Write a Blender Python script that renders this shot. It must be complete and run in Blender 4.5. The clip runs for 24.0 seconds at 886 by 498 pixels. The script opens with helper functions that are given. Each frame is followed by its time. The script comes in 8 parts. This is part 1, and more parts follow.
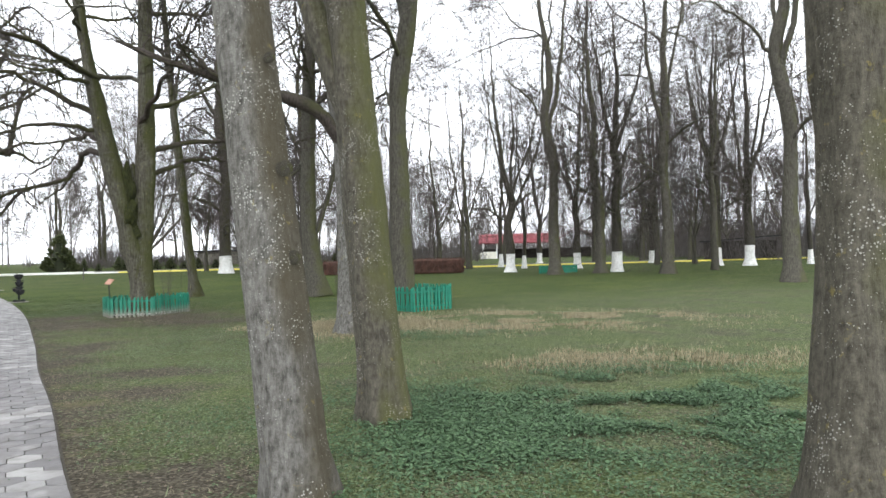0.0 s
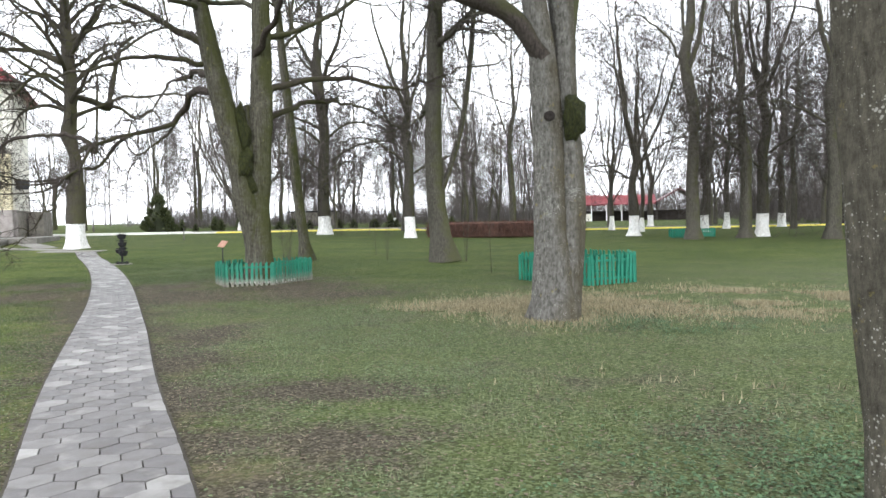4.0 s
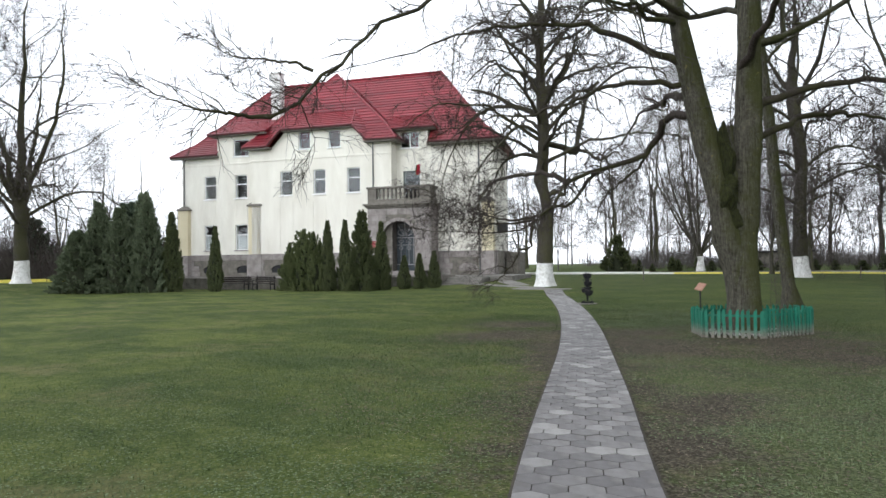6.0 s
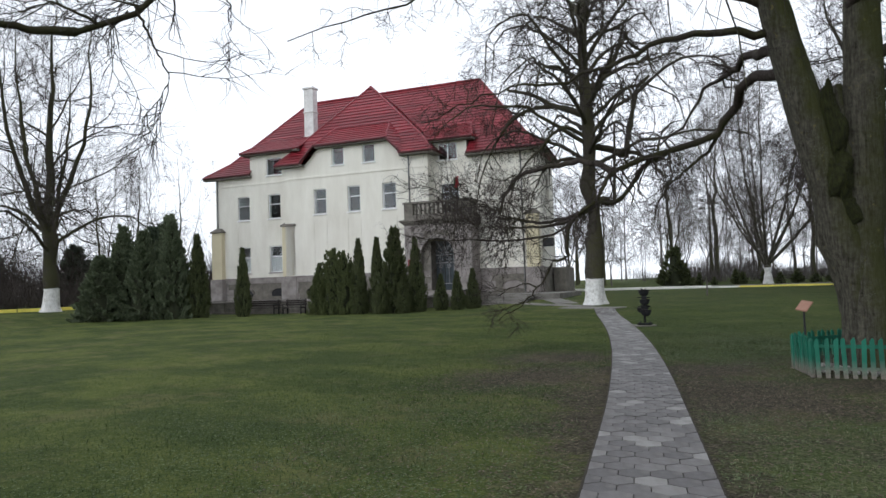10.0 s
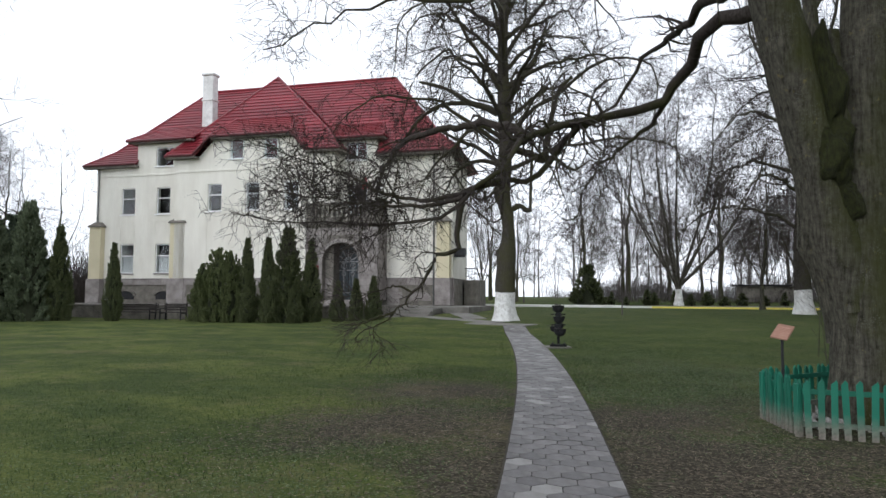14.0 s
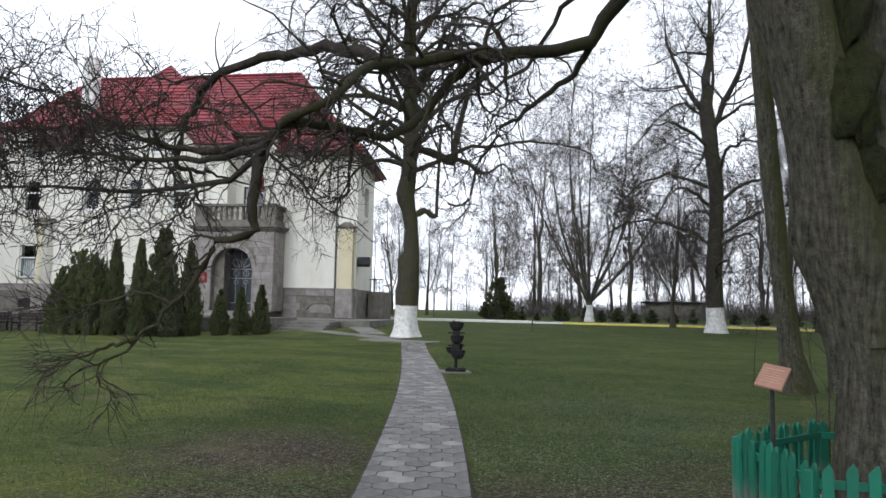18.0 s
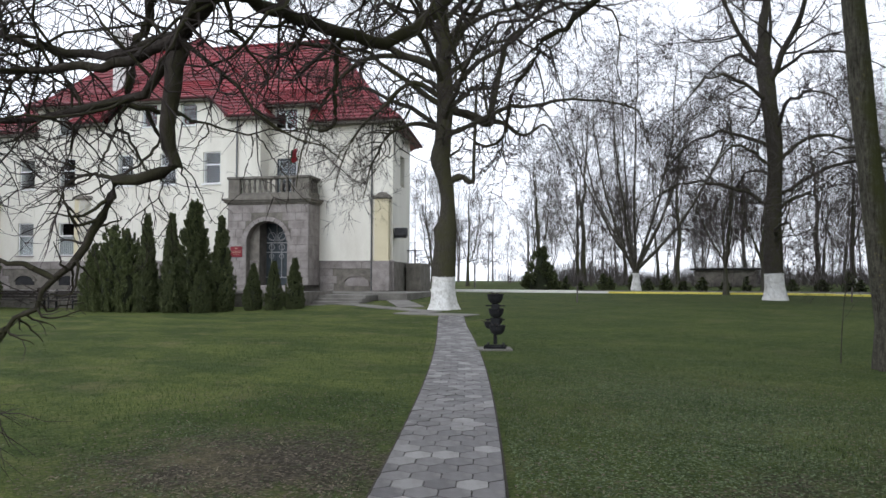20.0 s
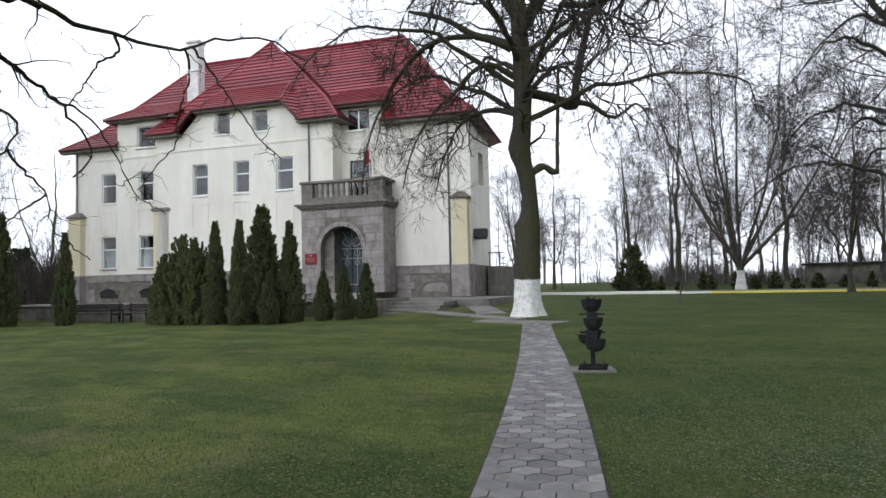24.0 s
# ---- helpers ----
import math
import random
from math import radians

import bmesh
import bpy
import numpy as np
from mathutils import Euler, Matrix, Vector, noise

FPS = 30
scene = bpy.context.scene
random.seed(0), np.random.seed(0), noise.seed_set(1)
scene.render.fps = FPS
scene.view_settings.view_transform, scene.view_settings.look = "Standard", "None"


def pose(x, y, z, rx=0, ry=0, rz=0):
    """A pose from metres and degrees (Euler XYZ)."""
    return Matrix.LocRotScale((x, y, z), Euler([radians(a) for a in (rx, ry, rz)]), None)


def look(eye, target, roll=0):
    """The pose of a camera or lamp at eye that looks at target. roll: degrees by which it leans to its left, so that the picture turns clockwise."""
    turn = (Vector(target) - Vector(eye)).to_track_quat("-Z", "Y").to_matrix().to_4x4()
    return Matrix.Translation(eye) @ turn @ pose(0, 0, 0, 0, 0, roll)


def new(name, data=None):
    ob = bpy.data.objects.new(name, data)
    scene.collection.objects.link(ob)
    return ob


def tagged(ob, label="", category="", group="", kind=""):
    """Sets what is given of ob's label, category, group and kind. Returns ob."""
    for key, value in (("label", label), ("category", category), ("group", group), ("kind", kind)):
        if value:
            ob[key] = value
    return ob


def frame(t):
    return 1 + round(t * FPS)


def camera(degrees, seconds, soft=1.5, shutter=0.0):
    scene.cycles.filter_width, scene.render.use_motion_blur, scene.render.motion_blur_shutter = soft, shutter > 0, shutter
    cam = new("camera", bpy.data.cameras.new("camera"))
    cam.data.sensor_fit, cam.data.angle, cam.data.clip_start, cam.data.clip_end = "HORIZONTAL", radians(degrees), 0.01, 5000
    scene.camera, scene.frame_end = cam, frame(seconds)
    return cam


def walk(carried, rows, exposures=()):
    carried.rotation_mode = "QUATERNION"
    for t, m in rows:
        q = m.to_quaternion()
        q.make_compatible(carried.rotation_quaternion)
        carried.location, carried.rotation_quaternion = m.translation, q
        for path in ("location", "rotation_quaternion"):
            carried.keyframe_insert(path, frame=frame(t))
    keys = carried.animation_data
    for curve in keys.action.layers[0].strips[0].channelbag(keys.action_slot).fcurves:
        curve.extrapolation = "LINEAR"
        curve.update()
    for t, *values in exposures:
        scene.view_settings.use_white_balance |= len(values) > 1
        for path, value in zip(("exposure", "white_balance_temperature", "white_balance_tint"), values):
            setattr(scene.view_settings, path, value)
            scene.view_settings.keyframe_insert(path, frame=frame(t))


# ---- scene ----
cam = camera(64.3, 24.0)
# the film's own exposure falls as the bright house comes into view
EXPOSURE = [(0.0, 1.9, 6150, 9), (3.0, 2.0, 6150, 9), (4.0, 2.06, 6150, 9), (5.0, 1.72, 6100, 9), (6.0, 1.24, 6050, 9), (8.0, 0.77, 6000, 9), (10.5, 0.57, 6000, 10), (12.0, 0.4, 6100, 11), (13.0, 0.29, 6150, 11), (14.0, 0.78, 6000, 10), (16.0, 1.2, 6000, 10), (17.0, 1.25, 6000, 10), (18.0, 0.95, 5950, 10), (19.0, 0.82, 5950, 11), (22.0, 1.1, 5900, 11), (23.0, 1.15, 5900, 11), (24.0, 0.86, 5950, 11)]
PATH = [
    (0, (1.4, -1.328, 1.503), (1.348, 0.672, 1.516), -1.4),
    (0.5, (1.019, -0.911, 1.55), (0.792, 1.076, 1.581), -1.6),
    (1, (0.744, -0.444, 1.508), (0.288, 1.503, 1.475), -1.2),
    (1.5, (0.461, -0.028, 1.502), (-0.109, 1.889, 1.462), -3.2),
    (3.5, (-0.628, 1.715, 1.454), (-0.797, 3.707, 1.409), -1.6),
    (4, (-0.899, 2.174, 1.471), (-1.176, 4.153, 1.382), -1.1),
    (4.5, (-1.275, 2.612, 1.5), (-1.846, 4.528, 1.44), -0.4),
    (5, (-1.587, 3.05, 1.46), (-2.583, 4.782, 1.385), -1.9),
    (5.5, (-1.923, 3.476, 1.466), (-3.224, 4.994, 1.475), -1.0),
    (6, (-2.234, 3.827, 1.453), (-3.609, 5.278, 1.499), -0.7),
    (6.5, (-2.501, 4.231, 1.462), (-3.928, 5.63, 1.529), -2.0),
    (7, (-2.744, 4.576, 1.451), (-4.069, 6.074, 1.468), -0.0),
    (7.5, (-2.925, 4.992, 1.474), (-4.274, 6.468, 1.511), -1.9),
    (8, (-3.151, 5.433, 1.48), (-4.633, 6.775, 1.532), -1.8),
    (8.5, (-3.46, 5.8, 1.49), (-4.863, 7.222, 1.591), -0.7),
    (9, (-3.69, 6.171, 1.473), (-5.109, 7.576, 1.576), -2.0),
    (9.5, (-3.917, 6.516, 1.462), (-5.373, 7.884, 1.553), -2.2),
    (11.5, (-5.006, 8.075, 1.357), (-6.498, 9.399, 1.502), -1.5),
    (12, (-5.235, 8.419, 1.334), (-6.744, 9.725, 1.47), -1.7),
    (12.5, (-5.487, 8.714, 1.307), (-7.041, 9.962, 1.463), -1.1),
    (13, (-5.755, 9.009, 1.293), (-7.155, 10.427, 1.465), 0.0),
    (13.5, (-5.949, 9.496, 1.322), (-7.238, 11.022, 1.414), -0.9),
    (14, (-6.156, 9.895, 1.313), (-7.461, 11.405, 1.447), 0.2),
    (14.5, (-6.374, 10.258, 1.302), (-7.51, 11.9, 1.419), 1.1),
    (15, (-6.523, 10.779, 1.294), (-7.527, 12.507, 1.355), 1.1),
    (15.5, (-6.749, 11.1, 1.288), (-7.62, 12.898, 1.382), 1.3),
    (16, (-6.92, 11.455, 1.288), (-7.716, 13.289, 1.354), 1.1),
    (16.5, (-7.021, 11.882, 1.313), (-7.867, 13.693, 1.383), 0.5),
    (17, (-7.21, 12.266, 1.307), (-8.022, 14.093, 1.373), 0.8),
    (17.5, (-7.363, 12.538, 1.359), (-8.23, 14.338, 1.443), -0.2),
    (18, (-7.51, 12.722, 1.352), (-8.624, 14.374, 1.524), 1.1),
    (18.5, (-7.759, 13.068, 1.353), (-8.956, 14.652, 1.593), 0.7),
    (19, (-7.953, 13.46, 1.366), (-9.141, 15.06, 1.533), -0.2),
    (19.5, (-8.102, 13.787, 1.341), (-9.303, 15.384, 1.435), 0.1),
    (21.5, (-8.974, 14.892, 1.388), (-10.213, 16.459, 1.484), -0.6),
    (22, (-9.115, 15.15, 1.356), (-10.376, 16.702, 1.404), -1.5),
    (22.5, (-9.326, 15.41, 1.368), (-10.755, 16.807, 1.427), -0.1),
    (23, (-9.576, 15.703, 1.379), (-11.024, 17.075, 1.516), 0.2),
    (23.5, (-9.781, 16.086, 1.347), (-11.207, 17.482, 1.473), -0.0),
    (24, (-9.944, 16.38, 1.347), (-11.336, 17.812, 1.451), -1.3),
]
walk(cam, [(t, look(eye, target, roll)) for t, eye, target, roll in PATH], EXPOSURE)

# ---- sky, sun and exposure: an overcast day ----
world = bpy.data.worlds.new("overcast")
scene.world = world
world.use_nodes = True
wn, wl = world.node_tree.nodes, world.node_tree.links
sky = wn.new("ShaderNodeTexSky")
sky.sky_type, sky.sun_disc = "NISHITA", False
sky.sun_elevation, sky.sun_rotation = radians(30), radians(172)
sky.air_density, sky.dust_density, sky.ozone_density = 1.0, 1.0, 1.0
pale = wn.new("ShaderNodeHueSaturation")
pale.inputs["Saturation"].default_value = 0.05
wl.new(sky.outputs[0], pale.inputs["Color"])
# an even layer of cloud over most of the sky
cloud_mix = wn.new("ShaderNodeMix")
cloud_mix.data_type = "RGBA"
cloud_mix.inputs[0].default_value = 0.6
cloud_mix.inputs[7].default_value = (6.0, 6.05, 6.15, 1)
wl.new(pale.outputs[0], cloud_mix.inputs[6])
wl.new(cloud_mix.outputs[2], wn["Background"].inputs["Color"])
wn["Background"].inputs["Strength"].default_value = 0.15
lamp = bpy.data.lights.new("sun", "SUN")
lamp.energy, lamp.angle, lamp.color = 0.26, radians(25), (1.0, 0.97, 0.93)
new("sun", lamp).matrix_world = look((0, 0, 60), (-14.5, 103, 0))


# ---- materials ----
def mat(name, colour, rough=0.85, metal=0.0, spec=0.4):
    m = bpy.data.materials.new(name)
    m.use_nodes = True
    b = m.node_tree.nodes["Principled BSDF"]
    b.inputs["Base Color"].default_value = (*colour, 1)
    b.inputs["Roughness"].default_value = rough
    b.inputs["Metallic"].default_value = metal
    b.inputs["Specular IOR Level"].default_value = spec
    return m


def nodes_of(m):
    t = m.node_tree
    return t, t.nodes["Principled BSDF"]


def coords(t, kind="Object", scale=(1, 1, 1)):
    c, mp = t.nodes.new("ShaderNodeTexCoord"), t.nodes.new("ShaderNodeMapping")
    mp.inputs["Scale"].default_value = scale
    t.links.new(c.outputs[kind], mp.inputs[0])
    return mp.outputs[0]


def noise_tex(t, vec, scale, detail=4.0, rough=0.6):
    n = t.nodes.new("ShaderNodeTexNoise")
    n.inputs["Scale"].default_value, n.inputs["Detail"].default_value, n.inputs["Roughness"].default_value = scale, detail, rough
    t.links.new(vec, n.inputs["Vector"])
    return n.outputs["Fac"]


def ramp(t, fac, *stops):
    r = t.nodes.new("ShaderNodeValToRGB")
    e = r.color_ramp.elements
    while len(e) < len(stops):
        e.new(0.5)
    for el, (p, c) in zip(e, stops):
        el.position, el.color = p, (*c, 1)
    t.links.new(fac, r.inputs[0])
    return r.outputs[0]


def blend(t, fac, a, b):
    m = t.nodes.new("ShaderNodeMix")
    m.data_type = "RGBA"
    for sock, v in ((m.inputs[0], fac), (m.inputs[6], a), (m.inputs[7], b)):
        if isinstance(v, (int, float)):
            sock.default_value = v
        elif isinstance(v, tuple):
            sock.default_value = (*v, 1)
        else:
            t.links.new(v, sock)
    return m.outputs[2]


def mathn(t, op, a, b=0.0, clamp=False):
    m = t.nodes.new("ShaderNodeMath")
    m.operation, m.use_clamp = op, clamp
    for sock, v in zip(m.inputs, (a, b)):
        if isinstance(v, (int, float)):
            sock.default_value = v
        else:
            t.links.new(v, sock)
    return m.outputs[0]


def bump(t, b, height, strength=0.4, dist=0.02):
    n = t.nodes.new("ShaderNodeBump")
    n.inputs["Strength"].default_value, n.inputs["Distance"].default_value = strength, dist
    t.links.new(height, n.inputs["Height"])
    t.links.new(n.outputs[0], b.inputs["Normal"])


def mottled(name, dark, light, scale=3.0, fine=40.0, rough=0.85, bumps=0.3, dist=0.01, metal=0.0, stretch=(1, 1, 1), spec=0.3):
    """A surface with stains at one scale and grain at another."""
    m = mat(name, light, rough, metal, spec)
    t, b = nodes_of(m)
    v = coords(t, "Object", stretch)
    big, small = noise_tex(t, v, scale, 5), noise_tex(t, v, fine, 3)
    mix = mathn(t, "ADD", mathn(t, "MULTIPLY", big, 0.65), mathn(t, "MULTIPLY", small, 0.35))
    t.links.new(ramp(t, mix, (0.32, dark), (0.68, light)), b.inputs["Base Color"])
    bump(t, b, small, bumps, dist)
    return m


def bark(name, dark, light, moss, paint=0.0, lichen=0.0, stretch=0.3, deep=0.9):
    """Furrowed bark with lichen and a moss colour that favours its +x side; paint: the height in metres of a
    whitewashed foot; stretch: below 0.3, longer furrows.
    """
    m = mat(name, light, 0.95, 0.0, 0.15)
    t, b = nodes_of(m)
    v, w = coords(t, "Object", (1, 1, stretch)), coords(t)
    ridge, big, fine = noise_tex(t, v, 30, 6, 0.7), noise_tex(t, w, 1.7, 4), noise_tex(t, w, 60, 3)
    scale = mathn(t, "ADD", mathn(t, "MULTIPLY", ridge, 0.6), mathn(t, "MULTIPLY", noise_tex(t, w, 16, 5, 0.75), 0.4))
    colour = ramp(t, scale, (0.36, dark), (0.64, light))
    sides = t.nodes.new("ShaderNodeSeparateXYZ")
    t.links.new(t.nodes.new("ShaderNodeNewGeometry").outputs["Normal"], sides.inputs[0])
    # the moss colour lies mostly on faces turned towards +x
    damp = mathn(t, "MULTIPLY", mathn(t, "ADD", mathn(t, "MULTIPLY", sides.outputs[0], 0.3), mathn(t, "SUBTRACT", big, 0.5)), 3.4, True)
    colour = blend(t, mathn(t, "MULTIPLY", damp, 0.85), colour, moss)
    if lichen:
        vo = t.nodes.new("ShaderNodeTexVoronoi")
        vo.inputs["Scale"].default_value = 52
        t.links.new(w, vo.inputs["Vector"])
        ragged_ = mathn(t, "ADD", vo.outputs["Distance"], mathn(t, "MULTIPLY", mathn(t, "SUBTRACT", noise_tex(t, w, 110, 3), 0.5), 0.5))
        size = mathn(t, "MULTIPLY", mathn(t, "SUBTRACT", noise_tex(t, w, 3.1, 4), 0.42, True), 1.6)
        spots = mathn(t, "MULTIPLY", mathn(t, "SUBTRACT", size, ragged_), 12, True)
        colour = blend(t, mathn(t, "MULTIPLY", spots, lichen), colour, (0.36, 0.355, 0.32))
        ochre = mathn(t, "MULTIPLY", mathn(t, "SUBTRACT", noise_tex(t, w, 9, 5, 0.7), 0.62, True), 10, True)
        colour = blend(t, mathn(t, "MULTIPLY", ochre, 0.6), colour, (0.2, 0.165, 0.05))
    if paint:
        sep = t.nodes.new("ShaderNodeSeparateXYZ")
        t.links.new(w, sep.inputs[0])
        edge = mathn(t, "ADD", sep.outputs[2], mathn(t, "MULTIPLY", noise_tex(t, w, 5, 4), 0.25))
        mask = mathn(t, "MULTIPLY", mathn(t, "SUBTRACT", paint + 0.12, edge), 30, True)
        axis = mathn(t, "SQRT", mathn(t, "ADD", mathn(t, "MULTIPLY", sep.outputs[0], sep.outputs[0]), mathn(t, "MULTIPLY", sep.outputs[1], sep.outputs[1])))
        mask = mathn(t, "MULTIPLY", mask, mathn(t, "LESS_THAN", axis, 0.75))
        worn = mathn(t, "MULTIPLY", mask, mathn(t, "MULTIPLY", mathn(t, "SUBTRACT", fine, 0.28, True), 9, True))
        colour = blend(t, worn, colour, ramp(t, mathn(t, "ADD", mathn(t, "MULTIPLY", ridge, 0.45), mathn(t, "MULTIPLY", noise_tex(t, w, 5, 6, 0.75), 0.55)), (0.36, (0.34, 0.32, 0.28)), (0.48, (0.62, 0.61, 0.58)), (0.62, (0.8, 0.8, 0.78))))
    t.links.new(colour, b.inputs["Base Color"])
    bump(t, b, mathn(t, "ADD", scale, mathn(t, "MULTIPLY", fine, 0.2)), deep, 0.035)
    return m


# grey_bark's third colour is a dark brown for its +x side
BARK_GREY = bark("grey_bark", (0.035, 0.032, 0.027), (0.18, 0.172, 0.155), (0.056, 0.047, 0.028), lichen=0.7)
BARK_BROWN = bark("brown_bark", (0.03, 0.027, 0.02), (0.11, 0.1, 0.078), (0.07, 0.072, 0.026), lichen=0.62)
BARK_OLD = bark("old_bark", (0.014, 0.013, 0.009), (0.115, 0.107, 0.082), (0.042, 0.046, 0.013), lichen=0.12, stretch=0.11, deep=1.0)
BARK_DARK = bark("dark_bark", (0.028, 0.026, 0.021), (0.108, 0.1, 0.08), (0.066, 0.068, 0.03), stretch=0.18)
BARK_WHITE = bark("whitewashed_bark", (0.02, 0.018, 0.015), (0.078, 0.07, 0.057), (0.05, 0.05, 0.024), paint=1.35, stretch=0.16)
BARK_FAN = bark("pale_whitewashed_bark", (0.04, 0.036, 0.03), (0.13, 0.118, 0.1), (0.07, 0.068, 0.04), paint=1.35, stretch=0.16)
BARK_END = bark("whitewashed_lime_bark", (0.02, 0.018, 0.015), (0.085, 0.076, 0.06), (0.055, 0.053, 0.026), paint=1.35, stretch=0.16)
BARK_BOUGH = bark("bough_bark", (0.018, 0.014, 0.012), (0.07, 0.058, 0.05), (0.045, 0.045, 0.02))
BARK_MOSSY = mottled("mossy_bark", (0.008, 0.009, 0.003), (0.06, 0.066, 0.014), 5, 28, 0.98, 1.0, 0.06)
# near black, standing for the shade inside a trunk hollow
HOLLOW = mottled("hollow_shade", (0.008, 0.006, 0.005), (0.03, 0.024, 0.02), 8, 40, 1.0, 0.5, 0.01)
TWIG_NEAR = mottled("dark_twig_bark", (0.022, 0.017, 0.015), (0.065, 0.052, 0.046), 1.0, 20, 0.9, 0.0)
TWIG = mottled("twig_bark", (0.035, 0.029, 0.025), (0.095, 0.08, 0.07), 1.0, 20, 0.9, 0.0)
# paler and greyer than TWIG: the far wood's haze put into the colour
TWIG_GREY = mottled("far_grey_twig", (0.065, 0.057, 0.053), (0.15, 0.135, 0.125), 1.0, 20, 0.9, 0.0)
STUCCO = mottled("cream_stucco", (0.6, 0.57, 0.49), (0.79, 0.77, 0.69), 0.5, 22, 0.9, 0.2, 0.006, stretch=(1.6, 1.6, 0.45))
STUCCO_YELLOW = mottled("yellow_stucco", (0.54, 0.48, 0.32), (0.66, 0.6, 0.42), 0.6, 30, 0.9, 0.15, 0.004)
STONE = mottled("grey_stone", (0.15, 0.13, 0.12), (0.36, 0.33, 0.31), 1.6, 22, 0.9, 0.5, 0.01)
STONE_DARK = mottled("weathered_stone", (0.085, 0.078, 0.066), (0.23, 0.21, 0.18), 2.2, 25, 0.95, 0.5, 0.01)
FLAG_GREEN = mottled("green_cloth", (0.01, 0.09, 0.04), (0.02, 0.15, 0.06), 2, 30, 0.85, 0.0)
SIGN_FADED = mottled("faded_lettering", (0.36, 0.2, 0.15), (0.44, 0.27, 0.2), 3, 40, 0.7, 0.0)
CONCRETE = mottled("concrete_slab", (0.09, 0.083, 0.072), (0.24, 0.228, 0.205), 1.2, 40, 0.85, 0.3, 0.004)
ASPHALT = mottled("pale_asphalt", (0.2, 0.2, 0.2), (0.3, 0.3, 0.3), 0.6, 60, 0.8, 0.2, 0.004)
KERB = mottled("yellow_painted_kerb", (0.55, 0.47, 0.06), (0.8, 0.72, 0.16), 0.7, 30, 0.7, 0.2, 0.004)
KERB_WHITE = mottled("white_painted_kerb", (0.55, 0.55, 0.5), (0.8, 0.8, 0.74), 0.7, 30, 0.7, 0.2, 0.004)
WHITE = mottled("white_frame", (0.72, 0.72, 0.7), (0.83, 0.83, 0.82), 2, 30, 0.4, 0.0)
WHITE_BRICK = mottled("whitewashed_brick", (0.5, 0.49, 0.47), (0.8, 0.79, 0.77), 2.5, 14, 0.9, 0.3, 0.01)
IRON = mottled("dark_iron", (0.012, 0.012, 0.013), (0.04, 0.04, 0.042), 3, 40, 0.55, 0.1, 0.003, 0.4)
ZINC = mottled("grey_zinc", (0.1, 0.1, 0.1), (0.2, 0.2, 0.2), 3, 40, 0.5, 0.0, 0.003, 0.5)
PALE_IRON = mottled("pale_wrought_iron", (0.2, 0.2, 0.2), (0.36, 0.36, 0.36), 5, 30, 0.7, 0.0)
BLACK_PAINT = mottled("dull_black_paint", (0.008, 0.008, 0.009), (0.03, 0.03, 0.031), 6, 40, 0.9, 0.3, 0.004, spec=0.15)
GUTTER = mottled("dark_red_gutter", (0.05, 0.012, 0.014), (0.12, 0.03, 0.032), 2, 30, 0.5, 0.0)
PLANK_DARK = mottled("dark_stained_wood", (0.018, 0.015, 0.014), (0.062, 0.052, 0.046), 2, 20, 0.85, 0.3, 0.006, stretch=(0.3, 1, 1))
DEEP_RED = mottled("deep_red_enamel", (0.13, 0.006, 0.012), (0.18, 0.009, 0.017), 2, 30, 0.4, 0.0)
RED_SIGN = mottled("red_enamel", (0.24, 0.008, 0.016), (0.32, 0.012, 0.024), 2, 30, 0.4, 0.0)
CURTAIN = mottled("pale_curtain", (0.42, 0.42, 0.4), (0.62, 0.62, 0.6), 4, 20, 0.9, 0.2, stretch=(8, 1, 1))
# rooms coloured near black, so indoor dimness is in the colour
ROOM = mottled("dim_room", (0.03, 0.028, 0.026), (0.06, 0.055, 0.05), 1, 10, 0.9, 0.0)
DOOR_WOOD = mottled("dark_blue_green_door", (0.02, 0.026, 0.03), (0.06, 0.075, 0.085), 2, 25, 0.6, 0.1)
HEDGE = mottled("reddish_hedge_twigs", (0.03, 0.017, 0.012), (0.11, 0.055, 0.04), 3, 20, 0.9, 0.0)
RUBBLE = mottled("pale_rubble", (0.2, 0.19, 0.17), (0.5, 0.48, 0.45), 3, 30, 0.9, 0.4)
SIGN_BOARD = mottled("copper_coloured_board", (0.24, 0.125, 0.085), (0.34, 0.19, 0.135), 3, 40, 0.5, 0.0)

GLASS = mat("window_glass", (0.85, 0.9, 0.92), 0.03)
GLASS.node_tree.nodes["Principled BSDF"].inputs["Transmission Weight"].default_value = 1.0
GLASS.node_tree.nodes["Principled BSDF"].inputs["IOR"].default_value = 1.45


def roof_material():
    """Glazed red tiles: each course carries rounded waves and its own shade."""
    m = mat("red_roof_tile", (0.3, 0.03, 0.035), 0.38, 0.0, 0.5)
    t, b = nodes_of(m)
    v = coords(t)
    g = t.nodes.new("ShaderNodeObjectInfo")
    tone = mathn(t, "ADD", mathn(t, "MULTIPLY", g.outputs["Random"], 0.4), mathn(t, "MULTIPLY", noise_tex(t, v, 0.5, 5), 0.6))
    t.links.new(ramp(t, tone, (0.25, (0.13, 0.012, 0.018)), (0.75, (0.23, 0.024, 0.033))), b.inputs["Base Color"])
    wv = t.nodes.new("ShaderNodeTexWave")
    wv.inputs["Scale"].default_value, wv.bands_direction = 1.4, "X"
    t.links.new(v, wv.inputs["Vector"])
    bump(t, b, wv.outputs["Fac"], 0.35, 0.03)
    return m


ROOF = roof_material()


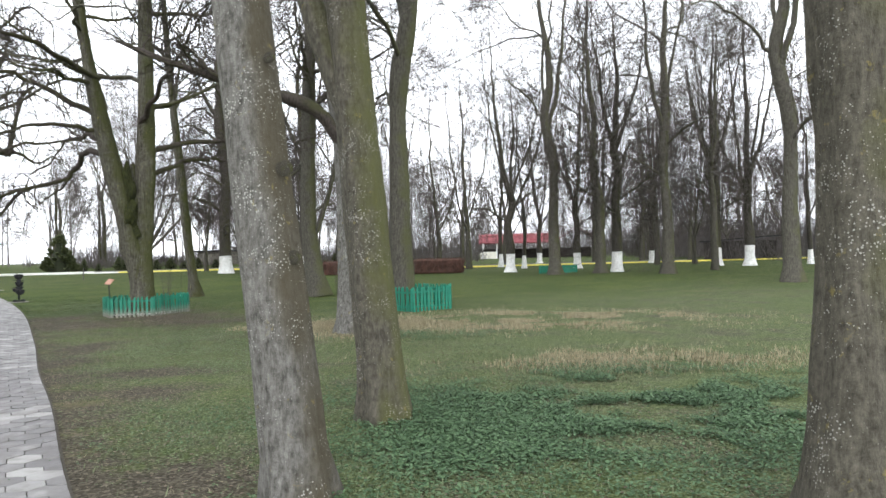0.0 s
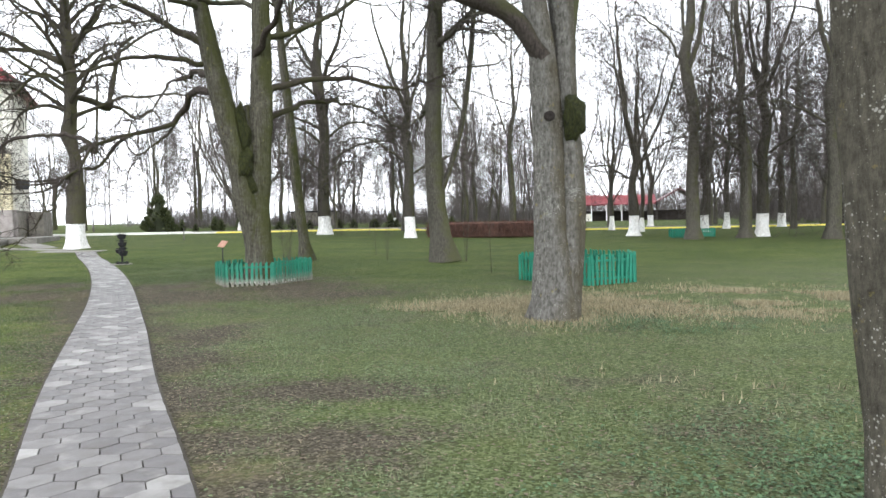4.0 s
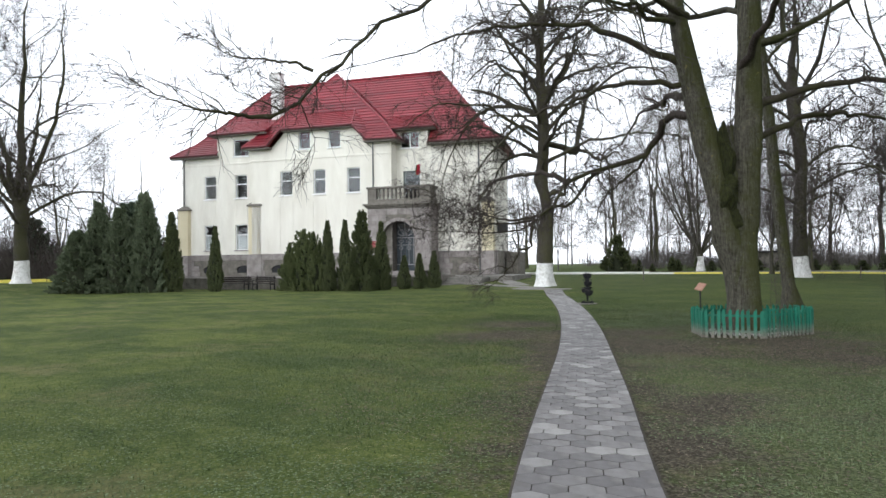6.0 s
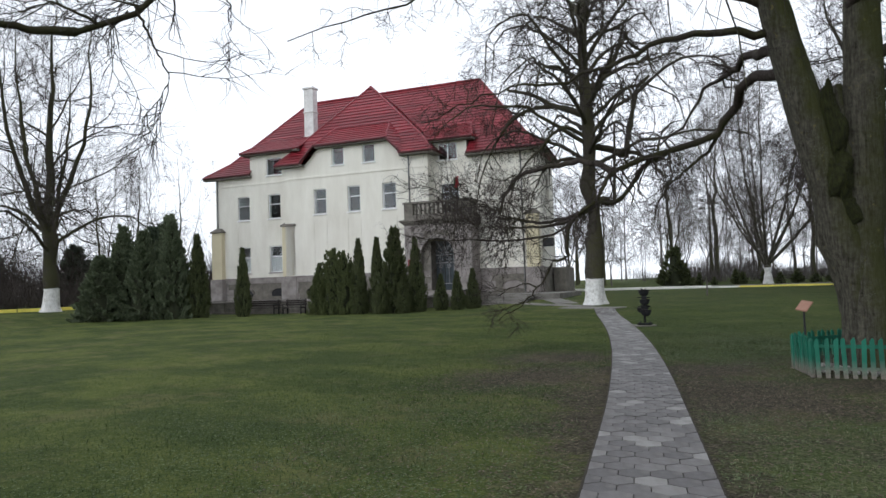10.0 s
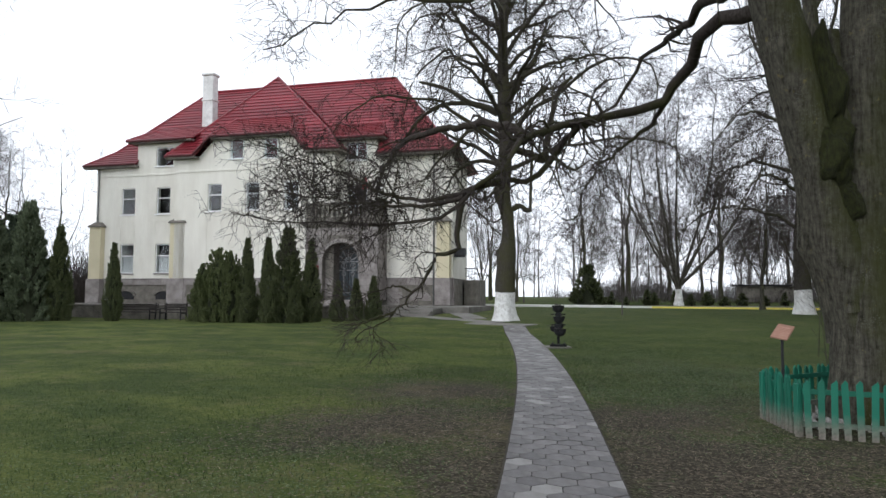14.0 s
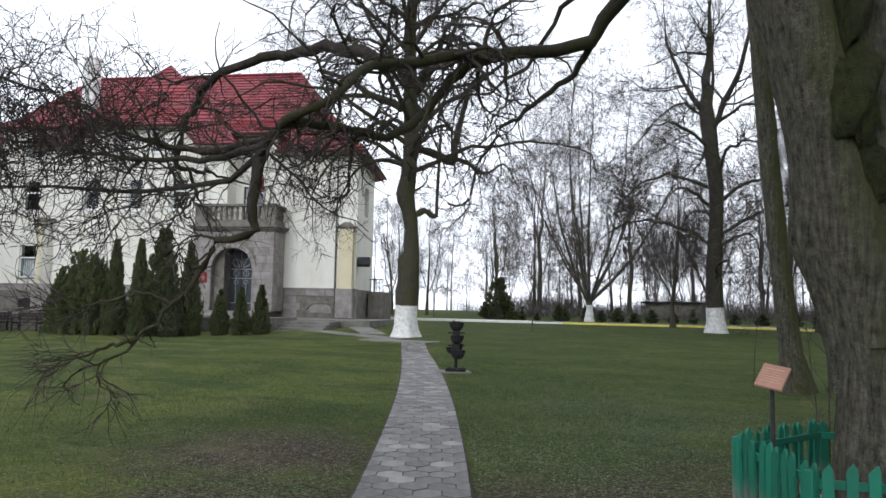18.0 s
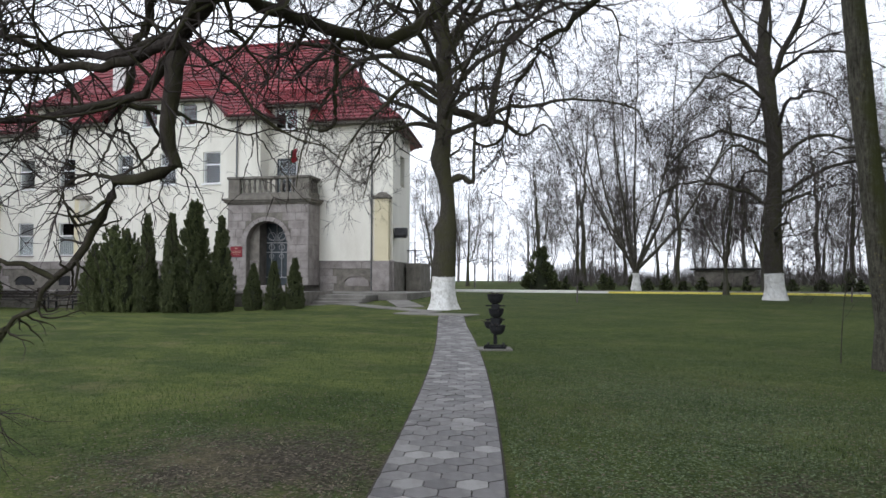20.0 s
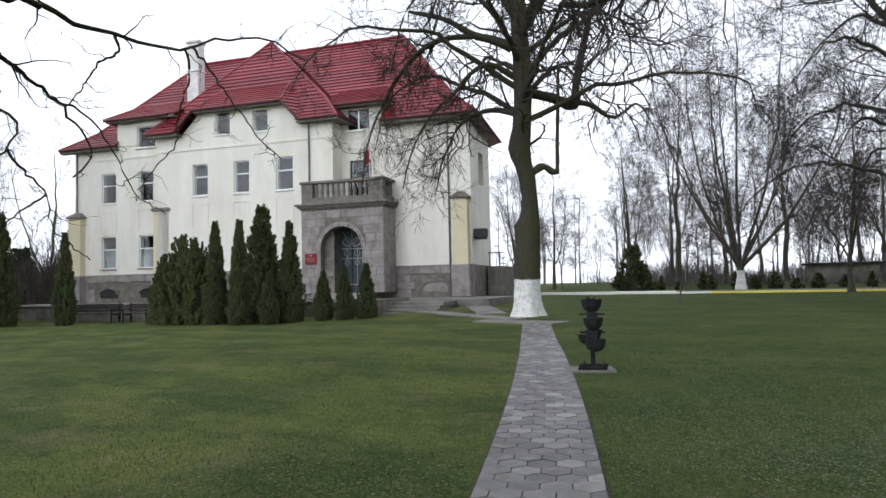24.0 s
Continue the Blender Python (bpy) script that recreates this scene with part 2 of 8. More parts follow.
def fence_paint():
    """Green paint that has worn off towards the splashed, muddy foot of each picket."""
    m = mat("green_fence_paint", (0.02, 0.2, 0.12), 0.6, 0.0, 0.3)
    t, b = nodes_of(m)
    v = coords(t)
    sep = t.nodes.new("ShaderNodeSeparateXYZ")
    t.links.new(v, sep.inputs[0])
    info = t.nodes.new("ShaderNodeObjectInfo")
    h = mathn(t, "ADD", sep.outputs[2], mathn(t, "MULTIPLY", noise_tex(t, v, 14, 4), 0.14))
    h = mathn(t, "ADD", h, mathn(t, "MULTIPLY", info.outputs["Random"], 0.05))
    green = ramp(t, mathn(t, "ADD", mathn(t, "MULTIPLY", noise_tex(t, v, 5, 4), 0.6), mathn(t, "MULTIPLY", info.outputs["Random"], 0.4)), (0.25, (0.009, 0.092, 0.056)), (0.75, (0.014, 0.16, 0.1)))
    wood = ramp(t, noise_tex(t, v, 22, 4), (0.3, (0.1, 0.09, 0.072)), (0.7, (0.22, 0.2, 0.165)))
    t.links.new(blend(t, mathn(t, "MULTIPLY", mathn(t, "SUBTRACT", h, 0.13), 4.4, True), wood, green), b.inputs["Base Color"])
    bump(t, b, noise_tex(t, coords(t, "Object", (8, 8, 1)), 12, 3), 0.25, 0.004)
    return m


FENCE = fence_paint()
FENCE_GREEN = mottled("green_paint", (0.01, 0.11, 0.068), (0.017, 0.19, 0.12), 3, 30, 0.6, 0.2, 0.004)


def leaf_material(name, dark, light, rough=0.7):
    m = mat(name, light, rough, 0.0, 0.25)
    t, b = nodes_of(m)
    g = t.nodes.new("ShaderNodeNewGeometry")
    tone = mathn(t, "ADD", mathn(t, "MULTIPLY", g.outputs["Random Per Island"], 0.6), mathn(t, "MULTIPLY", noise_tex(t, coords(t), 1.3, 3), 0.4))
    t.links.new(ramp(t, tone, (0.2, dark), (0.8, light)), b.inputs["Base Color"])
    return m


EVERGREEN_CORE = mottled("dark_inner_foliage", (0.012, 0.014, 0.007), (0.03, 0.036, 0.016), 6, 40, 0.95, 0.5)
THUJA = leaf_material("thuja_leaf", (0.034, 0.043, 0.019), (0.118, 0.135, 0.056))
THUJA_WARM = leaf_material("warm_thuja_leaf", (0.042, 0.055, 0.02), (0.13, 0.15, 0.058))
CONIFER = leaf_material("conifer_leaf", (0.048, 0.064, 0.038), (0.165, 0.195, 0.112))
SPRUCE = leaf_material("spruce_needles", (0.032, 0.046, 0.03), (0.105, 0.135, 0.085))
BLADE = leaf_material("grass_blade", (0.034, 0.058, 0.012), (0.082, 0.11, 0.032))
BLADE_PALE = leaf_material("thin_grass_blade", (0.06, 0.076, 0.034), (0.15, 0.17, 0.092))
STRAW = leaf_material("dry_grass_blade", (0.1, 0.088, 0.05), (0.33, 0.285, 0.18))
IVY = leaf_material("dark_ground_leaf", (0.024, 0.05, 0.02), (0.085, 0.14, 0.065))
DEAD_LEAF = leaf_material("brown_fallen_leaf", (0.06, 0.045, 0.03), (0.16, 0.125, 0.09))


# ---- meshes from arrays ----
def mesh_np(name, verts, faces, material, smooth=False):
    """A mesh from an array of points and a list of index arrays (triangles or quads)."""
    me = bpy.data.meshes.new(name)
    verts = np.asarray(verts, np.float32).reshape(-1, 3)
    faces = [np.asarray(f, np.int32) for f in (faces if isinstance(faces, list) else [faces]) if len(f)]
    loops = np.concatenate([f.ravel() for f in faces])
    sizes = np.concatenate([np.full(len(f), f.shape[1], np.int32) for f in faces])
    me.vertices.add(len(verts))
    me.vertices.foreach_set("co", verts.ravel())
    me.loops.add(len(loops))
    me.loops.foreach_set("vertex_index", loops)
    me.polygons.add(len(sizes))
    me.polygons.foreach_set("loop_start", np.r_[0, np.cumsum(sizes)[:-1]].astype(np.int32))
    me.polygons.foreach_set("use_smooth", np.full(len(sizes), smooth))
    me.update(calc_edges=True)
    me.materials.append(material)
    return me


def child(name, me, parent=None, label="", m=None):
    ob = new(name, me)
    ob.parent = parent
    if m is not None:
        ob.matrix_basis = m
    return tagged(ob, label)


def thing(name, label, category, m=None, group="", kind="", data=None):
    ob = new(name, data)
    if m is not None:
        ob.matrix_basis = m
    return tagged(ob, label, category, group, kind)


def part(name, bm, material, parent, label="", m=None):
    me = bpy.data.meshes.new(name)
    bm.to_mesh(me)
    bm.free()
    me.materials.append(material)
    return child(name, me, parent, label, m)


def box(bm, x0, x1, y0, y1, z0, z1, bevel=0.0):
    mm = Matrix.LocRotScale(((x0 + x1) / 2, (y0 + y1) / 2, (z0 + z1) / 2), None, (x1 - x0, y1 - y0, z1 - z0))
    made = bmesh.ops.create_cube(bm, size=1.0, matrix=mm)["verts"]
    if bevel:
        edges = list({e for v in made for e in v.link_edges})
        bmesh.ops.bevel(bm, geom=edges, offset=bevel, segments=1, affect="EDGES")
    return bm


def boxes(*specs, bevel=0.0):
    bm = bmesh.new()
    for sp in specs:
        box(bm, *sp, bevel=bevel)
    return bm


def prism(bm, outline, y0, y1):
    """A slab with an outline in x and z, from y0 to y1."""
    a = [bm.verts.new((x, y0, z)) for x, z in outline]
    b = [bm.verts.new((x, y1, z)) for x, z in outline]
    bm.faces.new(a)
    bm.faces.new(b[::-1])
    for i in range(len(a)):
        j = (i + 1) % len(a)
        bm.faces.new((a[j], a[i], b[i], b[j]))
    return bm


# ---- the lie of the land ----
LINE = [(9.6, -13.2), (1.37, -1.3), (-1.75, 3.2), (-3.36, 5.74), (-4.68, 7.71), (-6.81, 11.1), (-8.96, 14.48), (-11.17, 17.82), (-14.03, 21.92), (-17.6, 26.75), (-21.25, 31.52), (-23.05, 33.9)]
LINE_A = np.array(LINE)


def line_x(y):
    return np.interp(y, LINE_A[:, 1], LINE_A[:, 0])


def step01(x):
    x = np.clip(x, 0, 1)
    return x * x * (3 - 2 * x)


def ground_z(x, y):
    """Level round the path, a little lower on the lawn towards the house, rising to the road."""
    x, y = np.asarray(x, float), np.asarray(y, float)
    s = 0.196 * x + 0.98 * y
    z = (0.15 + 0.35 * step01((-1 - x) / 17)) * (1 - np.exp(-np.maximum(s - 26, 0) / 9))
    z = z + 0.5 * step01((s - 58) / 26) * step01((4 - x) / 26) + 0.6 * step01((-48 - x) / 14) * (1 - step01((y - 24) / 8))
    left = (line_x(y) - x) * 0.82
    z = z - 0.12 * step01((left - 0.5) / 20) * (1 - step01((s - 24) / 14))
    bumpy = 0.02 * np.sin(x * 0.9 + 1.3 * np.sin(y * 0.37)) * np.sin(y * 0.8 + np.sin(x * 0.5))
    return z + bumpy * step01((np.abs(left) - 0.9) / 2) * (s < 48)


# bare earth: centre and half widths
EARTH = ((-8.3, 15.2, 2.9, 2.9), (-9.4, 17.0, 1.8, 1.7), (-11.3, 15.2, 1.7, 1.9), (-12.6, 17.4, 1.5, 1.7), (-5.2, 15.6, 2.2, 1.8), (-6.4, 17.0, 2.4, 2.0), (-7.6, 18.6, 2.3, 2.1), (-2.9, 8.0, 1.5, 0.75), (-2.2, 6.6, 1.0, 0.7), (-5.3, 10.6, 1.0, 1.5), (-0.6, 3.2, 1.3, 1.5), (-4.6, 9.0, 1.1, 1.2))


def earth_at(x, y):
    """How bare the ground is, about 1 on open earth and below 0 on turf."""
    f = 1.0 - np.abs(0.822 * x + 0.57 * y - 0.65) * 0.75 - np.maximum(0, 0.822 * y - 0.57 * x - 19.5)
    for cx, cy, rx, ry in EARTH:
        f = np.maximum(f, 1.0 - np.hypot((x - cx) / rx, (y - cy) / ry))
    return f


def ground_material():
    """Park turf in early spring: mown green lawn, thin weedy turf under the trees, bare damp earth by the path."""
    m = mat("turf", (0.06, 0.08, 0.03), 0.95, 0.0, 0.1)
    t, b = nodes_of(m)
    v = coords(t)
    sep = t.nodes.new("ShaderNodeSeparateXYZ")
    t.links.new(v, sep.inputs[0])
    X, Y = sep.outputs[0], sep.outputs[1]
    big, mid, fine, grain = noise_tex(t, v, 0.22, 5), noise_tex(t, v, 1.1, 6, 0.7), noise_tex(t, v, 9, 6, 0.75), noise_tex(t, v, 55, 4, 0.7)
    cells = t.nodes.new("ShaderNodeTexVoronoi")
    cells.inputs["Scale"].default_value = 48
    t.links.new(v, cells.inputs["Vector"])
    leafy = t.nodes.new("ShaderNodeSeparateColor")
    t.links.new(cells.outputs["Color"], leafy.inputs[0])
    wide = noise_tex(t, coords(t, "Object", (0.6, 1.0, 1)), 0.55, 5, 0.68)
    speck = mathn(t, "ADD", mathn(t, "MULTIPLY", fine, 0.5), mathn(t, "MULTIPLY", grain, 0.5))
    fleck = mathn(t, "ADD", mathn(t, "MULTIPLY", speck, 0.6), mathn(t, "MULTIPLY", leafy.outputs[0], 0.4))
    tuft = mathn(t, "ADD", mathn(t, "MULTIPLY", fleck, 0.62), mathn(t, "MULTIPLY", noise_tex(t, v, 3.4, 5, 0.75), 0.38))
    green = ramp(t, tuft, (0.34, (0.018, 0.034, 0.008)), (0.5, (0.046, 0.069, 0.016)), (0.62, (0.086, 0.108, 0.032)))
    lush = ramp(t, tuft, (0.3, (0.05, 0.075, 0.014)), (0.52, (0.104, 0.127, 0.03)), (0.7, (0.17, 0.182, 0.058)))
    worn = ramp(t, fleck, (0.28, (0.04, 0.044, 0.02)), (0.48, (0.08, 0.098, 0.04)), (0.66, (0.15, 0.178, 0.09)), (0.78, (0.215, 0.245, 0.145)))
    earth = ramp(t, fleck, (0.28, (0.024, 0.019, 0.015)), (0.48, (0.055, 0.044, 0.034)), (0.66, (0.108, 0.088, 0.069)), (0.76, (0.19, 0.16, 0.13)))
    dry = ramp(t, speck, (0.3, (0.085, 0.075, 0.03)), (0.6, (0.235, 0.205, 0.105)))
    # across the path: plus is the shaded side, its shade put into the colour
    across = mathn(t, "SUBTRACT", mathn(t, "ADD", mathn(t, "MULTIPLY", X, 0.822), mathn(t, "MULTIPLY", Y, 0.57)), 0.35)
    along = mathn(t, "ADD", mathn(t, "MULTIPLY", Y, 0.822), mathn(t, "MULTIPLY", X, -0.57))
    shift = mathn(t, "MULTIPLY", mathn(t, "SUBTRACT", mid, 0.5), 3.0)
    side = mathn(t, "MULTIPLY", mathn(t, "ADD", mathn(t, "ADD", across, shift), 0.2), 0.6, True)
    # weaker bright and dry tones on that side, in place of tree shade
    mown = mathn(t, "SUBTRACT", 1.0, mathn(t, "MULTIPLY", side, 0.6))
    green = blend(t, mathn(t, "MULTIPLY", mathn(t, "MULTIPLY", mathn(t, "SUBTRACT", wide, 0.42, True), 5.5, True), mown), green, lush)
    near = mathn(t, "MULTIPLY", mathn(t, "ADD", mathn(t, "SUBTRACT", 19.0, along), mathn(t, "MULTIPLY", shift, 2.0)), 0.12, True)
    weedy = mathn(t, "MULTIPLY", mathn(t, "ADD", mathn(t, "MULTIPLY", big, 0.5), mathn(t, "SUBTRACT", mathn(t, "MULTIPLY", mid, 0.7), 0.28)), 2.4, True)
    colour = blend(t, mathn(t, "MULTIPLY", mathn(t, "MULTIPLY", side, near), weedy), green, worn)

    def spot(cx, cy, rx, ry):
        dx = mathn(t, "DIVIDE", mathn(t, "SUBTRACT", X, cx), rx)
        dy = mathn(t, "DIVIDE", mathn(t, "SUBTRACT", Y, cy), ry)
        d = mathn(t, "SQRT", mathn(t, "ADD", mathn(t, "MULTIPLY", dx, dx), mathn(t, "MULTIPLY", dy, dy)))
        return mathn(t, "SUBTRACT", 1.0, d)

    edge = mathn(t, "SUBTRACT", 1.0, mathn(t, "MULTIPLY", mathn(t, "ABSOLUTE", mathn(t, "SUBTRACT", across, 0.3)), 0.75))
    field = mathn(t, "SUBTRACT", edge, mathn(t, "SUBTRACT", along, 19.5, True))
    for cx, cy, rx, ry in EARTH:
        field = mathn(t, "MAXIMUM", field, spot(cx, cy, rx, ry))
    broken = mathn(t, "SUBTRACT", mathn(t, "ADD", mathn(t, "MULTIPLY", mid, 0.55), mathn(t, "MULTIPLY", fine, 0.45)), 0.5)
    bare = mathn(t, "MULTIPLY", mathn(t, "ADD", field, mathn(t, "MULTIPLY", broken, 4.2)), 1.5, True)
    patch = mathn(t, "MULTIPLY", mathn(t, "MULTIPLY", mathn(t, "SUBTRACT", mathn(t, "ADD", mathn(t, "MULTIPLY", big, 0.4), mathn(t, "MULTIPLY", mid, 0.6)), 0.505), 8.0, True), mathn(t, "MULTIPLY", side, near))
    colour = blend(t, mathn(t, "MAXIMUM", mathn(t, "MULTIPLY", bare, 0.92), mathn(t, "MULTIPLY", patch, 0.75)), colour, earth)
    pale = mathn(t, "MULTIPLY", mathn(t, "SUBTRACT", noise_tex(t, v, 0.6, 6, 0.72), 0.53), 7.0, True)
    colour = blend(t, mathn(t, "MULTIPLY", mathn(t, "MULTIPLY", pale, 0.5), mown), colour, dry)
    colour = blend(t, 0.2, colour, (0.012, 0.014, 0.006))
    t.links.new(colour, b.inputs["Base Color"])
    bump(t, b, fleck, 0.8, 0.04)
    return m


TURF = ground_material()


def build_ground():
    ax = np.r_[np.linspace(-3000, -160, 14), np.linspace(-150, -62, 23), np.arange(-60, 30, 0.6), np.linspace(32, 150, 24), np.linspace(180, 3000, 14)]
    ay = np.r_[np.linspace(-3000, -60, 14), np.linspace(-50, -12, 16), np.arange(-10, 70, 0.6), np.linspace(72, 180, 24), np.linspace(220, 3000, 14)]
    gx, gy = np.meshgrid(ax, ay)
    z = ground_z(gx, gy)
    v = np.stack([gx, gy, z], -1).reshape(-1, 3)
    n, mrow = len(ax), len(ay)
    i = (np.arange(mrow - 1)[:, None] * n + np.arange(n - 1)).ravel()
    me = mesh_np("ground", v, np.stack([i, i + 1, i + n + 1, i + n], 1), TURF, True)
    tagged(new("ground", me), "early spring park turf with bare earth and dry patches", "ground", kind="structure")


build_ground()


# ---- the manor house: x along the front, y into the house, z up ----
HOUSE_AT = pose(-53.4, 38.0, 0, 0, 0, 26.0)
house = thing("manor_house", "cream stucco manor house with steep red tiled roof", "house", HOUSE_AT)
BASE, PLINTH = 0.7, 2.55


def wall_cells(bm, x0, x1, z0, z1, y0, y1, holes):
    """A wall slab along x with rectangular holes through it, as one connected skin."""
    xs = sorted({x0, x1, *(h[0] for h in holes), *(h[1] for h in holes)})
    zs = sorted({z0, z1, *(h[2] for h in holes), *(h[3] for h in holes)})
    made = {}

    def at(x, y, z):
        if (x, y, z) not in made:
            made[x, y, z] = bm.verts.new((x, y, z))
        return made[x, y, z]

    def solid(i, j):
        if not (0 <= i < len(xs) - 1 and 0 <= j < len(zs) - 1):
            return False
        return not any(h[0] <= xs[i] and xs[i + 1] <= h[1] and h[2] <= zs[j] and zs[j + 1] <= h[3] for h in holes)

    for i in range(len(xs) - 1):
        for j in range(len(zs) - 1):
            if not solid(i, j):
                continue
            a, b, c, d = xs[i], xs[i + 1], zs[j], zs[j + 1]
            bm.faces.new((at(a, y0, c), at(b, y0, c), at(b, y0, d), at(a, y0, d)))
            bm.faces.new((at(a, y1, d), at(b, y1, d), at(b, y1, c), at(a, y1, c)))
            for ok, q in ((solid(i - 1, j), ((a, y1, c), (a, y0, c), (a, y0, d), (a, y1, d))), (solid(i + 1, j), ((b, y0, c), (b, y1, c), (b, y1, d), (b, y0, d))), (solid(i, j - 1), ((a, y1, c), (b, y1, c), (b, y0, c), (a, y0, c))), (solid(i, j + 1), ((a, y0, d), (b, y0, d), (b, y1, d), (a, y1, d)))):
                if not ok:
                    bm.faces.new([at(*p) for p in q])
    return bm


def window(x0, x1, z0, z1, y, transom=0.6, label="", sill=True, mullion=False, curtain=False, frame_mat=None):
    """A white casement set back in its opening, outer wall face at y."""
    w = child("window", None, house, label)
    w.matrix_basis = pose(x0, y, z0)
    wd, ht, f = x1 - x0, z1 - z0, 0.075
    part("window_frame", boxes((0, f, 0.1, 0.18, 0, ht), (wd - f, wd, 0.1, 0.18, 0, ht), (f, wd - f, 0.1, 0.18, 0, f), (f, wd - f, 0.1, 0.18, ht - f, ht), bevel=0.012), frame_mat or WHITE, w)
    cut = [f, ht - f]
    if transom:
        part("transom", boxes((f, wd - f, 0.095, 0.17, ht * transom - 0.045, ht * transom + 0.045), bevel=0.012), frame_mat or WHITE, w)
        cut = [f, ht * transom - 0.045, ht * transom + 0.045, ht - f]
    if mullion:
        part("mullion", boxes((wd / 2 - 0.05, wd / 2 + 0.05, 0.09, 0.172, f, cut[1]), bevel=0.012), frame_mat or WHITE, w)
    for a, b in zip(cut[::2], cut[1::2]):
        g = part("pane", boxes((f, wd - f, 0.13, 0.142, a, b)), GLASS, w)
        g.visible_shadow = False
    if sill:
        part("window_sill", boxes((-0.08, wd + 0.08, -0.1, 0.1, -0.09, 0.0), bevel=0.015), STONE if sill == "stone" else WHITE, w)
    if curtain:
        bm = bmesh.new()
        for k in range(14):
            a = f + (wd - 2 * f) * k / 14
            box(bm, a, a + (wd - 2 * f) / 14 * 0.8, 0.26 + 0.03 * (k % 2), 0.29 + 0.03 * (k % 2), f, cut[1])
        part("curtain", bm, CURTAIN, w, "pale hanging curtain")
    return w


UP = [(-8.2, -6.97), (-5.05, -3.83), (-0.22, 0.95), (2.92, 4.06), (6.02, 7.22)]
LOW = [(-8.2, -6.97), (-5.03, -3.78)]
LEFT_Y, RIGHT_Y, BACK_Y, X0, X1 = 0.55, 1.2, 15.0, -10.55, 18.35


def build_walls():
    # left wing
    holes = [(a, b, 7.56, 9.62) for a, b in UP[:2]] + [(a, b, 3.0, 5.24) for a, b in LOW] + [(-5.2, -3.65, 11.25, 12.75)]
    bm = wall_cells(bmesh.new(), X0, -3.03, PLINTH, 11.4, LEFT_Y, LEFT_Y + 0.5, [h for h in holes if h[3] < 11.4] + [(-5.2, -3.65, 11.25, 11.4)])
    part("left_wing_wall", bm, STUCCO, house)
    part("dormer_wall", wall_cells(bmesh.new(), -6.85, -2.0, 11.4, 13.2, LEFT_Y, LEFT_Y + 0.4, [(-5.2, -3.65, 11.4, 12.75)]), STUCCO, house)
    part("dormer_cheek", boxes((-6.85, -6.5, LEFT_Y + 0.4, LEFT_Y + 3, 11.4, 13.2)), STUCCO, house)
    for a, b in UP[:2]:
        window(a, b, 7.56, 9.62, LEFT_Y)
    for a, b in LOW:
        window(a, b, 3.0, 5.24, LEFT_Y, sill="stone", curtain=True)
    window(-5.2, -3.65, 11.25, 12.75, LEFT_Y, 0, mullion=False)
    # the bay, whose middle rises through the eaves
    holes = [(a, b, 7.56, 9.62) for a, b in UP[2:]] + [(1.55, 2.65, 11.43, 12.93), (4.36, 5.45, 11.4, 12.85)]
    bm = wall_cells(bmesh.new(), -3.03, 9.98, PLINTH, 11.75, 0, 0.5, [h for h in holes if h[3] < 11] + [(1.55, 2.65, 11.43, 11.75), (4.36, 5.45, 11.4, 11.75)])
    part("bay_wall", bm, STUCCO, house)
    part("bay_gable_wall", wall_cells(bmesh.new(), 0.4, 6.45, 11.75, 13.1, 0, 0.4, [(1.55, 2.65, 11.75, 12.93), (4.36, 5.45, 11.75, 12.85)]), STUCCO, house)
    part("gable_shoulder", prism(bmesh.new(), [(-0.95, 11.75), (0.4, 11.75), (0.4, 13.1)], 0, 0.4), STUCCO, house)
    part("gable_shoulder", prism(bmesh.new(), [(6.45, 11.75), (7.8, 11.75), (6.45, 13.1)], 0, 0.4), STUCCO, house)
    part("bay_side_wall", boxes((9.48, 9.98, 0.5, RIGHT_Y, PLINTH, 11.6)), STUCCO, house)
    for a, b in UP[2:]:
        window(a, b, 7.56, 9.62, 0)
    window(1.55, 2.65, 11.43, 12.93, 0, 0)
    window(4.36, 5.45, 11.4, 12.85, 0, 0)
    # right wing with the balcony door
    door = (10.55, 12.0, 6.6, 9.25)
    bm = wall_cells(bmesh.new(), 9.98, X1, PLINTH, 11.3, RIGHT_Y, RIGHT_Y + 0.5, [door, (10.35, 11.95, 11.15, 11.3)])
    part("right_wing_wall", bm, STUCCO, house)
    part("dormer_wall", wall_cells(bmesh.new(), 9.2, 12.75, 11.3, 12.75, RIGHT_Y, RIGHT_Y + 0.4, [(10.35, 11.95, 11.3, 12.5)]), STUCCO, house)
    part("dormer_cheek", boxes((12.45, 12.75, RIGHT_Y + 0.4, RIGHT_Y + 3, 11.3, 12.75)), STUCCO, house)
    window(10.55, 12.0, 6.6, 9.25, RIGHT_Y, 0.72, "balcony door of dark green wood and glass", False, True, frame_mat=DOOR_WOOD)
    window(10.35, 11.95, 11.15, 12.5, RIGHT_Y, 0, mullion=True)
    # side and back walls, inner floors
    part("side_wall", boxes((X0, X0 + 0.5, LEFT_Y + 0.5, BACK_Y, PLINTH, 11.3)), STUCCO, house)
    part("back_wall", boxes((X0, 12.5, BACK_Y - 0.5, BACK_Y, PLINTH, 11.3)), STUCCO, house)
    part("rear_return_wall", boxes((12.5, X1 - 0.5, 5.2, 5.6, PLINTH, 10.9), (12.1, 12.5, 5.2, BACK_Y - 0.5, PLINTH, 11.3)), STUCCO, house)
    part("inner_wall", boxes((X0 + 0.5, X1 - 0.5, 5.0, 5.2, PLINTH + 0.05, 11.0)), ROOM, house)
    bm = bmesh.new()
    wall_cells(bm, RIGHT_Y + 0.5, 5.6, PLINTH, 10.9, -X1, -X1 + 0.5, [(3.0, 4.1, 7.5, 9.5)])
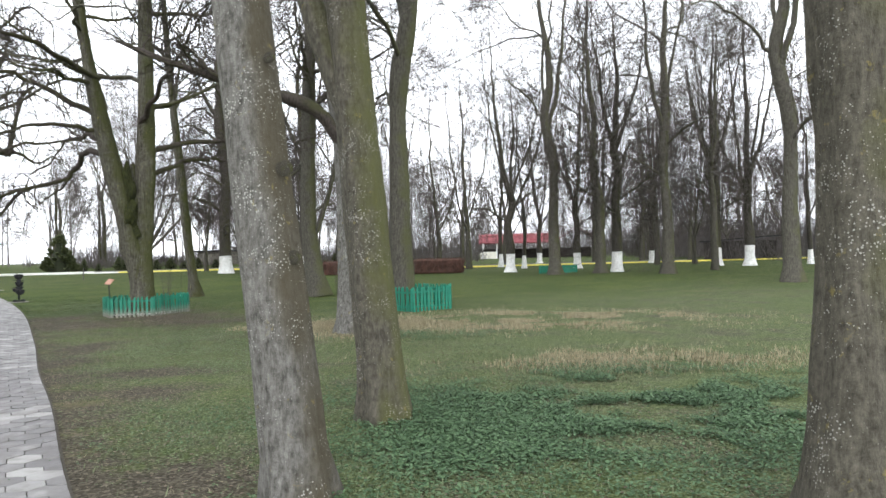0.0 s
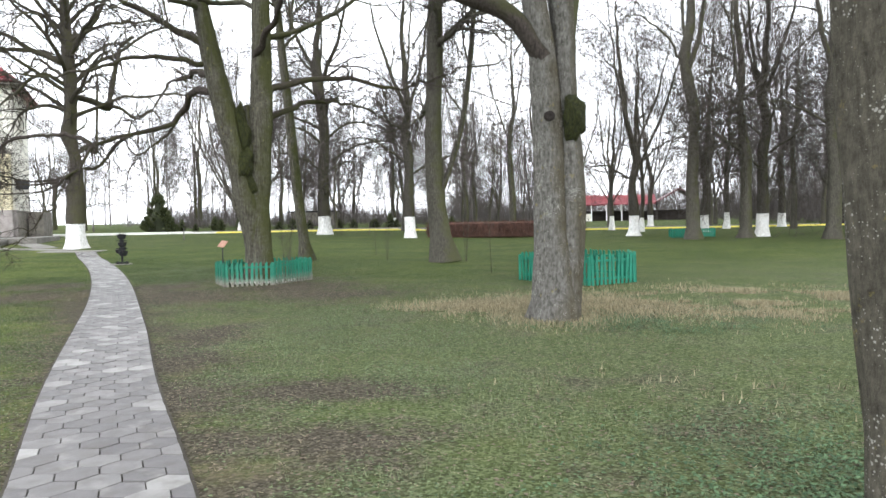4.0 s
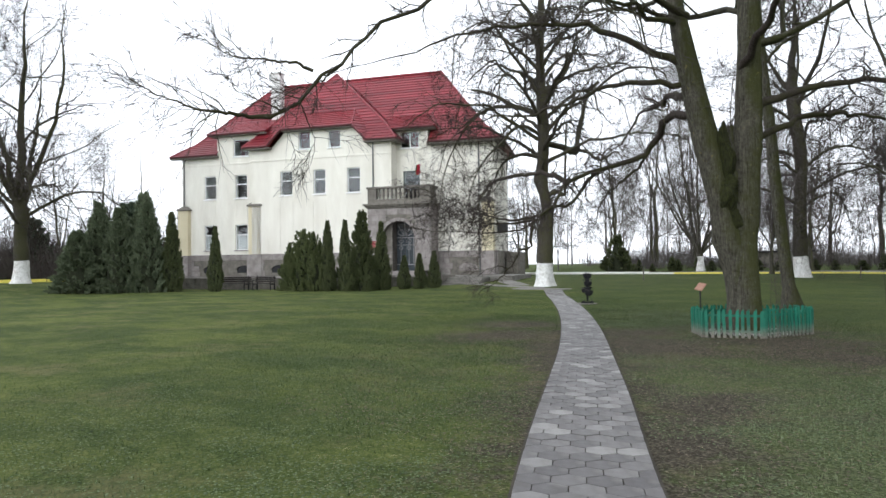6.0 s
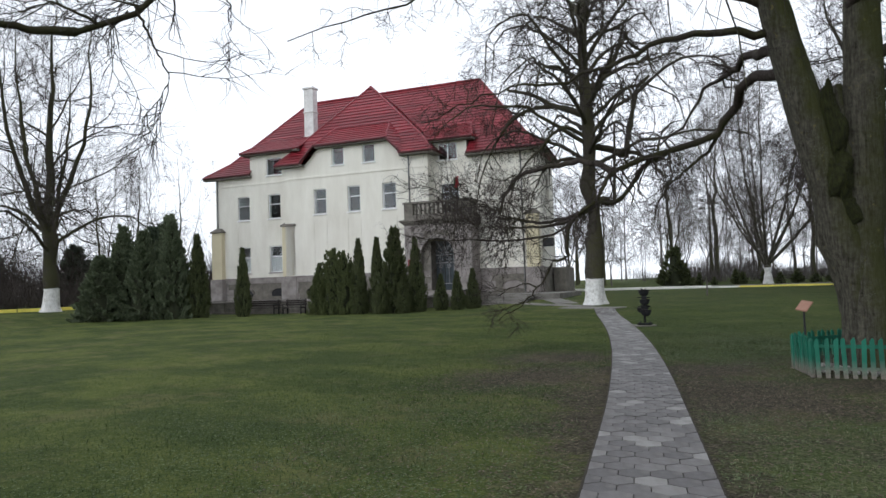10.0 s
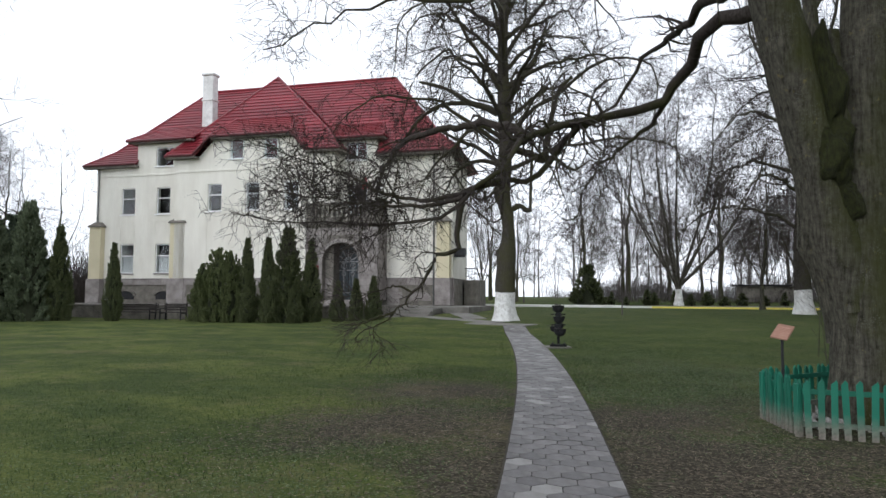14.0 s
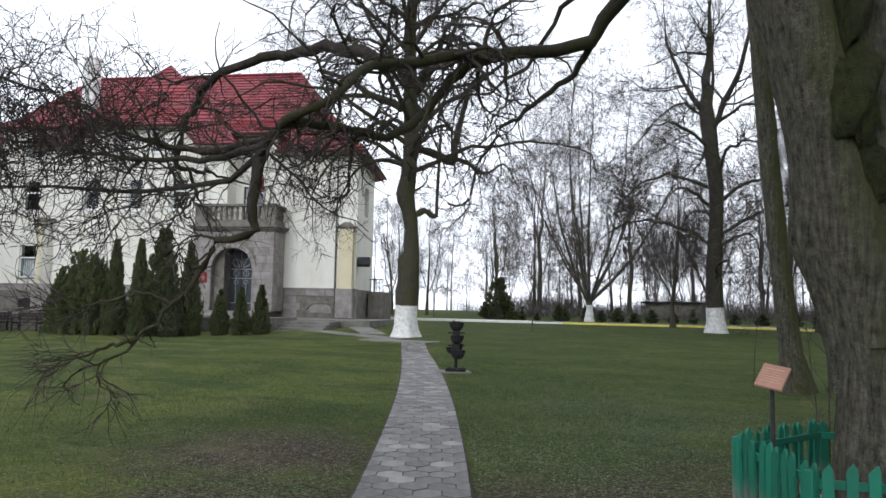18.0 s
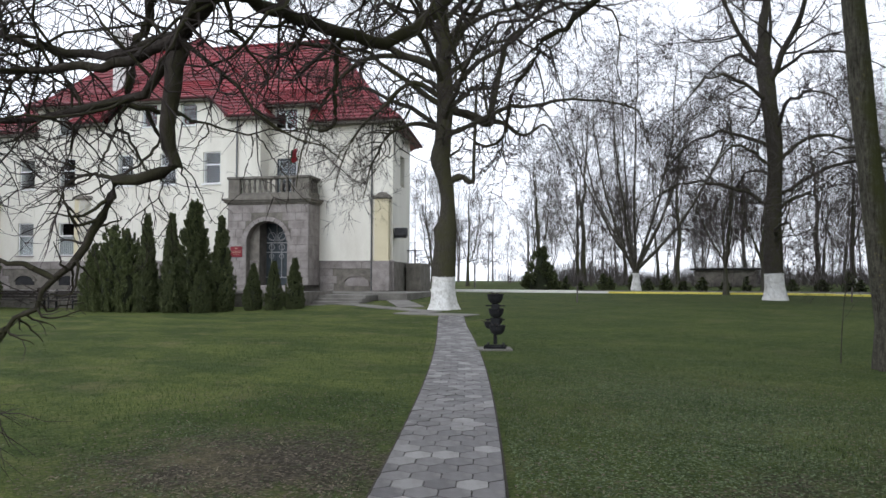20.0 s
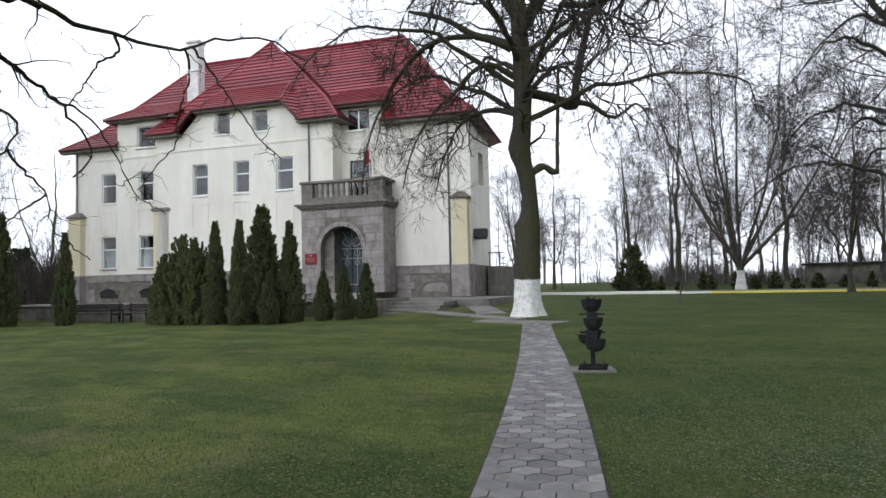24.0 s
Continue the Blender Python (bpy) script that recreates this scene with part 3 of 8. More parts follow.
    bmesh.ops.rotate(bm, verts=bm.verts, matrix=Matrix.Rotation(radians(90), 3, "Z"))
    part("side_wall", bm, STUCCO, house)
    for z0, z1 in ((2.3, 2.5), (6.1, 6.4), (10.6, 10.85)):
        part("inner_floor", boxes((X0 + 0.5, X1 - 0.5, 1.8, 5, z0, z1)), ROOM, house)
    # string courses
    part("string_course", boxes((-3.08, 10.03, -0.05, 0.0, 10.55, 10.72), (X0, -3.08, LEFT_Y - 0.05, LEFT_Y, 10.55, 10.72), bevel=0.015), STUCCO, house)
    # sunk panels below the upper windows, framed in thin raised stucco
    for a, b in UP:
        y = LEFT_Y if a < -3.1 else 0.0
        p = boxes((a - 0.05, b + 0.05, y - 0.03, y, 6.98, 7.04), (a - 0.05, a + 0.01, y - 0.03, y, 5.5, 6.98), (b - 0.01, b + 0.05, y - 0.03, y, 5.5, 6.98))
        part("wall_panel", p, STUCCO, house)
    for a, b in UP[2:]:
        part("blind_window", boxes((a - 0.05, b + 0.05, -0.03, 0, 5.2, 5.27), (a - 0.05, a + 0.02, -0.03, 0, 2.7, 5.2), (b - 0.02, b + 0.05, -0.03, 0, 2.7, 5.2)), STUCCO, house)


def build_plinth():
    """Rough stone blocks, laid in courses with recessed joints."""
    rng = random.Random(4)
    back = boxes((X0 - 0.08, -3.03, LEFT_Y - 0.02, LEFT_Y + 0.6, BASE - 0.9, PLINTH), (-3.03, 9.98, -0.02, 0.6, BASE - 0.9, PLINTH), (9.98, X1 + 0.1, RIGHT_Y - 0.02, RIGHT_Y + 0.6, BASE - 0.9, PLINTH), (X1 - 0.4, X1 + 0.02, RIGHT_Y + 0.6, 5.6, BASE - 0.9, PLINTH), (12.1, X1 - 0.4, 5.2, 5.6, BASE - 0.9, PLINTH), (X0, 12.5, BACK_Y - 0.6, BACK_Y, BASE - 0.9, PLINTH))
    plinth = part("plinth", back, STONE_DARK, house, "grey rough stone plinth")
    vents = [(-8.4, -6.6), (-5.0, -3.2), (-1.2, 0.5), (2.4, 4.1), (15.1, 17.0)]
    for x0, x1, y in ((X0 - 0.1, -3.03, LEFT_Y), (-3.1, 9.98, 0.0), (13.6, X1 + 0.12, RIGHT_Y)):
        for row in range(4):
            z0 = BASE + row * 0.4625
            x = x0
            while x < x1 - 0.05:
                w = min(rng.uniform(0.75, 1.5), x1 - x)
                if x1 - x - w < 0.4:
                    w = x1 - x
                clear = not any(a < x + w and x < b for a, b in vents) or row > 2
                if clear:
                    part("stone_block", boxes((x + 0.008, x + w - 0.008, y - 0.07 - rng.uniform(0, 0.03), y - 0.018, z0 + 0.008, z0 + 0.455), bevel=0.02), STONE, plinth)
                x += w
    part("plinth_cap", boxes((X0 - 0.14, -3.03, LEFT_Y - 0.13, LEFT_Y, PLINTH - 0.04, PLINTH + 0.05), (-3.14, 10.05, -0.13, 0, PLINTH - 0.04, PLINTH + 0.05), (10.05, X1 + 0.14, RIGHT_Y - 0.13, RIGHT_Y, PLINTH - 0.04, PLINTH + 0.05), bevel=0.015), STONE, house)
    # low arched cellar windows with stone hoods
    for a, b in vents:
        y = LEFT_Y if b < -3 else (0.0 if a < 9 else RIGHT_Y)
        v = child("cellar_window", None, house)
        c, r = (a + b) / 2, (b - a) / 2
        arc = [(c + r * math.cos(k * math.pi / 10), 1.3 + 0.5 * math.sin(k * math.pi / 10)) for k in range(11)]
        inner = [(c + (r - 0.17) * math.cos(k * math.pi / 10), 1.26 + 0.38 * math.sin(k * math.pi / 10)) for k in range(11)]
        bm = bmesh.new()
        for k in range(10):
            prism(bm, [arc[k], arc[k + 1], inner[k + 1], inner[k]], y - 0.16, y - 0.02)
        part("arch_hood", bm, STONE_DARK, v)
        part("cellar_pane", prism(bmesh.new(), [*inner, (c - r + 0.17, 1.0), (c + r - 0.17, 1.0)], y - 0.06, y - 0.025), STONE if a > 9 else IRON, v)


def build_buttress(x0, x1, y, z_top, sides=True):
    b = child("buttress", None, house, "yellow stucco corner buttress with a stone cap")
    part("shaft", boxes((x0, x1, y - 0.45, y, PLINTH, z_top)), STUCCO_YELLOW, b)
    bm = bmesh.new()
    m = 0.12
    low = [bm.verts.new(p) for p in ((x0 - m, y - 0.45 - m, z_top), (x1 + m, y - 0.45 - m, z_top), (x1 + m, y + 0.01, z_top), (x0 - m, y + 0.01, z_top))]
    mid = [bm.verts.new((v.co.x, v.co.y, z_top + 0.1)) for v in low]
    top = [bm.verts.new(p) for p in ((x0 + 0.25, y - 0.2, z_top + 0.42), (x1 - 0.25, y - 0.2, z_top + 0.42), (x1 - 0.25, y, z_top + 0.42), (x0 + 0.25, y, z_top + 0.42))]
    for ring, nxt in ((low, mid), (mid, top)):
        for i in range(4):
            j = (i + 1) % 4
            bm.faces.new((ring[i], ring[j], nxt[j], nxt[i]))
    bm.faces.new(top)
    bm.faces.new(low[::-1])
    part("cap", bm, STONE_DARK, b)
    part("foot", boxes((x0 - 0.1, x1 + 0.1, y - 0.6, y, BASE, PLINTH + 0.02), bevel=0.03), STONE, b)


def courses(polys, step, lift=0.05, thick=0.05):
    """Flat roof faces cut into overlapping level courses; each course lies a little proud at its lower edge."""
    made = []

    def clip(poly, z, keep_above):
        out = []
        for p, q in zip(poly, poly[1:] + poly[:1]):
            a, b = (p.z - z, q.z - z) if keep_above else (z - p.z, z - q.z)
            if a >= -1e-6:
                out.append(p)
            if (a > 1e-6 and b < -1e-6) or (a < -1e-6 and b > 1e-6):
                out.append(p.lerp(q, a / (a - b)))
        return out

    for poly in polys:
        poly = [Vector(p) for p in poly]
        n = (poly[1] - poly[0]).cross(poly[2] - poly[0]).normalized()
        if n.z < 0:
            n, poly = -n, poly[::-1]
        z0, z1 = min(p.z for p in poly), max(p.z for p in poly)
        count = max(1, round((z1 - z0) / (step * max(0.2, math.sqrt(max(0, 1 - n.z * n.z))))))
        for k in range(count):
            a, b = z0 + (z1 - z0) * k / count, z0 + (z1 - z0) * (k + 1) / count
            strip = clip(clip(poly, a, True), b, False)
            if len(strip) < 3:
                continue
            verts, faces, i = [], [], 0
            for p in strip:
                f = (p.z - a) / (b - a)
                verts.append(tuple(p + n * (lift * (1 - f) + 0.004)))
            for p in strip:
                verts.append(tuple(p - n * thick))
            m = len(strip)
            faces.append(tuple(range(i, i + m)))
            faces.append(tuple(range(i + 2 * m - 1, i + m - 1, -1)))
            for j in range(m):
                jj = (j + 1) % m
                faces.append((i + jj, i + j, i + m + j, i + m + jj))
            made.append((verts, faces))
    return made


def roof_part(name, polys, parent, step=0.36):
    for v, f in courses(polys, step):
        me = bpy.data.meshes.new(name)
        me.from_pydata(v, [], f)
        me.materials.append(ROOF)
        child("tile_course", me, parent)


def ridge_caps(name, a, b, parent, r=0.13):
    a, b = Vector(a), Vector(b)
    n = max(2, round((b - a).length / 0.42))
    q = (b - a).to_track_quat("Z", "Y").to_matrix().to_4x4()
    bm = bmesh.new()
    bmesh.ops.create_cone(bm, cap_ends=True, segments=8, radius1=r, radius2=r * 0.84, depth=(b - a).length / n * 1.08)
    me = None
    for k in range(n):
        m = Matrix.Translation(a.lerp(b, (k + 0.5) / n)) @ q
        if me is None:
            me = part(name, bm, ROOF, parent, m=m).data
        else:
            child(name, me, parent, m=m)


def gutter(parent, pts, name="gutter"):
    bm = bmesh.new()
    for a, b in zip(pts, pts[1:]):
        a, b = Vector(a), Vector(b)
        q = (b - a).to_track_quat("Z", "Y").to_matrix().to_4x4()
        bmesh.ops.create_cone(bm, cap_ends=True, segments=8, radius1=0.085, radius2=0.085, depth=(b - a).length, matrix=Matrix.Translation((a + b) / 2) @ q)
    part(name, bm, GUTTER, parent)


def build_roof():
    roof = child("roof", None, house, "steep red tiled hipped roof with flared eaves")
    ex0, ex1, ey0, ey1, ez = -11.5, 19.0, 0.05, 15.6, 11.45
    bx0, bx1, by0, by1, bz = ex0 + 1.7, ex1 - 1.7, ey0 + 1.7, ey1 - 1.7, ez + 1.35
    rx0, rx1, ry, rz = -4.55, 12.3, 6.6, 18.7
    # main slopes: flared foot and steep upper part
    roof_part("front_slope", [[(bx0, by0, bz), (bx1, by0, bz), (rx1, ry, rz), (rx0, ry, rz)], [(ex0, ey0, ez), (-6.7, ey0, ez), (-6.7, by0, bz), (bx0, by0, bz)], [(12.9, ey0 + 0.45, ez), (ex1, ey0 + 0.45, ez), (bx1, by0, bz), (12.9, by0, bz)]], roof)
    roof_part("back_slope", [[(12.0, by1, bz), (bx0, by1, bz), (rx0, ry, rz), (rx1, ry, rz)], [(13.0, ey1, ez), (ex0, ey1, ez), (bx0, by1, bz), (12.0, by1, bz)], [(bx1, 5.0, bz - 0.5), (12.0, by1, bz), (rx1, ry, rz)], [(ex1, 6.3, ez - 0.8), (13.0, ey1, ez - 0.1), (12.0, by1, bz), (bx1, 5.0, bz - 0.5)]], roof)
    roof_part("left_hip", [[(bx0, by1, bz), (bx0, by0, bz), (rx0, ry, rz)], [(ex0, ey1, ez), (ex0, ey0, ez), (bx0, by0, bz), (bx0, by1, bz)]], roof)
    roof_part("right_hip", [[(bx1, by0, bz), (bx1, 5.0, bz - 0.5), (rx1, ry, rz)], [(ex1, ey0 + 0.45, ez), (ex1, 6.3, ez - 0.8), (bx1, 5.0, bz - 0.5), (bx1, by0, bz)]], roof)
    # the bay's pyramid roof
    px, py, pz = 3.08, 4.4, 18.8
    ax0, ax1, ay, az = -3.6, 10.6, -0.6, 11.75
    fx0, fx1, fy, fz = -2.2, 9.2, 0.7, 13.3
    roof_part("bay_front", [[(fx0, fy, fz), (fx1, fy, fz), (px, py, pz)], [(ax0, ay, az), (-1.0, ay, az), (-1.0 + 0.55, fy, fz), (fx0, fy, fz)], [(7.75, ay, az), (ax1, ay, az), (fx1, fy, fz), (7.2, fy, fz)]], roof)
    roof_part("bay_left", [[(fx0, 7.0, fz), (fx0, fy, fz), (px, py, pz)], [(ax0, 4.5, az), (ax0, ay, az), (fx0, fy, fz), (fx0, 4.5, fz)]], roof)
    roof_part("bay_right", [[(fx1, fy, fz), (fx1, 7.0, fz), (px, py, pz)], [(ax1, ay, az), (ax1, 4.5, az), (fx1, 4.5, fz), (fx1, fy, fz)]], roof)
    # the raised middle of the bay: a low slope with hipped cheeks
    t0, t1, tl, tr = (0.15, -0.55, 13.12), (6.7, -0.55, 13.12), (1.0, 1.85, 14.9), (6.0, 1.85, 14.9)
    roof_part("bay_dormer_front", [[t0, t1, tr, tl]], roof)
    roof_part("bay_dormer_cheek", [[(-1.2, -0.6, 11.85), t0, tl, (-0.6, 0.75, 13.35)]], roof)
    roof_part("bay_dormer_cheek", [[t1, (8.0, -0.6, 11.85), (7.4, 0.75, 13.35), tr]], roof)
    # left and right wall dormers
    roof_part("left_dormer_roof", [[(-7.5, 0.0, 13.25), (-1.6, 0.0, 13.25), (-1.6, 2.6, 14.75), (-6.2, 2.6, 14.75)], [(-7.5, 2.6, 13.25), (-7.5, 0.0, 13.25), (-6.2, 2.6, 14.75)]], roof)
    roof_part("right_dormer_roof", [[(8.7, 0.55, 12.75), (13.45, 0.55, 12.75), (12.6, 2.9, 14.2), (9.2, 2.9, 14.2)], [(13.45, 0.55, 12.75), (13.45, 3.0, 12.75), (12.6, 2.9, 14.2)]], roof)
    ridge_caps("ridge_tile", (rx0, ry, rz + 0.05), (rx1, ry, rz + 0.05), roof)
    for a, b in (((px, py, pz), (fx0, fy, fz)), ((px, py, pz), (fx1, fy, fz)), ((fx0, fy, fz), (ax0, ay, az)), ((fx1, fy, fz), (ax1, ay, az)), ((rx0, ry, rz), (bx0, by0, bz)), ((rx1, ry, rz), (bx1, by0, bz)), ((bx0, by0, bz), (ex0, ey0, ez)), ((bx1, by0, bz), (ex1, ey0 + 0.45, ez)), (t1, tr), (t0, tl), ((-7.5, 0, 13.25), (-6.2, 2.6, 14.75)), ((13.45, 0.55, 12.75), (12.6, 2.9, 14.2))):
        ridge_caps("ridge_tile", a, b, roof, 0.11)
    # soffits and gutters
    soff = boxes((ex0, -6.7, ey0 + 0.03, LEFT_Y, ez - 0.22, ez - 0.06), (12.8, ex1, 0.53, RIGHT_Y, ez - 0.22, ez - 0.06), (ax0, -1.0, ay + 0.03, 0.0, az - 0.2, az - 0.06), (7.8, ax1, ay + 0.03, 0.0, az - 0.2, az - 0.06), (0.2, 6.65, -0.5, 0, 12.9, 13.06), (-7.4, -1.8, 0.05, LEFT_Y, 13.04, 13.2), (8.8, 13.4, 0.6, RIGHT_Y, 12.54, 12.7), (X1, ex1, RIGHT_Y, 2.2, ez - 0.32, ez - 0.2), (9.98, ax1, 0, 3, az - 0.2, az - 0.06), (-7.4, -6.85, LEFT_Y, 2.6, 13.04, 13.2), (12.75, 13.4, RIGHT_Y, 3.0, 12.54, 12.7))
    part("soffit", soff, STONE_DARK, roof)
    gutter(roof, [(ex0, ey0 - 0.03, ez), (-6.7, ey0 - 0.03, ez)])
    gutter(roof, [(12.9, 0.47, ez), (ex1, 0.47, ez), (ex1 + 0.02, 6.3, ez - 0.8)])
    gutter(roof, [(-7.5, -0.03, 13.2), (-2.2, -0.03, 13.2)])
    gutter(roof, [(8.9, 0.52, 12.7), (13.45, 0.52, 12.7)])
    gutter(roof, [(ax0, ay - 0.03, az), (-1.2, ay - 0.03, az), (0.15, -0.58, 13.07), (6.7, -0.58, 13.07), (8.0, ay - 0.03, az), (ax1, ay - 0.03, az), (ax1 + 0.02, 1.0, az)])
    # chimney
    ch = child("chimney", None, roof, "white rendered chimney with a stained cap")
    part("shaft", boxes((-2.42, -1.5, 2.3, 3.05, 13.2, 18.75), bevel=0.03), WHITE_BRICK, ch)
    part("collar", boxes((-2.48, -1.44, 2.24, 3.11, 16.7, 16.82), bevel=0.02), WHITE_BRICK, ch)
    part("cap", boxes((-2.5, -1.42, 2.22, 3.13, 18.75, 18.93), bevel=0.02), WHITE_BRICK, ch)


def build_porch():
    """The arched stone porch that carries the balcony."""
    px0, px1, y0, y1 = 8.1, 13.5, -0.55, RIGHT_Y
    porch = child("porch", None, house, "weathered grey stone porch with a balustraded balcony")
    cx, r, spring, foot = 10.75, 1.35, 3.75, 1.05
    out, inn = [(px0, foot), (px0, 6.1), (px1, 6.1), (px1, foot)], []
    arc = [(cx + r * math.cos(math.pi * k / 16), spring + r * math.sin(math.pi * k / 16) * 0.95) for k in range(17)]
    bm = bmesh.new()
    prism(bm, [(px0, foot), (cx - r, foot), (cx - r, spring), (px0, spring)], y0, y0 + 0.6)
    prism(bm, [(cx + r, foot), (px1, foot), (px1, spring), (cx + r, spring)], y0, y0 + 0.6)
    for k in range(16):
        (xa, za), (xb, zb) = arc[k], arc[k + 1]
        prism(bm, [(xa, za), (xa, 6.1), (xb, 6.1), (xb, zb)], y0, y0 + 0.6)
    prism(bm, [(px0, spring), (cx - r, spring), (cx - r, 6.1), (px0, 6.1)], y0, y0 + 0.6)
    prism(bm, [(cx + r, spring), (px1, spring), (px1, 6.1), (cx + r, 6.1)], y0, y0 + 0.6)
    box(bm, px1 - 0.5, px1, y0 + 0.6, y1, foot, 6.1)
    box(bm, px0, px0 + 0.4, y0 + 0.6, 0.02, foot, 6.1)
    body = part("porch_wall", bm, STONE_DARK, porch)
    part("porch_lining", boxes((px0 + 0.4, 10.03, -0.08, -0.006, foot, 6.1), (9.985, 10.03, 0.0, y1 - 0.02, foot, 6.1), (10.03, px1 - 0.5, y1 - 0.09, y1 - 0.006, foot, 6.1)), STONE_DARK, porch)
    part("porch_vault", boxes((px0 + 0.4, px1 - 0.5, y0 + 0.6, y1 - 0.1, 5.3, 5.6)), STONE_DARK, porch)
    rng = random.Random(8)
    for side in (0, 1):
        for row in range(10):
            z0 = foot + row * 0.5
            lo, hi = (px0, cx - r - 0.02) if side == 0 else (cx + r + 0.02, px1)
            if row >= 6:
                lim = cx - (r + 0.25) * math.sqrt(max(0, 1 - ((z0 - spring) / (r + 0.35)) ** 2)) if z0 < spring + r + 0.3 else cx - 0.02
                lo, hi = (px0, lim) if side == 0 else (2 * cx - lim, px1)
            x = lo
            while x < hi - 0.05:
                w = min(rng.uniform(0.55, 1.05), hi - x)
                w = hi - x if hi - x - w < 0.25 else w
                part("stone_block", boxes((x + 0.006, x + w - 0.006, y0 - 0.03 - rng.uniform(0, 0.02), y0 - 0.004, z0 + 0.006, z0 + 0.494), bevel=0.015), STONE, body)
                x += w
    for row in range(10):
        z0, y = foot + row * 0.5, y0
        while y < y1 - 0.05:
            w = min(rng.uniform(0.55, 0.95), y1 - y)
            part("stone_block", boxes((px1 + 0.004, px1 + 0.03 + rng.uniform(0, 0.02), y + 0.006, y + w - 0.006, z0 + 0.006, z0 + 0.494), bevel=0.015), STONE, body)
            y += w
    for k in range(13):
        bm = bmesh.new()
        a0, a1 = math.pi * k / 13 + 0.01, math.pi * (k + 1) / 13 - 0.01
        prism(bm, [(cx + q * math.cos(a), spring + q * math.sin(a) * 0.95) for q, a in ((r, a0), (r + 0.28, a0), (r + 0.28, a1), (r, a1))], y0 - 0.09, y0 - 0.004)
        part("arch_stone", bm, STONE, body)
    part("cornice", boxes((px0 - 0.3, px1 + 0.3, y0 - 0.34, y1, 6.32, 6.46), (px0 - 0.2, px1 + 0.2, y0 - 0.22, y1, 6.2, 6.32), (px0 - 0.08, px1 + 0.08, y0 - 0.1, y1, 6.1, 6.2), bevel=0.025), STONE_DARK, porch)
    bal = child("balustrade", None, porch)
    part("balcony_base", boxes((px0, px1, y0, y1, 6.46, 6.82), bevel=0.02), STONE_DARK, bal)
    part("coping", boxes((px0 - 0.08, px1 + 0.08, y0 - 0.08, y0 + 0.34, 7.68, 7.84), (px1 - 0.34, px1 + 0.08, y0 + 0.34, y1, 7.68, 7.84), (px0 - 0.08, px0 + 0.34, y0 + 0.34, 0.0, 7.68, 7.84), bevel=0.02), STONE_DARK, bal)
    for x0, x1 in ((px0, px0 + 0.75), (px1 - 0.95, px1)):
        part("pier", boxes((x0, x1, y0, y0 + 0.3, 6.82, 7.68), bevel=0.015), STONE_DARK, bal)
    bm = bmesh.new()
    prof = ((0, 0.1), (0.08, 0.1), (0.12, 0.06), (0.3, 0.11), (0.55, 0.075), (0.72, 0.06), (0.78, 0.1), (0.86, 0.1))
    rings = []
    for h, rad in prof:
        rings.append([bm.verts.new((rad * math.cos(k * math.pi / 4), rad * math.sin(k * math.pi / 4), h)) for k in range(8)])
    for a, b in zip(rings, rings[1:]):
        for k in range(8):
            bm.faces.new((a[k], a[(k + 1) % 8], b[(k + 1) % 8], b[k]))
    first = part("baluster", bm, STONE_DARK, bal)
    first.matrix_basis = pose(px0 + 1.0, y0 + 0.15, 6.82)
    spots = [(px0 + 1.0 + 0.36 * k, y0 + 0.15) for k in range(1, 10)] + [(px1 - 0.15, y0 + 0.55 + 0.34 * k) for k in range(4)]
    for x, y in spots:
        child("baluster", first.data, bal, m=pose(x, y, 6.82))
    # door in the shade of the arch, with wrought tracery
    d = child("front_door", None, porch, "dark double door with pale wrought tracery")
    part("leaf", boxes((cx - 1.3, cx - 0.02, 0.95, 1.03, foot, 5.0), (cx + 0.02, cx + 1.3, 0.95, 1.03, foot, 5.0), bevel=0.01), DOOR_WOOD, d)
    bm = bmesh.new()
    for k in range(7):
        a = math.pi * k / 6
        box(bm, -0.02, 0.02, 0.9, 0.94, 0.15, 1.2)
        bmesh.ops.rotate(bm, verts=bm.verts[-8:], cent=(0, 0, 0), matrix=Matrix.Rotation(a - math.pi / 2, 3, "Y"))
    bmesh.ops.translate(bm, verts=bm.verts, vec=(cx, 0, spring))
    for x in (-1.15, -0.75, -0.35, 0.35, 0.75, 1.15):
        box(bm, cx + x - 0.02, cx + x + 0.02, 0.9, 0.94, foot + 0.5, spring)
    for side in (-1, 1):
        for r0, zc in ((0.24, spring + 0.42), (0.17, spring - 0.28), (0.13, spring - 0.85)):
            for a in range(12):
                a0, a1 = a * math.pi / 6, (a + 1) * math.pi / 6
                prism(bm, [(cx + side * (0.34 + q * math.cos(c)), zc + q * math.sin(c)) for q, c in ((r0, a0), (r0 + 0.035, a0), (r0 + 0.035, a1), (r0, a1))], 0.9, 0.94)
    for z in (foot + 0.5, spring - 0.6, spring):
        box(bm, cx - 1.3, cx + 1.3, 0.89, 0.945, z - 0.03, z + 0.03)
    part("tracery", bm, PALE_IRON, d)
    part("porch_step", boxes((cx - 2.2, cx + 2.2, y0 - 0.7, y0 + 0.6, BASE, BASE + 0.17), (cx - 1.9, cx + 1.9, y0 - 0.35, 0.95, BASE + 0.17, BASE + 0.34), bevel=0.02), STONE, porch)
    fp = child("flag", None, porch, "small red and green flag on a staff")
    bm = bmesh.new()
    bmesh.ops.create_cone(bm, cap_ends=True, segments=8, radius1=0.02, radius2=0.02, depth=1.9, matrix=pose(12.6, y0 + 0.2, 8.7))
    part("staff", bm, WHITE, fp)
    bm = bmesh.new()
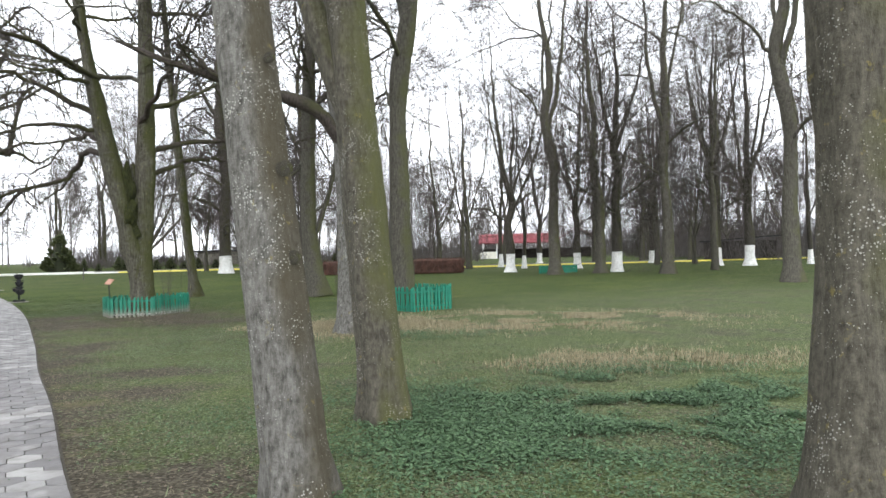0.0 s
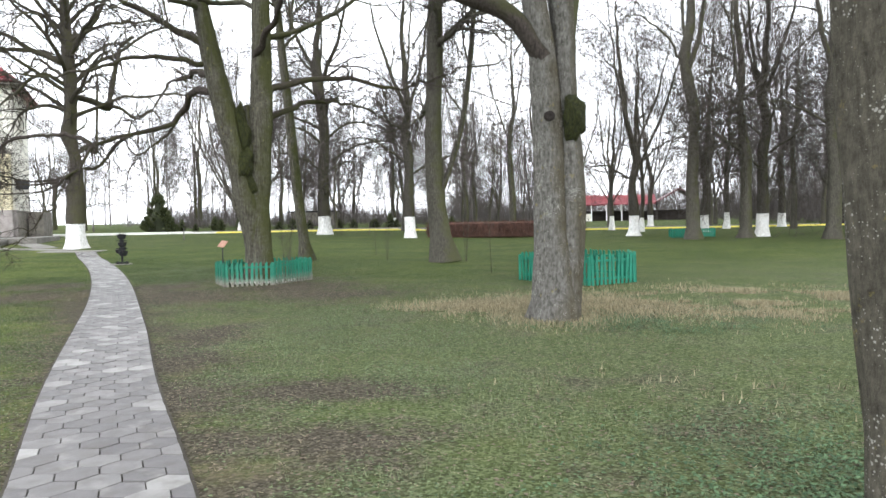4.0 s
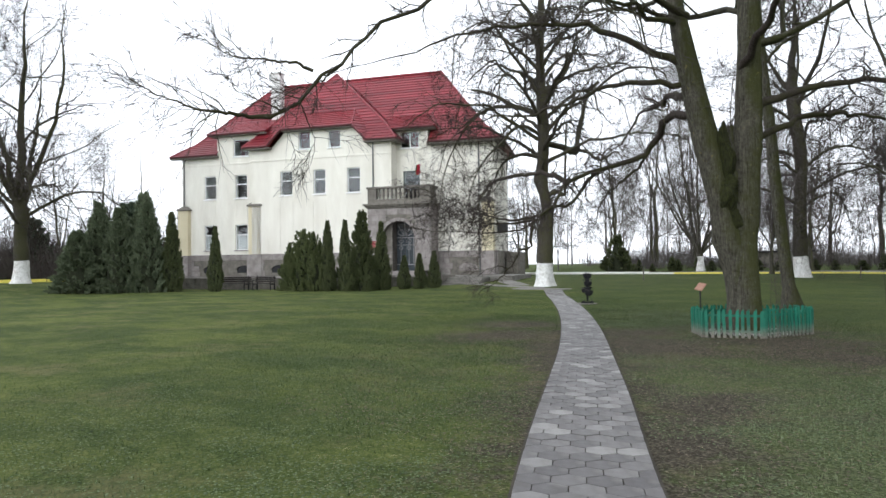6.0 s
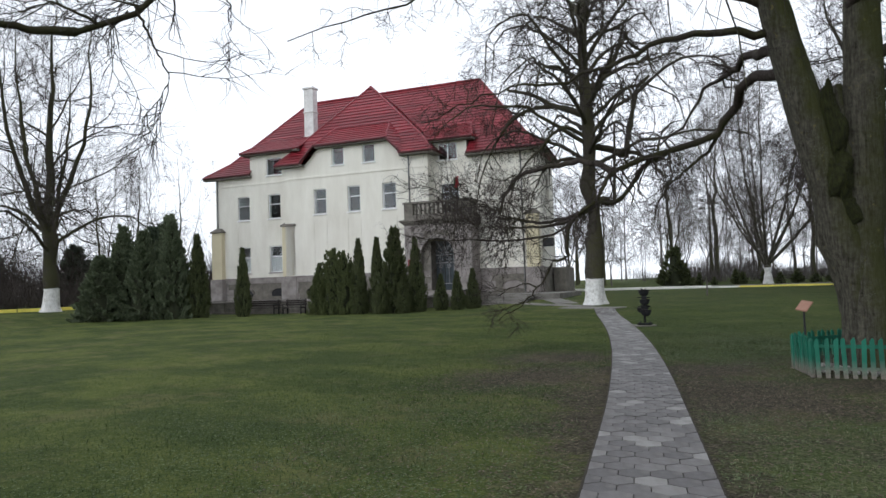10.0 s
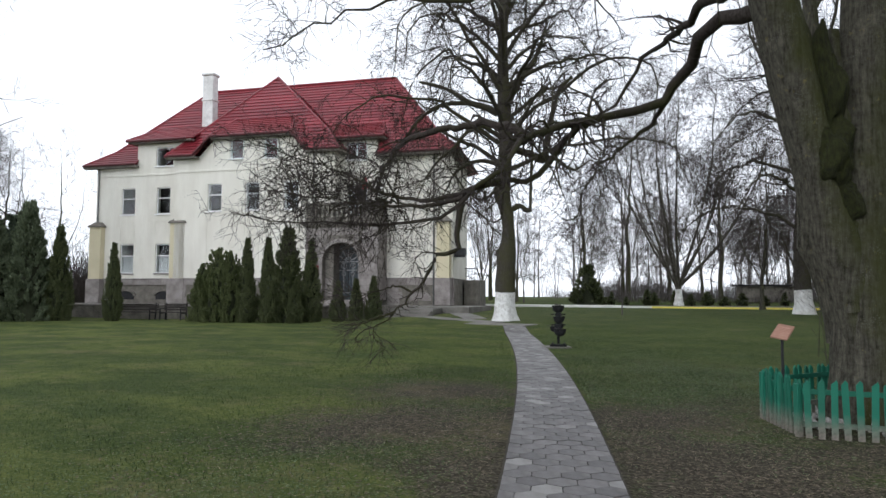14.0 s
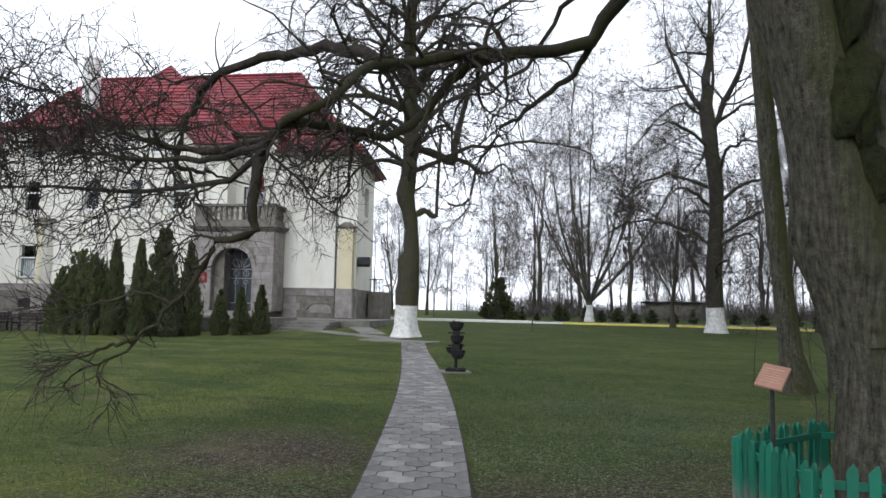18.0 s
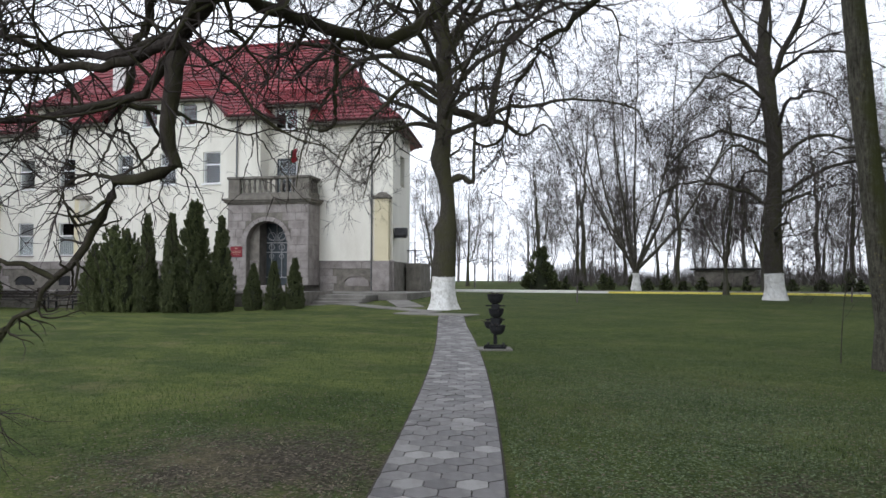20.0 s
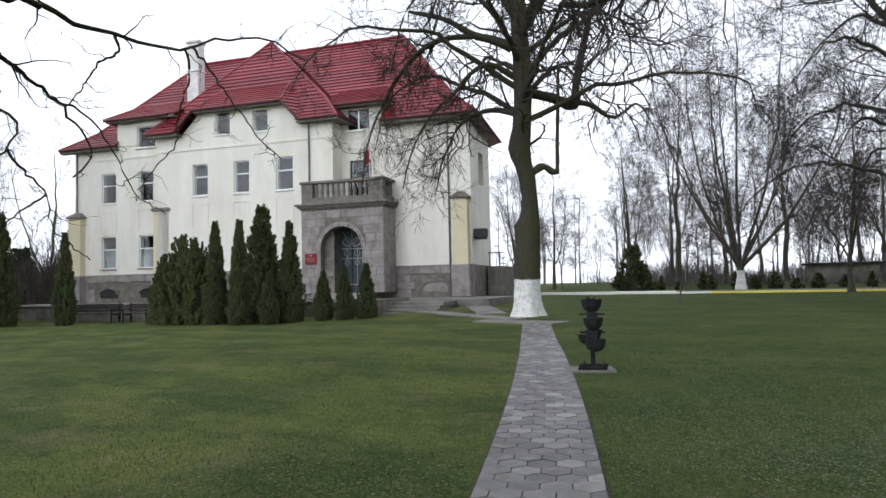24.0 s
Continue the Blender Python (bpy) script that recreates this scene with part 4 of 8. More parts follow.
    rows = [[bm.verts.new((12.6 + 0.02 - 0.22 * a + 0.03 * math.sin(b * 1.7), y0 + 0.2 + 0.05 * math.sin(a * 3 + b), 9.6 - 0.16 * b - 0.1 * a)) for a in range(3)] for b in range(6)]
    for a, b in zip(rows, rows[1:]):
        for k in range(2):
            bm.faces.new((a[k], a[k + 1], b[k + 1], b[k]))
    bmesh.ops.solidify(bm, geom=bm.faces[:], thickness=0.01)
    part("cloth", bm, RED_SIGN, fp)
    stripe = bmesh.new()
    rows = [[stripe.verts.new((12.6 + 0.02 - 0.22 * a + 0.03 * math.sin(b * 1.7), y0 + 0.185 + 0.05 * math.sin(a * 3 + b), 9.6 - 0.16 * b - 0.1 * a)) for a in (1.45, 1.98)] for b in range(6)]
    for a, b in zip(rows, rows[1:]):
        stripe.faces.new((a[0], a[1], b[1], b[0]))
    bmesh.ops.solidify(stripe, geom=stripe.faces[:], thickness=0.008)
    part("stripe", stripe, FLAG_GREEN, fp, "green flag stripe")


def build_pipes():
    for x, y, z1 in ((8.4, -0.09, 11.6), (17.0, RIGHT_Y - 0.09, 11.2), (X0 + 0.25, LEFT_Y - 0.09, 11.2)):
        bm = bmesh.new()
        bmesh.ops.create_cone(bm, cap_ends=True, segments=8, radius1=0.055, radius2=0.055, depth=z1 - BASE, matrix=pose(x, y, (z1 + BASE) / 2))
        for z in (2.7, 5.0, 7.3, 9.6):
            bmesh.ops.create_cone(bm, cap_ends=True, segments=8, radius1=0.075, radius2=0.075, depth=0.06, matrix=pose(x, y, z))
        part("downpipe", bm, ZINC, house)


build_walls()
build_plinth()
for bx0, bx1, by, bz in ((-3.35, -2.1, LEFT_Y - 0.1, 6.75), (17.3, 18.2, RIGHT_Y, 6.45), (X0 - 0.15, X0 + 0.9, LEFT_Y, 6.6)):
    build_buttress(bx0, bx1, by, bz)
build_roof()
build_porch()
build_pipes()

plate = thing("wall_plate", "red enamel name plate on the porch wall", "sign", HOUSE_AT @ pose(8.35, -0.62, 2.8))
part("plate", boxes((0, 0.8, -0.03, 0.0, 0, 0.66), bevel=0.01), DEEP_RED, plate)
part("writing_bars", boxes((0.32, 0.48, -0.036, -0.031, 0.5, 0.57), (0.1, 0.7, -0.036, -0.031, 0.35, 0.375), (0.1, 0.7, -0.036, -0.031, 0.26, 0.285), (0.18, 0.62, -0.036, -0.031, 0.16, 0.185)), SIGN_FADED, plate)
box_ob = thing("wall_box", "dark metal box hung on the corner of the house", "electric box", HOUSE_AT @ pose(18.4, 1.35, 4.15))
part("case", boxes((0.0, 0.75, 0, 0.55, 0, 0.5), bevel=0.02), IRON, box_ob)
part("bracket", boxes((-0.02, 0.7, 0.1, 0.16, -0.12, 0.0), (-0.02, 0.7, 0.4, 0.46, -0.12, 0.0)), IRON, box_ob)


# ---- terrace, steps and slabs in front of the house ----
def build_terrace():
    t = tagged(new("terrace"), "stone-faced terrace with a kerbed paved top", "terrace", kind="structure")
    t.matrix_basis = HOUSE_AT
    part("terrace_top", boxes((-13, 16.4, -8.9, 1.6, -0.6, 0.68), (9.9, 21.0, -5.5, 1.6, -0.6, 0.676)), CONCRETE, t)
    part("terrace_cap", boxes((-13, 16.55, -9.12, -8.6, 0.68, 0.8), bevel=0.02), STONE, t)
    rng = random.Random(3)
    for row in range(3):
        x = -13.0
        while x < 16.4:
            w = min(rng.uniform(0.5, 1.1), 16.4 - x)
            part("stone_block", boxes((x + 0.01, x + w - 0.01, -9.0 - rng.uniform(0, 0.04), -8.895, -0.25 + row * 0.31, 0.045 + row * 0.31), bevel=0.02), STONE_DARK, t)
            x += w
    part("end_wall", boxes((16.4, 16.8, -8.9, -5.5, -0.5, 0.7), bevel=0.02), STONE_DARK, t)
    s = tagged(new("steps"), "low wide concrete steps down from the terrace", "steps", kind="structure")
    s.matrix_basis = HOUSE_AT
    for k in range(4):
        part("step", boxes((16.9, 19.4, -7.6 - 0.5 * k, -5.5, -0.1, 0.62 - 0.15 * k), bevel=0.02), CONCRETE, s)
    part("cheek", boxes((16.5, 16.9, -9.4, -5.5, -0.2, 0.8), bevel=0.02), STONE_DARK, s)
    rw = thing("service_block", "low grey rendered wall beside the house", "wall", HOUSE_AT @ pose(X1 + 0.15, 4, 0), kind="structure")
    part("block", boxes((0, 1.0, 0, 3.0, 0.3, 2.5), bevel=0.03), STONE_DARK, rw)
    part("railing", boxes(*[(0.1 + 0.22 * k, 0.13 + 0.22 * k, 0.1, 0.13, 2.4, 3.3) for k in range(5)], (0.05, 1.0, 0.08, 0.15, 3.3, 3.36)), IRON, rw)


build_terrace()


def slab(x0, y0, x1, y1, wide, label):
    """A thin concrete strip lying on the ground from one point to another."""
    n = 8
    a, b = Vector((x0, y0)), Vector((x1, y1))
    side = Vector((-(b - a).y, (b - a).x)).normalized() * wide / 2
    bm = bmesh.new()
    top = []
    for k in range(n + 1):
        p = a.lerp(b, k / n)
        row = []
        for s in (side, -side):
            q = p + s
            row.append((q.x, q.y, float(ground_z(q.x, q.y)) + 0.035))
        top.append(row)
    up = [[bm.verts.new(c) for c in row] for row in top]
    dn = [[bm.verts.new((c[0], c[1], c[2] - 0.25)) for c in row] for row in top]
    for k in range(n):
        bm.faces.new((up[k][0], up[k][1], up[k + 1][1], up[k + 1][0]))
        for i in (0, 1):
            bm.faces.new((up[k][i], up[k + 1][i], dn[k + 1][i], dn[k][i]))
    bm.faces.new((*up[0], *dn[0][::-1]))
    bm.faces.new((*up[-1], *dn[-1][::-1]))
    bmesh.ops.recalc_face_normals(bm, faces=bm.faces)
    me = bpy.data.meshes.new("pavement")
    bm.to_mesh(me)
    me.materials.append(CONCRETE)
    return tagged(new("pavement", me), label, "pavement", kind="structure")


slab(-22.2, 34.0, -25.6, 34.2, 0.8, "worn concrete slab at the end of the path")
slab(-24.6, 34.9, -33.6, 38.7, 0.75, "worn concrete walk to the terrace steps")
slab(-27.6, 37.2, -33.0, 42.4, 1.1, "worn concrete apron before the steps")
slab(-16.2, 25.47, -15.65, 25.92, 0.6, "square of concrete under the flower stand")


# ---- road with a painted kerb ----
def build_road():
    d, nrm = Vector((0.991, 0.132)), Vector((-0.132, 0.991))
    at = Vector((-45.0, 58.5))
    road = tagged(new("road"), "pale asphalt park road with a yellow painted kerb", "road", kind="structure")
    def z_at(s, o):
        p = at + d * s + nrm * o
        return p.x, p.y, float(ground_z(p.x, p.y))
    bm = bmesh.new()
    rows = [[bm.verts.new((x, y, z + 0.03)) for x, y, z in (z_at(s, 0.2), z_at(s, 5.2))] for s in range(-40, 130, 5)]
    for a, b in zip(rows, rows[1:]):
        bm.faces.new((a[0], b[0], b[1], a[1]))
    part("carriageway", bm, ASPHALT, road)
    for s in range(-40, 128, 2):
        x, y, z = z_at(s + 1, 0.1)
        m = KERB if s > 14 else KERB_WHITE
        part("kerb_stone", boxes((-0.99, 0.99, -0.1, 0.1, -0.15, 0.13), bevel=0.02), m, road, m=pose(x, y, z, 0, 0, 7.6))
    for s in range(-40, 128, 4):
        x, y, z = z_at(s + 2, 5.3)
        part("far_kerb_stone", boxes((-1.99, 1.99, -0.1, 0.1, -0.15, 0.12), bevel=0.02), KERB_WHITE if s < 10 else CONCRETE, road, m=pose(x, y, z, 0, 0, 7.6))
    side = tagged(new("side_road"), "strip of road with a pale yellow kerb beyond the lawn", "road", kind="structure")
    for k in range(13):
        x, y = -68.5 + 0.5 * k, 6 + 2 * k
        part("kerb_stone", boxes((-1.0, 1.0, -0.1, 0.1, -0.1, 0.16), bevel=0.02), KERB, side, m=pose(x, y, float(ground_z(x, y)) + 0.1, 0, 0, 76))


build_road()


# ---- picket fences round the old trees ----
def picket_mesh(h, w, skew, paint):
    bm = bmesh.new()
    prism(bm, [(-w / 2, 0), (w / 2, 0), (w / 2, h - 0.03), (0.25 * w + skew, h), (-w / 2, h - 0.045)], -0.009, 0.009)
    me = bpy.data.meshes.new("picket")
    bm.to_mesh(me)
    bm.free()
    me.materials.append(paint)
    return me


def picket_fence(corners, height, gap, wide, label, seed, paint):
    rng = random.Random(seed)
    f = thing("picket_fence", label, "fence", group="tree fences")
    shapes = [picket_mesh(height, wide, k * 0.006 - 0.006, paint) for k in range(3)]
    for (xa, ya), (xb, yb) in zip(corners, corners[1:] + corners[:1]):
        a, b = Vector((xa, ya)), Vector((xb, yb))
        length, turn = (b - a).length, math.degrees(math.atan2(yb - ya, xb - xa))
        for z in (0.1, height * 0.72):
            c = (a + b) / 2
            part("rail", boxes((-length / 2, length / 2, 0.011, 0.033, z, z + 0.05), bevel=0.004), paint, f, m=pose(c.x, c.y, float(ground_z(c.x, c.y)), 0, 0, turn))
        n = max(2, round(length / gap))
        for k in range(n):
            p = a.lerp(b, (k + 0.5) / n)
            m = pose(p.x, p.y, float(ground_z(p.x, p.y)) - 0.01 + rng.uniform(-0.012, 0.012), rng.uniform(-2, 2), rng.uniform(-2.5, 2.5), turn + rng.uniform(-3, 3))
            child("picket", rng.choice(shapes), f, m=m)
    for x, y in corners:
        part("post", boxes((-0.03, 0.03, 0.02, 0.08, 0, height * 0.9), bevel=0.006), paint, f, m=pose(x, y, float(ground_z(x, y)), 0, 0, rng.uniform(0, 90)))
    return f


FENCE_A = [(-8.6, 18.05), (-8.0, 17.24), (-6.97, 17.54), (-6.52, 18.85), (-7.12, 19.65), (-8.2, 19.1)]
picket_fence(FENCE_A, 0.56, 0.106, 0.058, "low green picket fence round a large old tree", 1, FENCE)
picket_fence([(-1.35, 18.6), (0.1, 16.95), (1.1, 17.6), (1.05, 18.9), (-0.2, 19.8)], 0.66, 0.106, 0.06, "low bright green picket fence round a park tree", 2, FENCE_GREEN)
picket_fence([(6.2, 42.0), (8.5, 42.3), (8.7, 44.2), (6.4, 44.0)], 0.5, 0.13, 0.07, "small faded green picket fence far under the trees", 3, FENCE_GREEN)


# ---- information board, flower stand, stakes ----
def build_board():
    b = thing("information_board", "copper coloured tilted information board on a dark post", "sign", pose(-8.33, 17.86, 0, 0, 0, -8) @ Matrix.Diagonal((0.86, 0.86, 1.0, 1)))
    part("post", boxes((-0.014, 0.014, -0.014, 0.014, 0, 0.92), bevel=0.004), IRON, b)
    m = pose(0, 0.02, 0.95, 34, 8, 0)
    part("board", boxes((-0.1, 0.1, -0.12, 0.12, -0.01, 0.01), bevel=0.004), SIGN_BOARD, b, m=m)
    part("writing_bars", boxes((-0.07, 0.07, 0.06, 0.072, 0.0105, 0.012), *[(-0.08, 0.08 - 0.02 * (k % 2), 0.035 - 0.026 * k, 0.041 - 0.026 * k, 0.0105, 0.012) for k in range(5)]), SIGN_FADED, b, m=m)


build_board()


def build_flower_stand():
    s = thing("flower_stand", "black metal tiered stand with hanging flower bowls on a slatted foot", "flower stand", pose(-15.88, 25.72, 0.04, 0, 0, 30) @ Matrix.Scale(0.86, 4))
    for k in range(4):
        part("foot_slat", boxes((-0.25, 0.25, -0.26 + 0.16 * k, -0.21 + 0.16 * k, 0.0, 0.05), bevel=0.006), BLACK_PAINT, s)
    part("foot_beam", boxes((-0.2, -0.15, -0.3, 0.3, 0.05, 0.1), (0.15, 0.2, -0.3, 0.3, 0.05, 0.1), bevel=0.006), BLACK_PAINT, s)
    part("column", boxes((-0.04, 0.04, -0.04, 0.04, 0.08, 1.12), bevel=0.008), BLACK_PAINT, s)
    part("planter_box", boxes((-0.1, 0.1, -0.1, 0.1, 0.34, 0.66), bevel=0.015), BLACK_PAINT, s)
    part("planter_box", boxes((-0.085, 0.085, -0.085, 0.085, 0.72, 1.0), bevel=0.015), BLACK_PAINT, s)
    prof = ((0.0, 0.06), (0.03, 0.12), (0.1, 0.165), (0.18, 0.18), (0.215, 0.19), (0.22, 0.17), (0.17, 0.15))
    bm = bmesh.new()
    rings = [[bm.verts.new((r * math.cos(k * math.pi / 8), r * math.sin(k * math.pi / 8), h)) for k in range(16)] for h, r in prof]
    for a, b in zip(rings, rings[1:]):
        for k in range(16):
            bm.faces.new((a[k], a[(k + 1) % 16], b[(k + 1) % 16], b[k]))
    bm.faces.new(rings[0][::-1])
    bm.faces.new(rings[-1])
    first = part("bowl", bm, BLACK_PAINT, s, m=pose(0.05, -0.06, 0.3))
    for x, y, z, k in ((-0.12, 0.08, 0.42, 0.75), (0.02, 0.0, 0.68, 0.95), (0.0, 0.0, 1.0, 1.0), (0.02, 0.1, 0.5, 0.8)):
        child("bowl", first.data, s, m=pose(x, y, z) @ Matrix.Scale(k, 4))
    rng = random.Random(5)
    for x, y, z in ((0.05, -0.06, 0.49), (0.02, 0.0, 0.87), (0.0, 0.0, 1.2), (-0.12, 0.08, 0.57)):
        bm = bmesh.new()
        root = bm.verts.new((x, y, z - 0.03))
        for k in range(14):
            a, r = rng.uniform(0, 6.28), rng.uniform(0.05, 0.2)
            c = Vector((x + r * math.cos(a), y + r * math.sin(a), z + rng.uniform(-0.03, 0.06)))
            e = Vector((math.cos(a), math.sin(a), rng.uniform(-0.2, 0.8))) * rng.uniform(0.05, 0.1)
            w = Vector((-math.sin(a), math.cos(a), 0)) * 0.02
            bm.faces.new([root, bm.verts.new(c - w), bm.verts.new(c + e), bm.verts.new(c + w)])
        part("withered_plant", bm, TWIG, s)
    for z in (0.62, 0.94):
        part("cross_bar", boxes((-0.22, 0.22, -0.015, 0.015, z, z + 0.03), bevel=0.005), BLACK_PAINT, s)


build_flower_stand()
for sx, sy, sh in ((-23.0, 43.5, 0.75), (-13.0, 51.0, 0.7)):
    st = thing("stake", "thin grey wooden stake in the turf", "stake", pose(sx, sy, float(ground_z(sx, sy)), 2, 3, 0))
    part("stick", boxes((-0.03, 0.03, -0.03, 0.03, -0.1, sh), bevel=0.01), TWIG_GREY, st)


# ---- benches and timber edging by the terrace ----
def build_bench(x, y, turn, length, label):
    b = thing("bench", label, "bench", pose(x, y, float(ground_z(x, y)), 0, 0, turn), "benches by the terrace")
    for k in range(4):
        part("seat_slat", boxes((-length / 2, length / 2, -0.25 + 0.13 * k, -0.15 + 0.13 * k, 0.43, 0.47), bevel=0.008), PLANK_DARK, b)
    for k in range(3):
        part("back_slat", boxes((-length / 2, length / 2, 0.27, 0.3, 0.55 + 0.14 * k, 0.65 + 0.14 * k), bevel=0.008), PLANK_DARK, b)
    for s in (-1, 1):
        e = s * length / 2 * 0.86
        part("end_frame", boxes((e - 0.03, e + 0.03, -0.27, -0.21, 0.0, 0.43), (e - 0.03, e + 0.03, 0.24, 0.3, 0.0, 0.43), (e - 0.03, e + 0.03, -0.21, 0.24, 0.37, 0.43), (e - 0.03, e + 0.03, 0.3, 0.35, 0.0, 1.0), (e - 0.035, e + 0.035, -0.27, 0.3, 0.64, 0.68), (e - 0.03, e + 0.03, -0.27, -0.22, 0.47, 0.64), bevel=0.008), BLACK_PAINT, b)
    return b


hp = HOUSE_AT @ Vector((1.5, -10.1, 0))
build_bench(hp.x, hp.y, 26, 3.4, "dark slatted park bench before the terrace wall")
hp = HOUSE_AT @ Vector((4.35, -10.1, 0))
build_bench(hp.x, hp.y, 26, 1.6, "dark slatted park bench before the terrace wall")


# ---- long clipped hedge, pavilion, dark shed ----
def twig_cloud(name, label, cat, m, size, count, mat_, seed, twig=0.5):
    """A clipped leafless hedge: a thicket of short upright twigs filling a block."""
    rng = np.random.default_rng(seed)
    lx, ly, lz = size
    base = np.stack([rng.uniform(-lx / 2, lx / 2, count), rng.uniform(-ly / 2, ly / 2, count), rng.uniform(0, lz * 0.6, count)], 1)
    tip = base + np.stack([rng.normal(0, 0.16, count), rng.normal(0, 0.12, count), np.full(count, twig) * rng.uniform(0.6, 1.2, count)], 1)
    tip[:, 2] = np.minimum(tip[:, 2], lz + rng.normal(0, 0.03, count))
    side = rng.normal(0, 1, (count, 3))
    side /= np.linalg.norm(side, axis=1, keepdims=True)
    v = np.stack([base - side * 0.02, base + side * 0.02, tip], 1).reshape(-1, 3)
    me = mesh_np(name, v, np.arange(count * 3).reshape(-1, 3), mat_)
    h = thing(name, label, cat, m)
    child("twig_mass", me, h)
    part("core", boxes((-lx / 2 + 0.1, lx / 2 - 0.1, -ly / 2 + 0.12, ly / 2 - 0.12, 0.02, lz * 0.86), bevel=0.1), mat_, h)
    return h


twig_cloud("hedge", "long low clipped hedge of reddish bare twigs", "hedge", pose(-3.3, 47.08, 0.15, 0, 0, 3), (9.6, 1.6, 1.15), 15000, HEDGE, 5)


def build_pavilion():
    px, py = 14.5, 133.0
    p = thing("pavilion", "open picnic pavilion with a red metal roof", "pavilion", pose(px, py, 0.3, 0, 0, -4) @ Matrix.Diagonal((1.05, 1.05, 1.2, 1)))
    for x in np.linspace(-8.5, 4, 6):
        for y in (-2.6, 2.6):
            part("post", boxes((x - 0.09, x + 0.09, y - 0.09, y + 0.09, 0, 2.5), bevel=0.01), WHITE, p)
    for rv, rf in courses([[(-9.2, -3.4, 2.4), (4.6, -3.4, 2.4), (4.6, 0, 3.9), (-9.2, 0, 3.9)], [(4.6, 3.4, 2.4), (-9.2, 3.4, 2.4), (-9.2, 0, 3.9), (4.6, 0, 3.9)]], 0.35):
        me = bpy.data.meshes.new("roof_sheet")
        me.from_pydata(rv, [], rf)
        me.materials.append(ROOF)
        child("roof_sheet", me, p)
    part("gable_roof", prism(bmesh.new(), [(4.0, 2.5), (8.2, 4.6), (12.4, 2.5), (12.4, 2.35), (8.2, 4.42), (4.0, 2.35)], -4.0, 3.0), GUTTER, p)
    part("back_wall", boxes((-9, 11, 2.3, 2.5, 0, 1.5)), PLANK_DARK, p)
    part("counter", boxes((-9, -6, -2.4, -1.8, 0, 1.1), bevel=0.02), STUCCO, p)
    for x in (4.6, 8.2, 11.8):
        part("timber_post", boxes((x - 0.12, x + 0.12, -3.4, -3.16, 0, 2.6), bevel=0.01), PLANK_DARK, p)


build_pavilion()
sx, sy = 30.0, 72.0
shed = thing("shed", "dark timber shed far among the trees", "shed", pose(sx, sy, float(ground_z(sx, sy)), 0, 0, -20))
part("wall", boxes((-3.4, 3.4, -1.6, 1.6, 0, 1.9)), PLANK_DARK, shed)
part("roof", prism(bmesh.new(), [(-3.8, 1.85), (3.8, 2.3), (3.8, 2.42), (-3.8, 1.97)], -2, 2), IRON, shed)
sx, sy = -27.0, 82.0
hut = thing("hut", "small low grey building behind the far road", "hut", pose(sx, sy, float(ground_z(sx, sy)), 0, 0, 10))
part("wall", boxes((-2.6, 2.6, -1.6, 1.6, 0, 1.5)), STONE_DARK, hut)
part("roof", boxes((-3.0, 3.0, -2.0, 2.0, 1.5, 1.66), bevel=0.03), IRON, hut)


# ---- bare trees ----
def unit(v):
    return v / np.maximum(np.linalg.norm(v, axis=-1, keepdims=True), 1e-9)


def tubes(P, R, k):
    """Tapered tubes along many lines at once: P is lines x points x 3, R lines x points."""
    B, n, _ = P.shape
    T = unit(np.gradient(P, axis=1))
    ref = np.where(np.abs(T[..., 2:3]) > 0.9, [1.0, 0, 0], [0, 0, 1.0])
    N = unit(np.cross(T, ref))
    M = np.cross(T, N)
    a = np.arange(k) * 2 * np.pi / k
    V = P[:, :, None] + R[:, :, None, None] * (np.cos(a)[:, None] * N[:, :, None] + np.sin(a)[:, None] * M[:, :, None])
    i = np.arange(B)[:, None, None] * n * k + np.arange(n - 1)[:, None] * k + np.arange(k)
    j = np.arange(B)[:, None, None] * n * k + np.arange(n - 1)[:, None] * k + (np.arange(k) + 1) % k
    return V.reshape(-1, 3), np.stack([i, j, j + k, i + k], -1).reshape(-1, 4)


def spikes(P, R):
    """Slender three-sided twigs that end in a point."""
    B = len(P)
    T = unit(P[:, -1] - P[:, 0])
    N = unit(np.cross(T, np.where(np.abs(T[:, 2:3]) > 0.9, [1.0, 0, 0], [0, 0, 1.0])))
    M = np.cross(T, N)
    r = R[:, 0][:, None]
    v = np.stack([P[:, 0] + r * N, P[:, 0] + r * (-0.5 * N + 0.87 * M), P[:, 0] + r * (-0.5 * N - 0.87 * M), P[:, -1], P[:, -1] + 0.3 * r * N], 1).reshape(-1, 3)
    i = np.arange(B)[:, None] * 5
    f = np.concatenate([i + np.array([0, 1, 3, 4]), i + np.array([0, 2, 3, 4])])
    return v, f


def join(parts):
    """Several (points, quads) as one."""
    out_v, out_f, n = [], [], 0
    for v, f in parts:
        out_v.append(v)
        out_f.append(f + n)
        n += len(v)
    return np.concatenate(out_v), np.concatenate(out_f)


def along(P, R, which, t):
    n = P.shape[1]
    f = t * (n - 1)
    i = np.clip(f.astype(int), 0, n - 2)
    w = (f - i)[:, None]
    p = P[which, i] * (1 - w) + P[which, i + 1] * w
    return p, unit(P[which, i + 1] - P[which, i]), R[which, i] * (1 - w[:, 0]) + R[which, i + 1] * w[:, 0]


